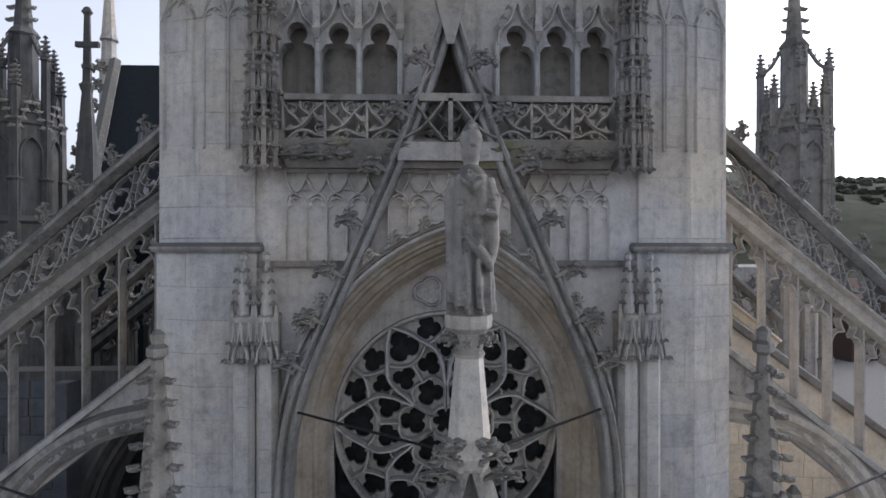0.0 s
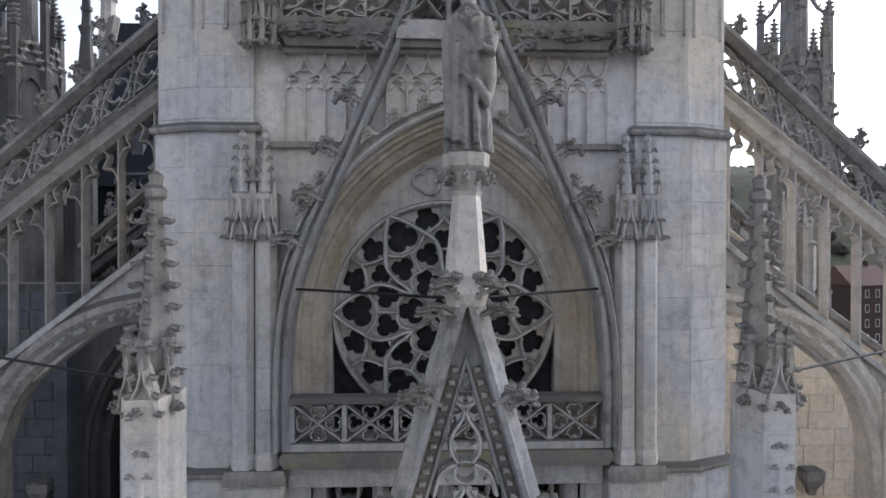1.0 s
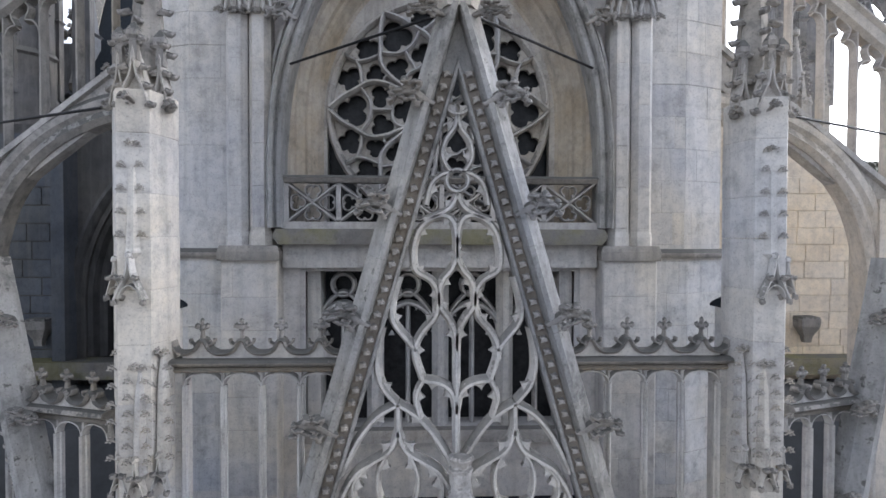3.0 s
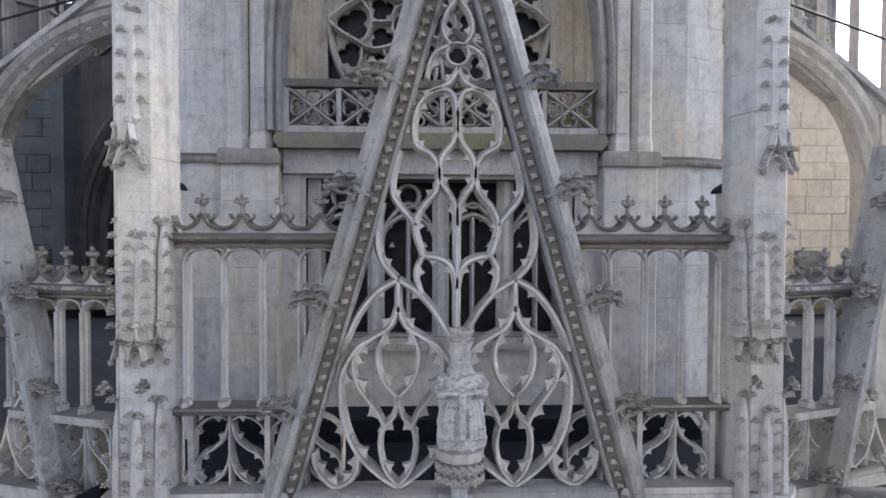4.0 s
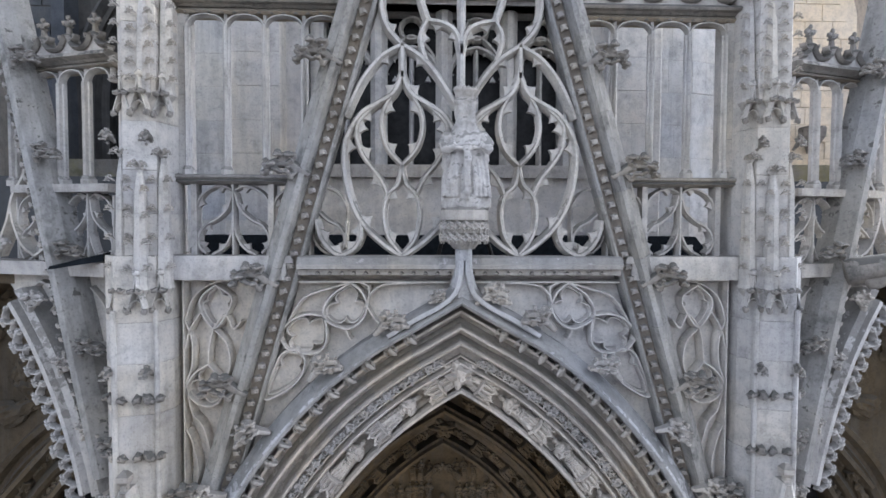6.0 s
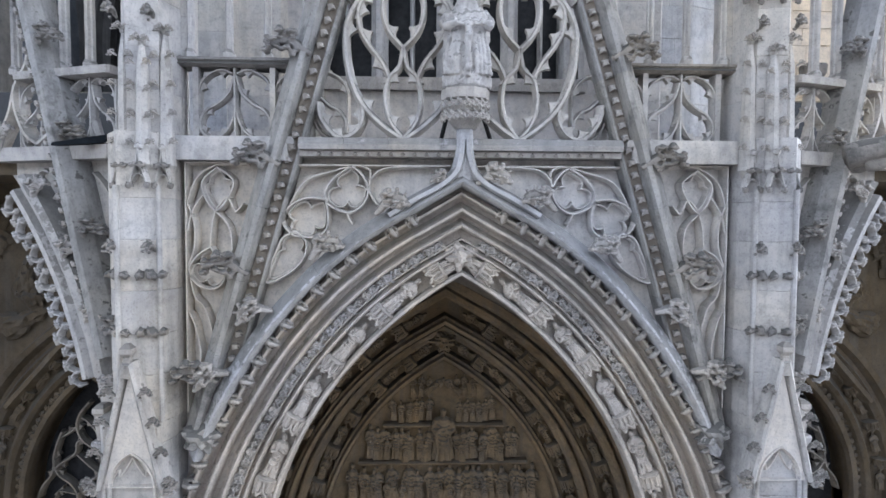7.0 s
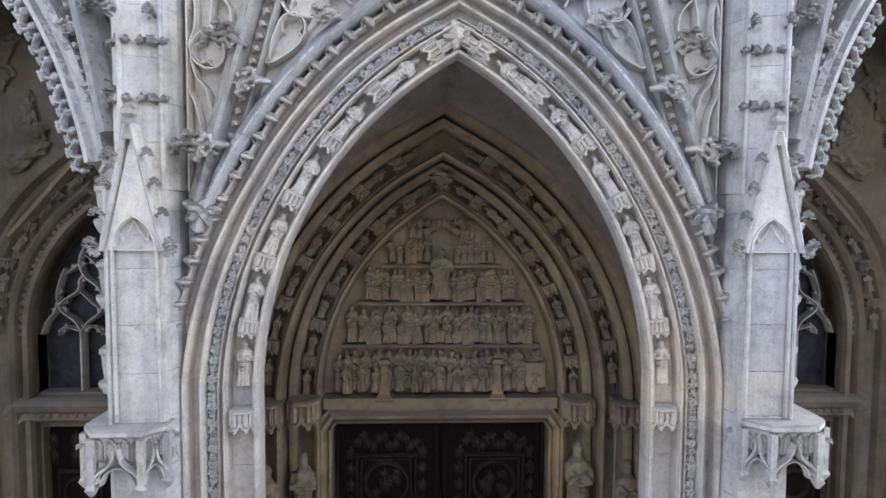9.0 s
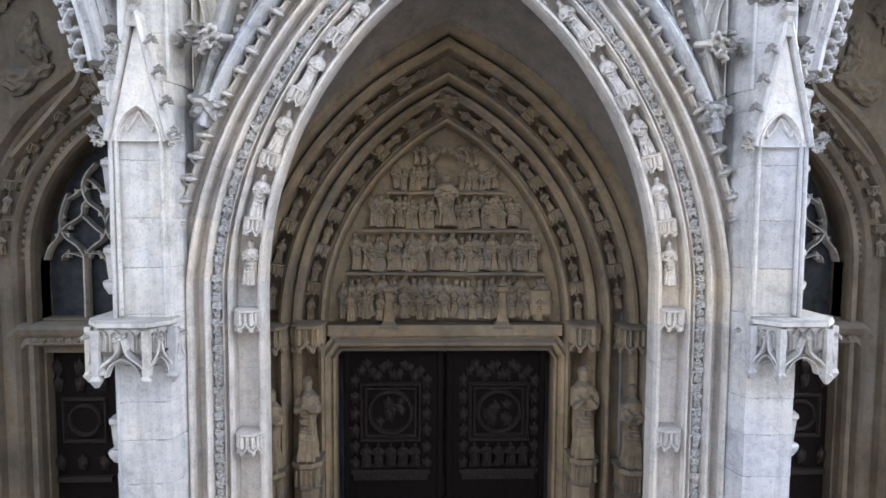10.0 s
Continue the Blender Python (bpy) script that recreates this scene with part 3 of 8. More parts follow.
for k in range(6):
    a = k * math.pi / 3
    at = lambda r, t: (rx + r * math.cos(a + t), rz + r * math.sin(a + t))
    b = math.pi / 6
    g = Geo()
    # the bars of one flame: its two flanks, the fork round its heart and the stem
    for sg in (-1, 1):
        g.sweep(curve([at(.28, sg * .52), at(.6, sg * .53), at(.86, sg * .47), at(1.1, sg * .45), at(1.37, sg * .375), at(1.6, sg * .22), at(1.8, sg * .125), at(2.02, sg * .012)], 5), rib(.09, .2), 3.43)
        g.sweep(curve([at(1.25, 0), at(1.29, sg * .12), at(1.39, sg * .21), at(1.5, sg * .27)], 5), rib(.07, .14), 3.49)
        g.sweep(curve([at(2.02, b), at(1.78, b), at(1.62, b - sg * .07), at(1.5, b - sg * .2)], 5), rib(.07, .15), 3.49)
        g.sweep(curve([at(.86, 0), at(.88, sg * .16), at(.83, sg * .33), at(.7, sg * .46)], 5), rib(.06, .13), 3.5)
        g.sweep(curve([at(1.06, b - sg * .09), at(1.14, b - sg * .06), at(1.17, b)], 5), rib(.055, .13), 3.5)
        for q in (.02, .17, .32):
            g.sweep([at(1.98, sg * (.06 + q)), at(2.03, sg * (.06 + q))], rib(.05, .12), 3.5)
    g.sweep([at(.86, 0), at(1.26, 0)], rib(.07, .14), 3.49)
    g.part("bars", S_PALE, window)
g = Geo()
g.sweep(ring(rx, rz, 0.3, 18), rib(0.07, 0.15), 3.48, closed=True)
g.part("hub", S_PALE, window)
# blind foils between the rose and the arch's point
for e in (-1, 1):
    g = Geo()
    foils(g, CX + e * .34, 21.72, .27, 3, math.pi / 2 + e * .5, 3.46, .06, .12)
    g.part("blind_foil", S_PALE, west)

# lower window behind the gable
window2 = thing("window_2", "wide mullioned window with flamboyant heads and dark glass", "window", kind="structure")
g = Geo()
g.box(CX - 2.4, CX + 2.4, 3.62, 3.66, 13.5, 16.4)
g.part("pane", M_GLASS, window2, "dark leaded glass")
for k in range(4):
    x0 = CX - 2.35 + k * 1.175
    g = Geo()
    g.sweep([(x0, 13.55), (x0, 16.35)], rib(0.3, 0.3), 3.1)
    head = arc_arch(0.52, 15.15, 0.6, x0 + 0.5875)
    g.sweep(head, rib(0.11, 0.2), 3.26)
    g.sweep(curve([(x0 + .06, 15.15), (x0 + .2, 15.6), (x0 + .5875, 15.95), (x0 + .98, 15.6), (x0 + 1.115, 15.15)]), rib(.09, .18), 3.28)
    g.sweep(ring(x0 + 0.5875, 16.08, 0.2, 14), rib(0.09, 0.18), 3.28, closed=True)
    g.sweep([(x0 + 0.5875, 13.55), (x0 + 0.5875, 15.7)], rib(0.09, 0.2), 3.28)
    cusps(g, head, 0.3, 0.1, 3.28, 0.07, 0.16)
    g.part("light", S_PALE, window2)
g = Geo()
g.sweep([(CX + 2.35, 13.55), (CX + 2.35, 16.35), (CX - 2.35, 16.35), (CX - 2.35, 13.55)], [(0, 0), (-.1, 0), (-.12, .1), (-.2, .14), (-.2, .4), (0, .4)], 2.86)
g.part("window_frame", S_PALE, window2)
for e in (-1, 1):
    g = Geo()
    g.box(*sorted((CX + e * 2.12, CX + e * 2.62)), 3.02, 3.66, 13.5, 16.4)
    g.part("window_jamb", S_PALE, window2)
g = Geo()
g.box(CX - 2.72, CX + 2.72, 2.7, 3.0, 16.42, 16.86, .03)
g.part("lintel", S_PALE, window2)
g = Geo()
g.prism([(CX - 2.5, 3.0), (CX - 2.5, 2.78), (CX + 2.5, 2.78), (CX + 2.5, 3.0)], [(13.36, .985), (13.45, 1.0), (13.5, 1.0), (13.58, .98)])
g.part("window_sill", S_CARVE, window2)


# ---- buttresses of the west front ----
def buttress(side):
    ob = thing("buttress", "tall grey ashlar buttress with weathered string courses", "buttress", "buttresses of the west front")
    s = -side
    plan = lambda e: [(CX + s * x, y) for x, y in ((3.30 - e, 6.2), (3.30 - e, 2.8 - e), (4.22 + e, 2.8 - e), (5.02 + e, 3.1 - e * 0.6), (5.02 + e, 6.2))]
    g = Geo()
    for e, z0, z1 in ((0.08, 0, 16.65), (0.04, 16.65, 22.55), (0.0, 22.55, 28.5)):
        g.prism(plan(e), [(z0, 1), (z1, 1)])
    g.part("core", S_WALL, ob)
    for e, z in ((0.08, 16.66), (0.04, 22.52)):
        g = Geo()
        pl = plan(e + 0.09)
        g.prism(pl, [(z - 0.07, 0.985), (z - 0.02, 1.0), (z + 0.02, 1.0), (z + 0.09, 0.965)], centre=(CX + s * 4.1, 4.4))
        g.part("string_course", S_CRUST, ob, "blackened weathered string course")
    # dressed blocks on the two outer faces
    for e, z0, z1, sd in ((0.08, 12.6, 16.54, 1), (0.04, 16.82, 22.42, 2), (0.0, 22.68, 28.0, 3)):
        w = 0.92 + 2 * e
        if s < 0:
            m1 = Matrix.Translation((CX - 4.22 - e, 2.8 - e, 0))
        else:
            m1 = Matrix.Translation((CX + 3.30 - e, 2.8 - e, 0))
        # Lowest stage in bluish stone: skylight behind the gallery put into its colour.
        face = S_HOOD if sd == 1 else S_WALL
        ashlar(ob, 0, w, z0, z1, 0.56, face, sd + 10 * s, m1)
        a, b = Vector((CX + s * (4.22 + e), 2.8 - e, 0)), Vector((CX + s * (5.02 + e), 3.1 - e * .6, 0))
        if s < 0:
            a, b = b, a
        d = b - a
        m2 = Matrix.Translation(a) @ Matrix.Rotation(math.atan2(d.y, d.x), 4, "Z")
        ashlar(ob, 0, d.length, z0, z1, 0.56, face, sd + 20 * s, m2)
    return ob


butt_l, butt_r = buttress(1), buttress(-1)
for s, ob in ((-1, butt_l), (1, butt_r)):
    a, b = Vector((CX + s * 3.30, 2.8, 0)), Vector((CX + s * 4.22, 2.8, 0))
    c = Vector((CX + s * 5.02, 3.1, 0))
    for p, q in ((a, b), (b, c)):
        if s < 0:
            p, q = q, p
        d = q - p
        m = Matrix.Translation(p) @ Matrix.Rotation(math.atan2(d.y, d.x), 4, "Z")
        L = d.length
        g = Geo()
        for e in ((0.28, .72) if L > .88 else (.5,)):
            w = L * (.2 if L > .88 else .36)
            hd = arc_arch(w, 26.35, w * 1.3, L * e, foot=24.2)
            g.sweep(hd, rib(.06, .08), -.05, m=m)
            g.sweep(curve([(L * e - w * 1.1, 26.4), (L * e - w * .6, 26.75), (L * e, 27.3), (L * e + w * .6, 26.75), (L * e + w * 1.1, 26.4)], 4), rib(.07, .1), -.07, m=m)
            h = Geo()
            for an in (.5, 1.57, 2.64):
                spur(h, L * e + w * .9 * math.cos(an), 26.4 + w * 1.1 * math.sin(an), an + math.pi, .1, -.05, .08)
            g.add(h.v, h.f, m)
        g.part("blind_head", S_PALE, ob)


# ---- paired shafts with canopies beside the arch ----
def shaft_pair(s):
    ob = thing("paired_shafts", "paired pale stone shafts under a carved double canopy", "pilaster", "shafts of the west front")
    g = Geo()
    g.box(*sorted((CX + s * 2.74, CX + s * 3.68)), 2.5, 3.1, 12.0, 16.6, .02)
    g.part("plinth", S_WALL, ob)
    x0 = CX + (2.74 if s > 0 else -3.68)
    ashlar(ob, 0.02, .92, 12.6, 16.5, .56, S_WALL, 41 + s, Matrix.Translation((x0, 2.5, 0)))
    for k in (0, 1):
        x = CX + s * (3.05 + 0.38 * k)
        g = Geo()
        oct_ = [(x - .18, 2.95), (x - .18, 2.62), (x - .1, 2.5), (x + .1, 2.5), (x + .18, 2.62), (x + .18, 2.95)]
        g.prism(oct_, [(16.6, 1.12), (16.95, 1.12), (17.05, 1.0), (20.7, 1.0)])
        g.part("shaft", S_WALL, ob)
        ashlar(ob, -0.1, 0.1, 17.1, 20.6, 0.7, S_WALL, 5 + k, Matrix.Translation((x, 2.5, 0)))
        g = Geo()
        drum = [(x - .17, 2.95), (x - .17, 2.6), (x - .09, 2.46), (x + .09, 2.46), (x + .17, 2.6), (x + .17, 2.95)]
        g.prism(drum, [(20.7, 1.0), (21.25, .98), (21.3, 1.12), (21.38, 1.12), (21.42, .9)])
        g.part("canopy", S_CARVE, ob)
        for a, yy in ((-.12, 2.5), (0.12, 2.5), (0, 2.42)):
            g = Geo()
            w = .13 if a == 0 else .1
            g.sweep(curve([(x + a - w, 20.62), (x + a - w * .7, 20.85), (x + a - w * .2, 21.02), (x + a, 21.3), (x + a + w * .2, 21.02), (x + a + w * .7, 20.85), (x + a + w, 20.62)], 4), rib(.045, .08), yy - .06)
            g.part("gablet", S_PALE, ob)
            for e in (-1, 1):
                place("crocket", CROCK_D, ob, Matrix.Translation((x + a + e * w, yy - .04, 20.66)) @ Matrix.Diagonal((e * .45, .45, .4, 1)))
                place("crocket", CROCK_D, ob, Matrix.Translation((x + a + e * w * .5, yy - .04, 20.95)) @ Matrix.Diagonal((e * .35, .35, .35, 1)))
        g = Geo()
        g.prism([(x - .1, 2.75), (x - .1, 2.56), (x, 2.46), (x + .1, 2.56), (x + .1, 2.75)], [(21.4, 1), (21.62, .95), (22.28, .3), (22.33, .55), (22.4, .5), (22.46, .15)])
        g.part("spirelet", S_PALE, ob)
        for q in range(4):
            for e in (-1, 1):
                place("crocket", CROCK_D, ob, Matrix.Translation((x + e * (.09 - .018 * q), 2.53, 21.6 + .18 * q)) @ Matrix.Diagonal((e * .42, .42, .42, 1)))
        for e in (-1, 1):
            g = Geo()
            g.prism([(x + e * .17 - .035, 2.6), (x + e * .17 - .035, 2.5), (x + e * .17 + .035, 2.5), (x + e * .17 + .035, 2.6)], [(20.75, .4), (20.85, 1.2), (21.4, .9), (21.75, .2)])
            g.part("buttress_pinnacle", S_CARVE, ob)
    g = Geo()
    g.prism([(CX + s * 2.70, 3.0), (CX + s * 2.70, 2.42), (CX + s * 3.72, 2.42), (CX + s * 3.72, 3.0)][::int(s)], [(16.55, .98), (16.62, 1.0), (16.7, 1.0), (16.8, .93)])
    g.part("string_course", S_CRUST, ob, "blackened weathered string course")
    return ob


shaft_pair(-1), shaft_pair(1)

# ---- balustrade in front of the rose ----
rose_bal = thing("balustrade", "pierced stone balustrade of crossed bars on a mossy ledge", "balustrade", "balustrades")
g = Geo()
g.prism([(CX - 2.8, 3.0), (CX - 2.8, 2.45), (CX + 2.8, 2.45), (CX + 2.8, 3.0)], [(16.82, .97), (16.87, .985), (16.92, 1.0), (17.0, 1.0), (17.08, .985)])
g.part("ledge", S_MOSS, rose_bal, "mossy blackened ledge")
g = Geo()
g.box(CX - 2.72, CX + 2.72, 2.55, 2.8, 17.05, 17.2, 0.03)
g.part("rail", S_CARVE, rose_bal)
g = Geo()
g.sweep([(CX - 2.72, 17.92), (CX + 2.72, 17.92)], [(-.06, .25), (-.06, .03), (-.02, .0), (.02, -.03), (.06, .0), (.07, .25)], 2.55)
g.part("rail", S_CRUST, rose_bal)
for k in range(6):
    x0 = CX - 2.62 + k * 0.873
    x1 = x0 + 0.873
    g = Geo()
    g.box(x0 - .04, x0 + .04, 2.6, 2.76, 17.2, 17.86)
    xm = (x0 + x1) / 2
    for a, b in (((x0, 17.2), (x1, 17.86)), ((x0, 17.86), (x1, 17.2))):
        g.sweep([a, b], rib(.07, .15), 2.6)
    for cx_, cz_, t_ in ((xm, 17.29, math.pi / 2), (xm, 17.77, -math.pi / 2), (x0 + .12, 17.53, 0), (x1 - .12, 17.53, math.pi)):
        foils(g, cx_ + .06 * math.cos(t_), cz_ + .06 * math.sin(t_), .14, 3, t_, 2.62, .035, .12)
    g.part("panel", S_CARVE, rose_bal)

# ---- upper stage: blind tracery, cornice, parapet, arcade ----
upper = thing("wall_west_upper", "carved upper stage of the west front with blind tracery", "wall", kind="structure")
g = Geo()
for k in range(17):
    x = CX - 2.8 + k * 0.35
    foot = 22.3 if abs(x - CX) > 2.6 else max(22.3, 19.1 + math.sqrt(max(0.0, 4.15 ** 2 - (abs(x - CX) + 1.157) ** 2)))
    if foot < 23.2:
        g.sweep([(x, foot), (x, 23.3)], rib(.045, .1), 2.8)
    if k < 16:
        head = arc_arch(.165, 23.18, .2, x + .175, n=6)
        g.sweep(head, rib(.035, .09), 2.81)
        spur(g, x + .06, 23.27, -.4, .07, 2.82, .08)
        spur(g, x + .29, 23.27, math.pi + .4, .07, 2.82, .08)
    if k % 2 == 0 and k < 16:
        for e in (-1, 1):
            xc = x + .35
            for p in ([(xc - e * .35, 23.2), (xc - e * .3, 23.4), (xc - e * .1, 23.52), (xc, 23.75), (xc + e * .02, 23.84)], [(xc, 23.2), (xc - e * .05, 23.36), (xc - e * .24, 23.5), (xc - e * .35, 23.72), (xc - e * .35, 23.84)]):
                q = curve(p, 5)
                g.sweep(q, rib(.042, .1), 2.8)
                auto_cusps(g, q, .08, 2.81, .09, 1.0)
    if k % 2 == 1:
        foils(g, x, 23.62 - .02, .1, 3, 1.57, 2.82, .03, .08)
g.part("blind_tracery", S_CREAM, upper)
g = Geo()
g.box(CX - 3.3, CX - 1.62, 2.78, 3.0, 22.2, 22.3, .03).box(CX + 1.62, CX + 3.3, 2.78, 3.0, 22.2, 22.3, .03)
g.part("string_course", S_CRUST, upper)
g = Geo()
g.prism([(CX - 2.85, 3.4), (CX - 2.85, 2.52), (CX + 2.85, 2.52), (CX + 2.85, 3.4)], [(23.85, .95), (23.95, .965), (24.05, 1.0), (24.22, 1.0), (24.32, .98)])
g.part("cornice", S_MOSS, upper, "cornice ledge overgrown with moss")
g = Geo()
g.sweep([(CX - 2.78, 23.86), (CX + 2.78, 23.86)], [(-.06, .5), (-.06, .02), (.0, -.03), (.05, .0), (.05, .5)], 2.72)
g.part("bed_mould", S_PALE, upper)
mrnd = random.Random(12)
CLUMP = [boss("moss_clump", S_MOSS, .17, .13, .1, 5, 40 + k, 3) for k in range(3)]
for k in range(26):
    x = CX + mrnd.choice((-1, 1)) * mrnd.uniform(.75, 2.75)
    place("moss_clump", CLUMP[k % 3], upper, Matrix.Translation((x, 2.5 + mrnd.uniform(0, .1), 24.08 + mrnd.uniform(-.1, .2))) @ Matrix.Diagonal((mrnd.uniform(.6, 1.5), .7, mrnd.uniform(.5, 1.1), 1)))
g = Geo()
g.box(CX - 2.8, CX + 2.8, 2.62, 2.8, 25.0, 25.1, .02).box(CX - 2.8, CX + 2.8, 2.62, 2.8, 24.3, 24.36, .02)
g.part("rail", S_DUSK, upper)
for k in range(8):
    x = CX - 2.8 + .7 * k
    sg = 1 if k < 4 else -1
    g = Geo()
    g.box(x - .02, x + .02, 2.66, 2.78, 24.36, 25.0)
    xa = x if sg > 0 else x + .7
    P_ = lambda a, b: (xa + sg * a, b)
    for p in ([P_(0, 24.5), P_(.16, 24.52), P_(.34, 24.62), P_(.5, 24.82), P_(.7, 24.98)], [P_(.0, 24.98), P_(.1, 24.8), P_(.2, 24.72), P_(.3, 24.6)], [P_(.28, 24.98), P_(.32, 24.85), P_(.45, 24.76)],
              [P_(.08, 24.36), P_(.2, 24.46), P_(.38, 24.5), P_(.56, 24.42), P_(.7, 24.4)], [P_(.5, 24.8), P_(.6, 24.68), P_(.7, 24.66)]):
        q = curve(p, 5)
        g.sweep(q, rib(.07, .14), 2.65)
        auto_cusps(g, q, .11, 2.66, .12, .9)
    for fx, fz in ((.14, 24.86), (.42, 24.9), (.3, 24.45), (.62, 24.52)):
        foils(g, *P_(fx, fz), .09, 3, k + fx, 2.66, .03, .1)
    g.part("parapet_panel", S_CARVE, upper)
g = Geo()
for s in (-1, 1):
    for k in range(4):
        x = CX + s * (.85 + .72 * k)
        g.box(x - .05, x + .05, 3.0, 3.3, 24.3, 26.16, .03)
heads = [[(CX + s * (1.21 + .72 * k) + dx, dz) for dx, dz in [(-.32, 24.3), (-.32, 25.88), (-.3, 26.0), (-.23, 26.09), (-.1, 26.12), (-.16, 26.19), (-.18, 26.29), (-.15, 26.39), (-.08, 26.46), (0, 26.48), (.08, 26.46), (.15, 26.39), (.18, 26.29), (.16, 26.19), (.1, 26.12), (.23, 26.09), (.3, 26.0), (.32, 25.88), (.32, 24.3)]] for s in (-1, 1) for k in range(3)]
g.plate([(CX - 3.3, 24.25), (CX + 3.3, 24.25), (CX + 3.3, 28.5), (CX - 3.3, 28.5)], heads + [[(CX - .45, 24.3), (CX - .1, 26.4), (CX + .1, 26.4), (CX + .45, 24.3)]], 3.1, 3.4)
for s in (-1, 1):
    for k in range(3):
        x = CX + s * (1.21 + .72 * k)
        g.sweep(curve([(x - .34, 26.1), (x - .3, 26.35), (x - .12, 26.55), (x, 26.85), (x + .12, 26.55), (x + .3, 26.35), (x + .34, 26.1)], 5), rib(.07, .14), 2.98)
g.part("arcade", S_PALE, upper)
for s in (-1, 1):
    for k in range(3):
        x = CX + s * (1.21 + .72 * k)
        for e in (-1, 1):
            for q in range(3):
                place("crocket", CROCK_S, upper, Matrix.Translation((x + e * (.3 - .1 * q), 3.0, 26.38 + .18 * q)) @ Matrix.Diagonal((e * .5, .5, .5, 1)))
        g = Geo()
        g.prism([(x + .36 - .06, 3.1), (x + .36 - .06, 2.9), (x + .36 + .06, 2.9), (x + .36 + .06, 3.1)], [(26.15, .5), (26.3, 1.3), (26.4, 1.0), (27.0, .9), (28.0, .2)])
        g.part("arcade_pinnacle", S_CARVE, upper)
g = Geo()
g.box(CX - 3.3, CX + 3.3, 3.5, 3.6, 24.2, 28.5)
g.part("back_panel", S_DUSK, upper, "brown-grey back wall")

# gable over the great arch
gable_u = thing("window_gable", "steep openwork stone gable over the rose arch with leafy crockets", "gable", "gables")
g = Geo()
hood = arc_arch(2.74, 19.1, 3.75, CX, n=16)
g.sweep(hood, [(-.02, .3), (-.02, .05), (.02, -.02), (.07, -.02), (.09, .06), (.13, .06), (.16, -.04), (.21, -.02), (.22, .3)], 2.72)
g.part("hood_mould", S_PALE, gable_u)
for s in (-1, 1):
    g = Geo()
    m = flip(CX) if s > 0 else None
    g.sweep(curve([(CX - 2.8, 17.1), (CX - 2.8, 18.4), (CX - 2.7, 19.5), (CX - 2.42, 20.5), (CX - 2.03, 21.42), (CX - 1.6, 22.4), (CX - .98, 23.82), (CX - .5, 25.0), (CX + .02, 26.6)], 4), [(-.15, .5), (-.15, .12), (-.12, .06), (-.05, .06), (-.03, .12), (.0, .12), (.02, .0), (.06, -.04), (.1, .02), (.11, .5)], 2.42, m=m)
    g.part("rake", S_RAKE, gable_u)
    for z in (20.6, 21.35, 22.12, 22.95, 23.85, 24.75, 25.6):
        x = 2.4 - (z - 20.5) * 0.425 + .16
        place("crocket", CROCK_L, gable_u, Matrix.Translation((CX + s * x, 2.45, z)) @ Matrix.Diagonal((s * .85, .8, .75, 1)))
    for x, z, a in along(hood[:17], .52, 1.6, .2):
        place("crocket", CROCK_P, gable_u, (flip(CX) if s > 0 else Matrix.Identity(4)) @ Matrix.Translation((x, 2.62, z)) @ Matrix.Rotation(-.5, 4, "Y") @ Matrix.Diagonal((-.62, .7, .62, 1)))
g = Geo()
g.box(CX - .9, CX + .9, 2.46, 2.6, 23.97, 24.28, .03)
g.part("panel", S_CARVE, gable_u)
g = Geo()
g.box(CX - .52, CX + .52, 2.42, 2.6, 24.95, 25.08)
for s in (-1, 1):
    m = flip(CX) if s > 0 else None
    g.sweep(curve([(CX - .7, 25.1), (CX - .45, 25.3), (CX - .3, 25.55), (CX - .42, 25.9)], 5), rib(.07, .14), 2.42, m=m)
    g.sweep(curve([(CX - .9, 24.3), (CX - .5, 24.5), (CX - .12, 24.95)], 5), rib(.07, .14), 2.42, m=m)
    g.sweep(curve([(CX - .1, 24.3), (CX - .35, 24.6), (CX - .6, 24.95)], 5), rib(.06, .14), 2.42, m=m)
g.box(CX - .04, CX + .04, 2.42, 2.56, 24.3, 25.0)
g.part("tracery", S_DUSK, gable_u)
g = Geo()
g.prism([(CX - .28, 2.6), (CX - .28, 2.3), (CX + .28, 2.3), (CX + .28, 2.6)], [(25.9, .2), (26.2, .5), (26.6, .9), (27.2, 1.0), (28.5, .8)])
g.part("finial_console", S_CARVE, gable_u)

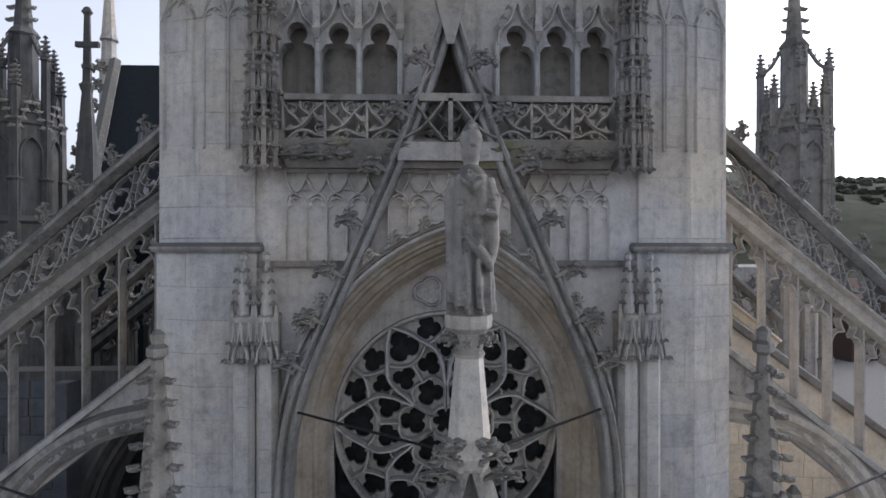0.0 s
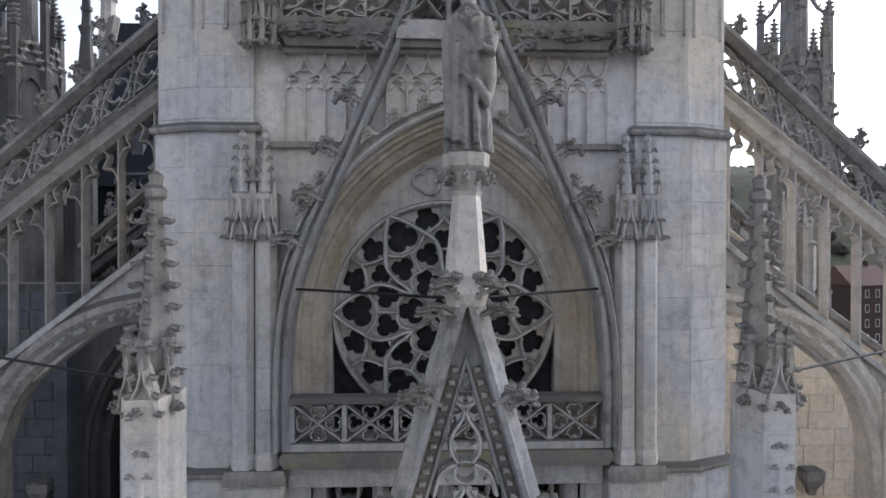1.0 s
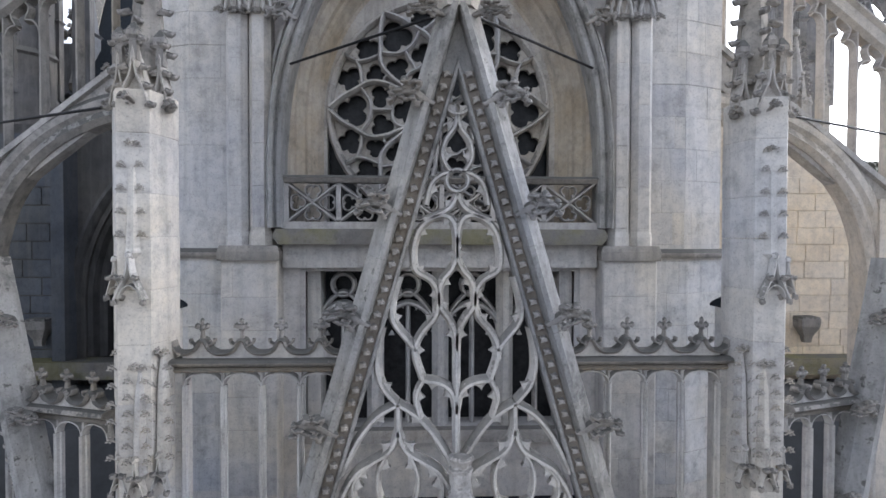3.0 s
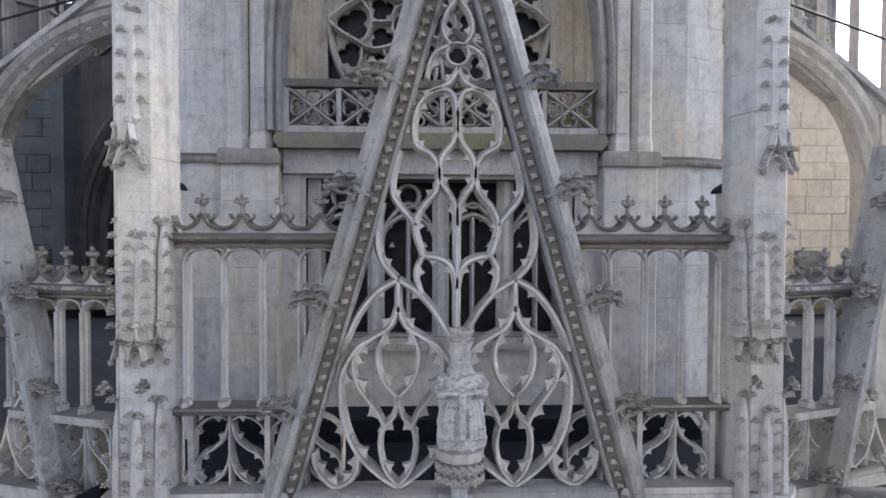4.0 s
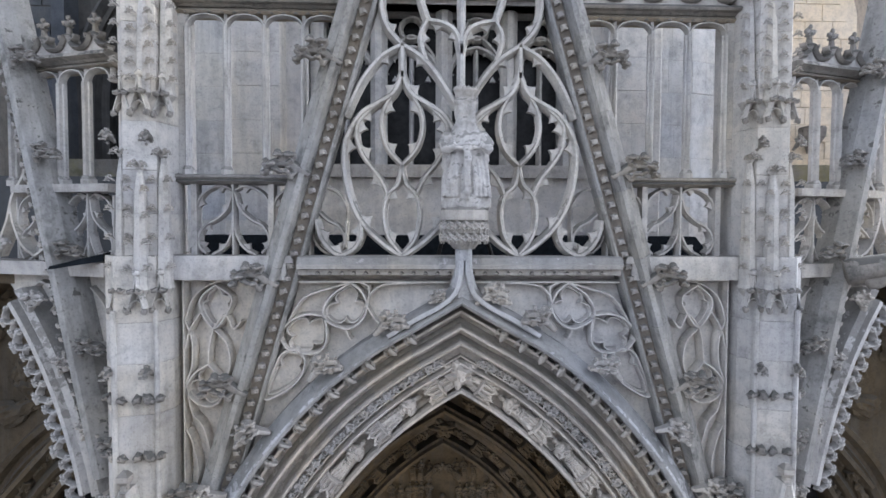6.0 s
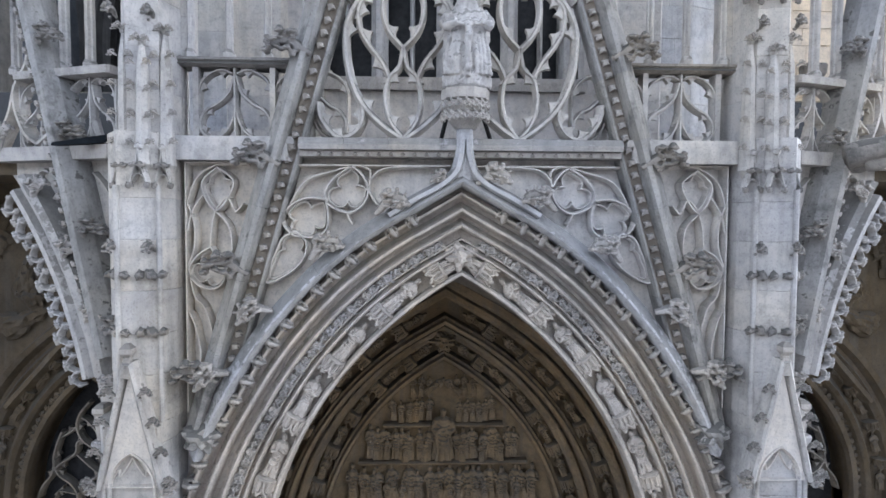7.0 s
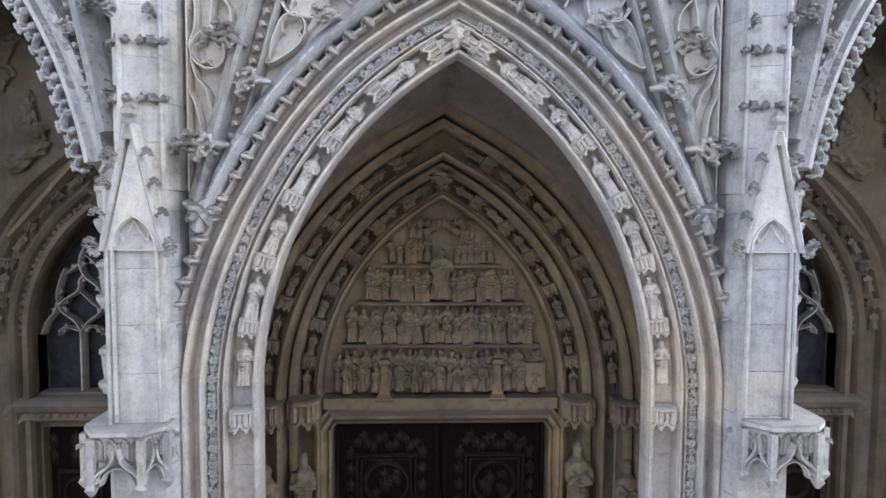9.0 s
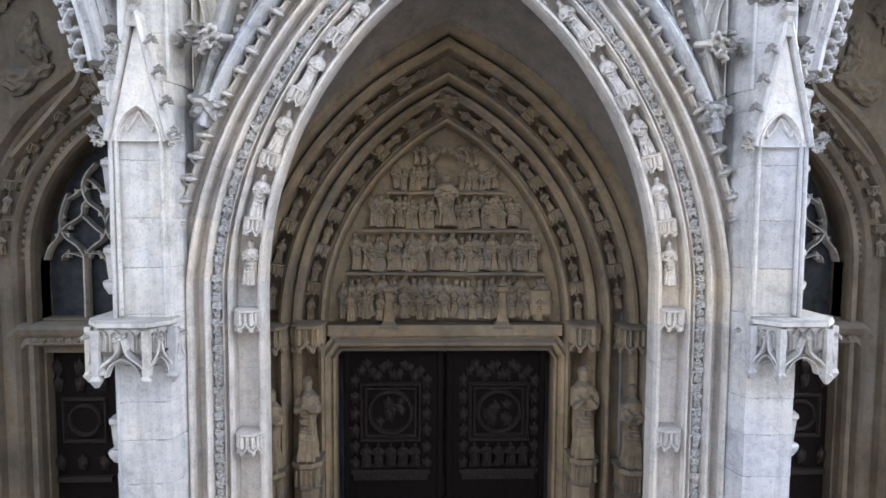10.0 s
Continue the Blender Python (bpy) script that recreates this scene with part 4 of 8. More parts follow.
# big canopies beside the upper stage
def niche_canopy(s):
    ob = thing("niche_canopy", "tall carved stone canopy, blackened, on the buttress edge", "canopy", "canopies of the west front")
    x = CX + s * 3.12
    yc = 2.75
    for k, (z, w) in enumerate(((23.9, .31), (24.8, .27), (25.75, .23), (26.65, .19))):
        mat = S_DUSK if k == 0 else S_CRUST
        ring_ = [(x + w * math.cos(a), yc + w * 1.5 * math.sin(a)) for a in (math.pi + q * math.pi / 5 for q in range(6))]
        g = Geo()
        g.prism(ring_, [(z + .05, .5), (z + .2, .62), (z + .75, .58), (z + .9, .7), (z + .98, .6)], centre=(x, yc))
        g.part("core", mat, ob)
        for (ax, ay), (bx, by) in zip(ring_, ring_[1:]):
            L = math.dist((ax, ay), (bx, by))
            m = Matrix.Translation((ax, ay, 0)) @ Matrix.Rotation(math.atan2(by - ay, bx - ax), 4, "Z")
            c = L / 2
            g = Geo()
            g.sweep(curve([(0, z - .06), (c * .25, z + .12), (c * .75, z + .26), (c, z + .55), (L - c * .75, z + .26), (L - c * .25, z + .12), (L, z - .06)], 4), rib(.05, .1), -.02, m=m)
            g.sweep(arc_arch(c * .75, z + .02, c * .8, c, n=5), rib(.03, .08), .0, m=m)
            g.part("gablet", mat, ob)
            for e in (-1, 1):
                place("crocket", STUB, ob, m @ Matrix.Translation((c + e * c * .45, -.03, z + .3)) @ Matrix.Diagonal((e * .55, .8, .8, 1)))
        for ax, ay in ring_[1:-1]:
            g = Geo()
            q = .035
            g.prism([(ax - q, ay + q), (ax - q, ay - q), (ax + q, ay - q), (ax + q, ay + q)], [(z - .14, .4), (z - .06, 1.4), (z, 1.0), (z + .55, .95), (z + .58, 1.6), (z + .63, .9), (z + .92, .25), (z + .94, .8), (z + 1.0, .3)], centre=(ax, ay))
            g.part("pinnacle", mat, ob)
            for e in (-1, 1):
                place("crocket", STUB, ob, Matrix.Translation((ax + e * .035, ay - .02, z + .72)) @ Matrix.Diagonal((e * .45, .6, .6, 1)))
                place("crocket", STUB, ob, Matrix.Translation((ax + e * .05, ay - .03, z - .06)) @ Matrix.Diagonal((e * .45, .7, .7, 1)))
    return ob


niche_canopy(-1), niche_canopy(1)

# ================= the porch =================
ARCH = arc_arch(2.62, 5.9, 4.48, 0.0, foot=0.0, n=24)
porch = thing("wall_porch", "pale limestone porch front with a wide pointed arch", "wall", kind="structure")
g = Geo()
inner_arch = arc_arch(3.2, 5.9, 5.2, 0.0, foot=0.02, n=20)
g.plate([(-4.2, 0.0), (4.2, 0.0), (4.2, 11.9), (-4.2, 11.9)], [[(x, max(z, 0.02)) for x, z in inner_arch]], 0.3, 0.62)
g.part("wall_face", S_CREAM, porch)
def squeeze(x, z):
    """The archivolt flattens a little towards its apex."""
    return 1.0 - 0.06 * max(0.0, 1.0 - abs(x) / 1.0) ** 1.4 + 0.24 * max(0.0, min(1.0, (8.4 - z) / 2.4))


voussoirs("voussoir", ARCH, [(.34, .95), (.34, .5), (.3, .44), (.04, .42), (0, .36), (0, .12), (.02, .06), (.05, .06), (.075, .1), (.085, .27), (.325, .27), (.335, .1), (.355, .05), (.375, .05), (.39, .16), (.42, .2), (.435, .12), (.45, .12), (.46, .22), (.56, .22), (.57, .08), (.585, .03), (.61, .02), (.63, .06), (.64, .2), (.69, .25), (.73, .23), (.745, .08), (.765, .025), (.795, .02), (.815, .06), (.83, .22), (.88, .28), (.925, .24), (.935, .12), (.955, .07), (.985, .07), (1.0, .12), (1.01, .26), (1.06, .27), (1.10, .2), (1.10, .5), (.7, .95)], -0.12, .62, S_BUFF, porch, grow=squeeze)

# hood mould over the arch, with hanging leaves
hoodp = thing("hood_mould", "weathered pale hood mould with curled crockets and hanging leaves", "hood mould")
H0 = [p for p in finely(arc_arch(2.62, 5.9, 4.48, 0.0, n=24), .1) if p[1] > 8.0 - .35]
voussoirs("moulding", H0, [(1.05, .4), (1.05, -.04), (1.07, -.11), (1.1, -.15), (1.13, -.13), (1.26, .06), (1.26, .4)], -0.1, .85, S_HOOD, hoodp, grow=lambda x, z: min(1.0, squeeze(x, z)))
for x, z, a in along(ARCH, 0.25, 0.15, 0.0):
    q = .985 * squeeze(x, z)
    if z > 5.3:
        x, z = x - math.sin(a) * q, z + math.cos(a) * q
        place("leaf_drop", DROP, hoodp, stand(x, .0, z, a, .74))
for x, z, a in ((-1.0, 11.28, .45), (1.09, 11.33, -.45), (-1.82, 10.72, .7), (1.95, 10.7, -.7), (-2.5, 10.0, .8), (2.6, 9.98, -.8), (-3.05, 9.2, 1.0), (3.1, 9.2, -1.0)):
    place("large_crocket", CROCK_P, hoodp, Matrix.Translation((x, -.16, z)) @ Matrix.Rotation(-a * .5, 4, "Y") @ Matrix.Diagonal((math.copysign(.82, -x if abs(x) < 2.3 else x), .85, .8, 1)))

# stem and console under the gable statue
stem = thing("statue_console", "slender stone stem with a carved round console", "console")
g = Geo()
g.prism([(-1, .8), (-1, -.3), (-.55, -.62), (.55, -.62), (1, -.3), (1, .8)], [(11.6, .12), (11.66, .125), (11.76, .12), (11.84, .115), (11.95, .108), (12.2, .1), (12.25, .1), (12.27, .14), (12.3, .14)], centre=(.03, -.12))
for e in (-1, 1):
    # the stem's foot sweeps out on both sides into the hood
    g.sweep(curve([(.03 + e * p, z) for p, z in ((.035, 12.1), (.055, 11.88), (.13, 11.68), (.32, 11.52), (.62, 11.36), (.95, 11.16))], 6), rib(.15, .34), -.24)
g.part("stem", S_HOOD, stem)
g = Geo()
g.lathe([(12.24, .13, .12), (12.34, .2, .18), (12.4, .2, .19), (12.44, .27, .25), (12.55, .28, .26), (12.58, .24, .22), (12.6, .29, .26), (12.72, .29, .26), (12.82, .2, .18)], 30, m=Matrix.Translation((.03, -.1, 0)), flute=.04, lobes=10)
g.part("console", S_CARVE, stem)
for k in range(9):
    a = math.pi + math.pi * (k + .5) / 9
    for zz in (12.38, 12.52):
        place("leaf", LEAF, stem, Matrix.Translation((.03 + .27 * math.cos(a), -.1 + .25 * math.sin(a), zz)) @ Matrix.Rotation(a + math.pi / 2, 4, "Z") @ Matrix.Diagonal((.95, .9, .95, 1)))
place("crocket", CROCK_P, stem, Matrix.Translation((-.2, -.15, 11.62)) @ Matrix.Diagonal((-.5, .6, .5, 1)))
place("crocket", CROCK_P, stem, Matrix.Translation((.28, -.15, 11.64)) @ Matrix.Diagonal((.8, .8, .8, 1)))
def enthroned(mat):
    """A broad seated figure under a tall crown, a cross held upright before its knees; one plain mesh."""
    g = Geo()
    vs, fs, n = [], [], 40
    rows = [(0, .29, .22), (.03, .31, .23), (.1, .31, .23), (.17, .28, .21), (.2, .25, .2), (.24, .275, .21), (.4, .28, .2), (.55, .27, .19), (.66, .285, .18), (.76, .275, .165), (.86, .235, .15), (.94, .19, .135), (1.0, .155, .125), (1.05, .13, .12), (1.12, .13, .125), (1.2, .13, .125), (1.27, .14, .12), (1.32, .155, .13), (1.35, .125, .11), (1.42, .14, .125), (1.46, .165, .14), (1.48, .14, .12)]
    for z, rx, ry in rows:
        fold = .09 * max(0.0, 1 - abs(z - .45) / .3) + .015
        for i in range(n):
            a = 2 * math.pi * i / n
            w = 1 + fold * math.cos(9 * a + 1.4 * math.sin(6 * z)) + .05 * math.cos(5 * a + 9 * z)
            vs.append((rx * w * math.cos(a), ry * w * math.sin(a), z))
    for k in range(len(rows) - 1):
        fs += [(k * n + i, k * n + (i + 1) % n, (k + 1) * n + (i + 1) % n, (k + 1) * n + i) for i in range(n)]
    fs += [tuple(range(n - 1, -1, -1)), tuple(range(n * (len(rows) - 1), n * len(rows)))]
    g.add(vs, fs)
    for e in (-1, 1):
        g.tube([(e * .2, -.02, .92), (e * .285, -.08, .78), (e * .26, -.2, .72), (e * .14, -.25, .76)], [.07, .075, .065, .05], 8)
        for q in range(4):
            x = e * (.1 + .055 * q)
            g.tube([(x * .8, -.16, .66), (x, -.2 + .02 * q, .4), (x * 1.05, -.21 + .02 * q, .14)], [.012, .022, .026], 6)
    g.tube([(0, -.25, .1), (0, -.255, .8)], .035, 6)
    g.tube([(-.22, -.25, .73), (.22, -.25, .73)], .03, 6)
    g.tube([(0, -.28, .76), (.01, -.29, .62), (.0, -.29, .45), (0, -.28, .16)], [.045, .05, .045, .03], 8)
    for k in range(8):
        a = math.pi + math.pi * (k + .5) / 8
        g.tube([(.12 * math.cos(a), .11 * math.sin(a), 1.4), (.14 * math.cos(a), .13 * math.sin(a), 1.5)], [.02, .015], 5)
    return fuse(g.mesh("statue", mat, True), .013, True, .022, 8.0)


st = new("statue", enthroned(S_PALE))
st.location = (.04, -.1, 12.74)
tagged(st, "worn pale stone statue on a console in the gable", "statue")

# ---- the great gable ----
gab = thing("porch_gable", "tall openwork flamboyant gable of pale limestone over the porch", "gable", "gables")
def rake_x(z):
    return (19.0 - z) * 0.289


voussoirs("rake_stone", [(-rake_x(8.3), 8.3), (0.0, 19.0), (rake_x(8.3), 8.3)], [(.0, .3), (.0, .06), (.02, .02), (.045, .02), (.06, .1), (.2, .07), (.215, -.1), (.235, -.16), (.30, -.16), (.33, -.1), (.46, .05), (.46, .3)], -0.02, 1.0, S_RAKE, gab)
stop = boss("label_stop", S_RAKE, .2, .16, .17, 5, 31, 3)
for e in (-1, 1):
    place("label_stop", stop, gab, Matrix.Translation((e * (rake_x(8.3) + .2), -.12, 8.35)))
for s in (-1, 1):
    m = flip() if s > 0 else None
    a, b = (-rake_x(8.3), 8.3), (0.0, 19.0)
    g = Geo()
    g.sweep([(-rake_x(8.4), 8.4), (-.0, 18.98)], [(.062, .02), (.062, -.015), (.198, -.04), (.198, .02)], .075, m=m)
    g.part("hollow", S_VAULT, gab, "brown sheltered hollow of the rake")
    for x, z, an in along([a, b], .165, .2, .13):
        place("billet", BILLET, gab, Matrix.Translation((-s * x, .02, z)))
    for q in range(9):
        z = 9.15 + q * 1.36
        x = rake_x(z) + .40
        place("large_crocket", CROCK_L, gab, Matrix.Translation((s * (x - .05), -.1, z)) @ Matrix.Diagonal((s * .95, 1.0, .8, 1)))
voussoirs("sill_stone", [(-2.05, 12.06), (2.05, 12.06)], [(-.08, .3), (-.08, -.1), (-.02, -.13), (.06, -.08), (.08, .0), (.08, .3)], 0, .62, S_PALE, gab)
g = Geo()
g.box(-2.05, 2.05, -.03, .3, 11.9, 11.97)
g.part("sill", S_CARVE, gab)
for x, z, an in along([(-1.9, 11.92), (1.9, 11.92)], .15, .1):
    place("billet", DENTIL, gab, Matrix.Translation((x, -.045, 11.925)) @ Matrix.Diagonal((.42, .6, .75, 1)))

# tracery of the gable
W1, W2 = rib(.105, .2), rib(.08, .17)
for s in (-1, 1):
    m = flip() if s > 0 else None
    g = Geo()
    h = Geo()
    # the big drop: its outline, a small flame, two lobes and a low flame inside
    mirror = lambda p, c: [(2 * c - x, z) for x, z in p]
    drop = [(-.75, 12.13), (-1.0, 12.3), (-1.25, 12.55), (-1.41, 12.88), (-1.48, 13.25), (-1.46, 13.61), (-1.28, 13.93), (-1.07, 14.07), (-.85, 14.22), (-.75, 14.47)]
    small = [(-.75, 14.47), (-.86, 14.22), (-.98, 14.0), (-1.01, 13.75), (-.93, 13.5), (-.75, 13.3)]
    lobe = [(-.98, 14.12), (-1.18, 13.97), (-1.32, 13.79), (-1.3, 13.53), (-1.18, 13.32), (-1.03, 13.13), (-.93, 12.92)]
    low = [(-.75, 13.3), (-.8, 13.06), (-.93, 12.92), (-.98, 12.66), (-.92, 12.37), (-.75, 12.15)]
    for p, w, cu in ((drop, W1, .15), (small, W2, .13), (lobe, W2, .14), (low, W2, .13)):
        for q in (p, mirror(p, -.75)):
            q = curve(q, 5)
            h.sweep(q, w, .06 if w is W1 else .08)
            auto_cusps(h, q, cu)
    h.sweep([(-.75, 14.4), (-.75, 14.83)], W1, .06)
    # corner light
    for p in ([(-1.84, 12.6), (-1.79, 12.38), (-1.64, 12.19), (-1.53, 12.14)], [(-1.53, 12.14), (-1.36, 12.23), (-1.27, 12.41), (-1.28, 12.63)]):
        q = curve(p, 6)
        h.sweep(q, W1, .08)
        auto_cusps(h, q, .14, least=.5)
    # ogee net above the drops
    for p, w in (([(-.75, 14.81), (-1.0, 14.67), (-1.21, 14.43), (-1.35, 14.18), (-1.47, 13.9)], W1), ([(-.75, 14.81), (-.5, 14.65), (-.28, 14.4), (-.06, 14.04)], W1),
                 ([(-.77, 14.83), (-.93, 15.01), (-1.01, 15.25), (-1.0, 15.55), (-.95, 15.8)], W1), ([(-.46, 14.63), (-.52, 14.85), (-.5, 14.99), (-.43, 15.12)], W2),
                 ([(-.43, 15.12), (-.21, 15.08), (-.06, 14.96), (0, 14.7)], W1), ([(-.52, 15.5), (-.63, 15.64), (-.79, 15.84), (-.83, 16.0), (-.8, 16.22), (-.73, 16.45)], W1),
                 ([(-.55, 16.6), (-.5, 16.5), (-.32, 16.39), (-.23, 16.18), (-.28, 15.93), (-.43, 15.75), (-.52, 15.57), (-.52, 15.39), (-.43, 15.12)], W1),
                 ([(0, 15.5), (-.02, 15.72), (-.1, 15.9), (-.21, 16.06), (-.23, 16.22), (-.18, 16.4), (-.07, 16.54), (0, 16.72), (0, 16.95)], W1),
                 ([(-.55, 16.6), (-.55, 16.81), (-.48, 17.04), (-.32, 17.19), (-.14, 17.22), (-.04, 17.12), (0, 16.88)], W1), ([(-.43, 17.17), (-.21, 17.25), (-.07, 17.35), (0, 17.5)], W1),
                 ([(-.4, 17.36), (-.33, 17.62), (-.2, 17.74), (-.06, 17.77)], W2), ([(-.06, 17.76), (-.15, 17.87), (-.19, 18.0), (-.15, 18.18), (-.04, 18.34), (0, 18.5)], W2), ([(-.15, 18.68), (-.11, 18.55), (0, 18.5)], W2)):
        q = curve(p, 5)
        h.sweep(q, w, .06)
        auto_cusps(h, q, .12, least=1.1)
    g.add(h.v, h.f, m)
    g.part("tracery", S_PALE, gab, smooth=False)
g = Geo()
g.sweep([(0, 14.2), (0, 15.75)], W1, .06)
g.part("mullion", S_PALE, gab)
g = Geo()
g.sweep(ring(0, 17.67, .14, 18), rib(.06, .16), .06, closed=True)
g.part("ring", S_PALE, gab)

# pedestal shaft on the gable's point, and its statue
ped = thing("pedestal", "tapering stone shaft with a carved capital on the gable point", "pedestal")
g = Geo()
g.prism([(-.31, .4), (-.34, 0), (-.2, -.28), (.2, -.28), (.34, 0), (.31, .4)], [(19.78, .7), (19.95, .84), (20.4, .72), (21.15, .52), (21.2, .6), (21.24, .52)], centre=(0, .1))
g.part("shaft", S_PALE, ped)
g = Geo()
g.lathe([(21.22, .17, .17), (21.3, .19, .19), (21.45, .22, .22), (21.52, .29, .28), (21.6, .3, .29), (21.68, .3, .29), (21.72, .26, .25)], 8, m=Matrix.Translation((0, .1, 0)))
g.part("capital", S_CARVE, ped)
for e in range(8):
    a = e * math.pi / 4
    place("crocket", CROCK_D, ped, Matrix.Translation((.2 * math.cos(a), .1 + .2 * math.sin(a), 21.36)) @ Matrix.Rotation(a, 4, "Z") @ Matrix.Diagonal((.8, .8, .8, 1)))
for e in (-1, 1):
    place("large_crocket", CROCK_L, ped, Matrix.Translation((e * .26, -.05, 19.72)) @ Matrix.Diagonal((e * .85, .8, .5, 1)))
def prelate(h, mat):
    """A tall robed figure with a pointed hat, a long mantle in straight folds and a sash of cloth across the knees; one plain mesh."""
    g = Geo()
    vs, fs, n = [], [], 48
    rows = [(0, .135, .11), (.03, .138, .115), (.1, .132, .11), (.25, .125, .105), (.4, .128, .105), (.52, .13, .1), (.6, .125, .095), (.66, .118, .09), (.71, .105, .08), (.745, .07, .065), (.76, .05, .05), (.78, .05, .05), (.81, .06, .058), (.85, .06, .058), (.87, .066, .05), (.9, .075, .045), (.94, .06, .04), (.98, .03, .025), (1.0, .008, .008)]
    for z, rx, ry in rows:
        fold = .2 * max(0.0, 1 - z / .72)
        for i in range(n):
            a = 2 * math.pi * i / n
            w = 1 + fold * math.cos(11 * a + .8 * math.sin(5 * z)) + (.05 * math.cos(4 * a + 6 * z) if z < .74 else 0)
            vs.append((h * rx * .82 * w * math.cos(a), h * ry * w * math.sin(a), h * z))
    for k in range(len(rows) - 1):
        fs += [(k * n + i, k * n + (i + 1) % n, (k + 1) * n + (i + 1) % n, (k + 1) * n + i) for i in range(n)]
    fs += [tuple(range(n - 1, -1, -1)), tuple(range(n * (len(rows) - 1), n * len(rows)))]
    g.add(vs, fs)
    tube = lambda pts, rs: g.tube([(x * .84 * h, y * h, z * h) for x, y, z in pts], [r * h for r in rs], 8)
    tube([(-.1, -.02, .7), (-.135, -.03, .58), (-.13, -.05, .45), (-.125, -.07, .25), (-.12, -.08, .06)], [.03, .035, .03, .028, .03])
    tube([(-.08, -.08, .55), (-.085, -.1, .3), (-.085, -.11, .04)], [.015, .022, .024])
    tube([(.1, -.02, .69), (.135, -.04, .58), (.12, -.09, .5), (.06, -.12, .52)], [.035, .04, .035, .028])
    tube([(.12, -.05, .5), (.13, -.06, .38), (.115, -.09, .26)], [.03, .035, .018])
    tube([(-.05, -.11, .4), (.02, -.125, .34), (.09, -.11, .27), (.11, -.09, .22)], [.014, .03, .03, .02])
    tube([(-.04, -.115, .32), (-.03, -.12, .16), (-.03, -.12, .03)], [.01, .018, .02])
    tube([(.03, -.12, .28), (.035, -.125, .14), (.04, -.12, .03)], [.012, .018, .02])
    tube([(-.06, -.06, .69), (0, -.1, .64), (.06, -.07, .68)], [.02, .03, .02])
    return fuse(g.mesh("statue", mat, True), .016, True, .012, 3.5)


st = new("statue", prelate(2.42, S_CRUST))
st.location = (0.03, .1, 21.7)
tagged(st, "tall weathered stone statue on the gable pedestal", "statue")

# ---- gallery screen beside the gable ----
def crest(ob, x, z, m, w=.25, y=.0):
    """One scallop of a cresting: a pale web under a blackened ridge that sweeps up to a small fleuron."""
    ridge = curve([(x - w, z + .06), (x - w * .66, z + .07), (x - w * .36, z + .12), (x - w * .12, z + .22), (x + w * .12, z + .22), (x + w * .36, z + .12), (x + w * .66, z + .07), (x + w, z + .06)], 4)
    g = Geo()
    g.plate([(x - w, z), *ridge, (x + w, z)][::-1], [], y + .01, y + .1, m=m)
    web = g.part("crest_web", S_PALE, ob)
    g = Geo()
    g.sweep(ridge, [(-.012, .15), (-.03, .0), (.0, -.045), (.024, .0), (.03, .15)], y - .02, m=m)
    for e in (-1, 1):
        g.sweep(curve([(x + e * w * .12, z + .2), (x + e * w * .34, z + .17), (x + e * w * .56, z + .2), (x + e * w * .6, z + .245)], 4), rib(.036, .09), y - .03, m=m)
    g.part("crest_ridge", S_CRUST, ob, "blackened scalloped ridge")
    g = Geo()
    mm = m or Matrix.Identity(4)
    g.prism([(x - .03, y + .08), (x - .03, y + .0), (x, y - .03), (x + .03, y + .0), (x + .03, y + .08)], [(z + .2, 1.3), (z + .27, .75), (z + .34, .6), (z + .36, 1.1), (z + .4, .6), (z + .47, .5)], m=m)
    for dx, dz, r in ((-.062, .41, .042), (.062, .41, .042), (0, .475, .036), (0, .4, .05)):
        g.lump(mm @ Matrix.Translation((x + dx, y + .02, z + dz)) @ Matrix.Diagonal((r, r * .8, r, 1)), .35, int(abs(x) * 10) + dz)
    g.part("fleuron", S_CRUST, ob)
    return web


def tall_light(ob, x0, x1, zr, zs, zt, m, y=.0):
    """A mullion of clustered rolls and the flat pointed head that springs from it."""
    g = Geo()
    g.sweep([(x0, zr), (x0, zs)], [(-.045, .12), (-.045, .07), (-.026, .06), (-.02, .015), (0, -.01), (.02, .015), (.026, .06), (.045, .07), (.045, .12)], y, m=m)
    g.prism([(x0 - .05, y + .13), (x0 - .05, y + .02), (x0, y - .03), (x0 + .05, y + .02), (x0 + .05, y + .13)], [(zr, 1.25), (zr + .07, 1.25), (zr + .1, 1.0), (zr + .12, .85)], m=m)
    g.part("mullion", S_PALE, ob)
    g = Geo()
    h, xm = zt - zs, (x0 + x1) / 2
    w = (x1 - x0) / 2
    hd = curve([(x0, zs - .02), (x0 + w * .1, zs + h * .4), (x0 + w * .36, zs + h * .78), (x0 + w * .7, zs + h * .93), (xm, zs + h * .98), (x1 - w * .7, zs + h * .93), (x1 - w * .36, zs + h * .78), (x1 - w * .1, zs + h * .4), (x1, zs - .02)], 4)
    g.sweep(hd, rib(.04, .11), y + .02, m=m)
    for e in (-1, 1):
        g.sweep([(xm - e * (w - .01), zs + h * .3), (xm - e * (w - .01), zt)], rib(.03, .07), y + .05, m=m)
    g.part("light_head", S_PALE, ob)


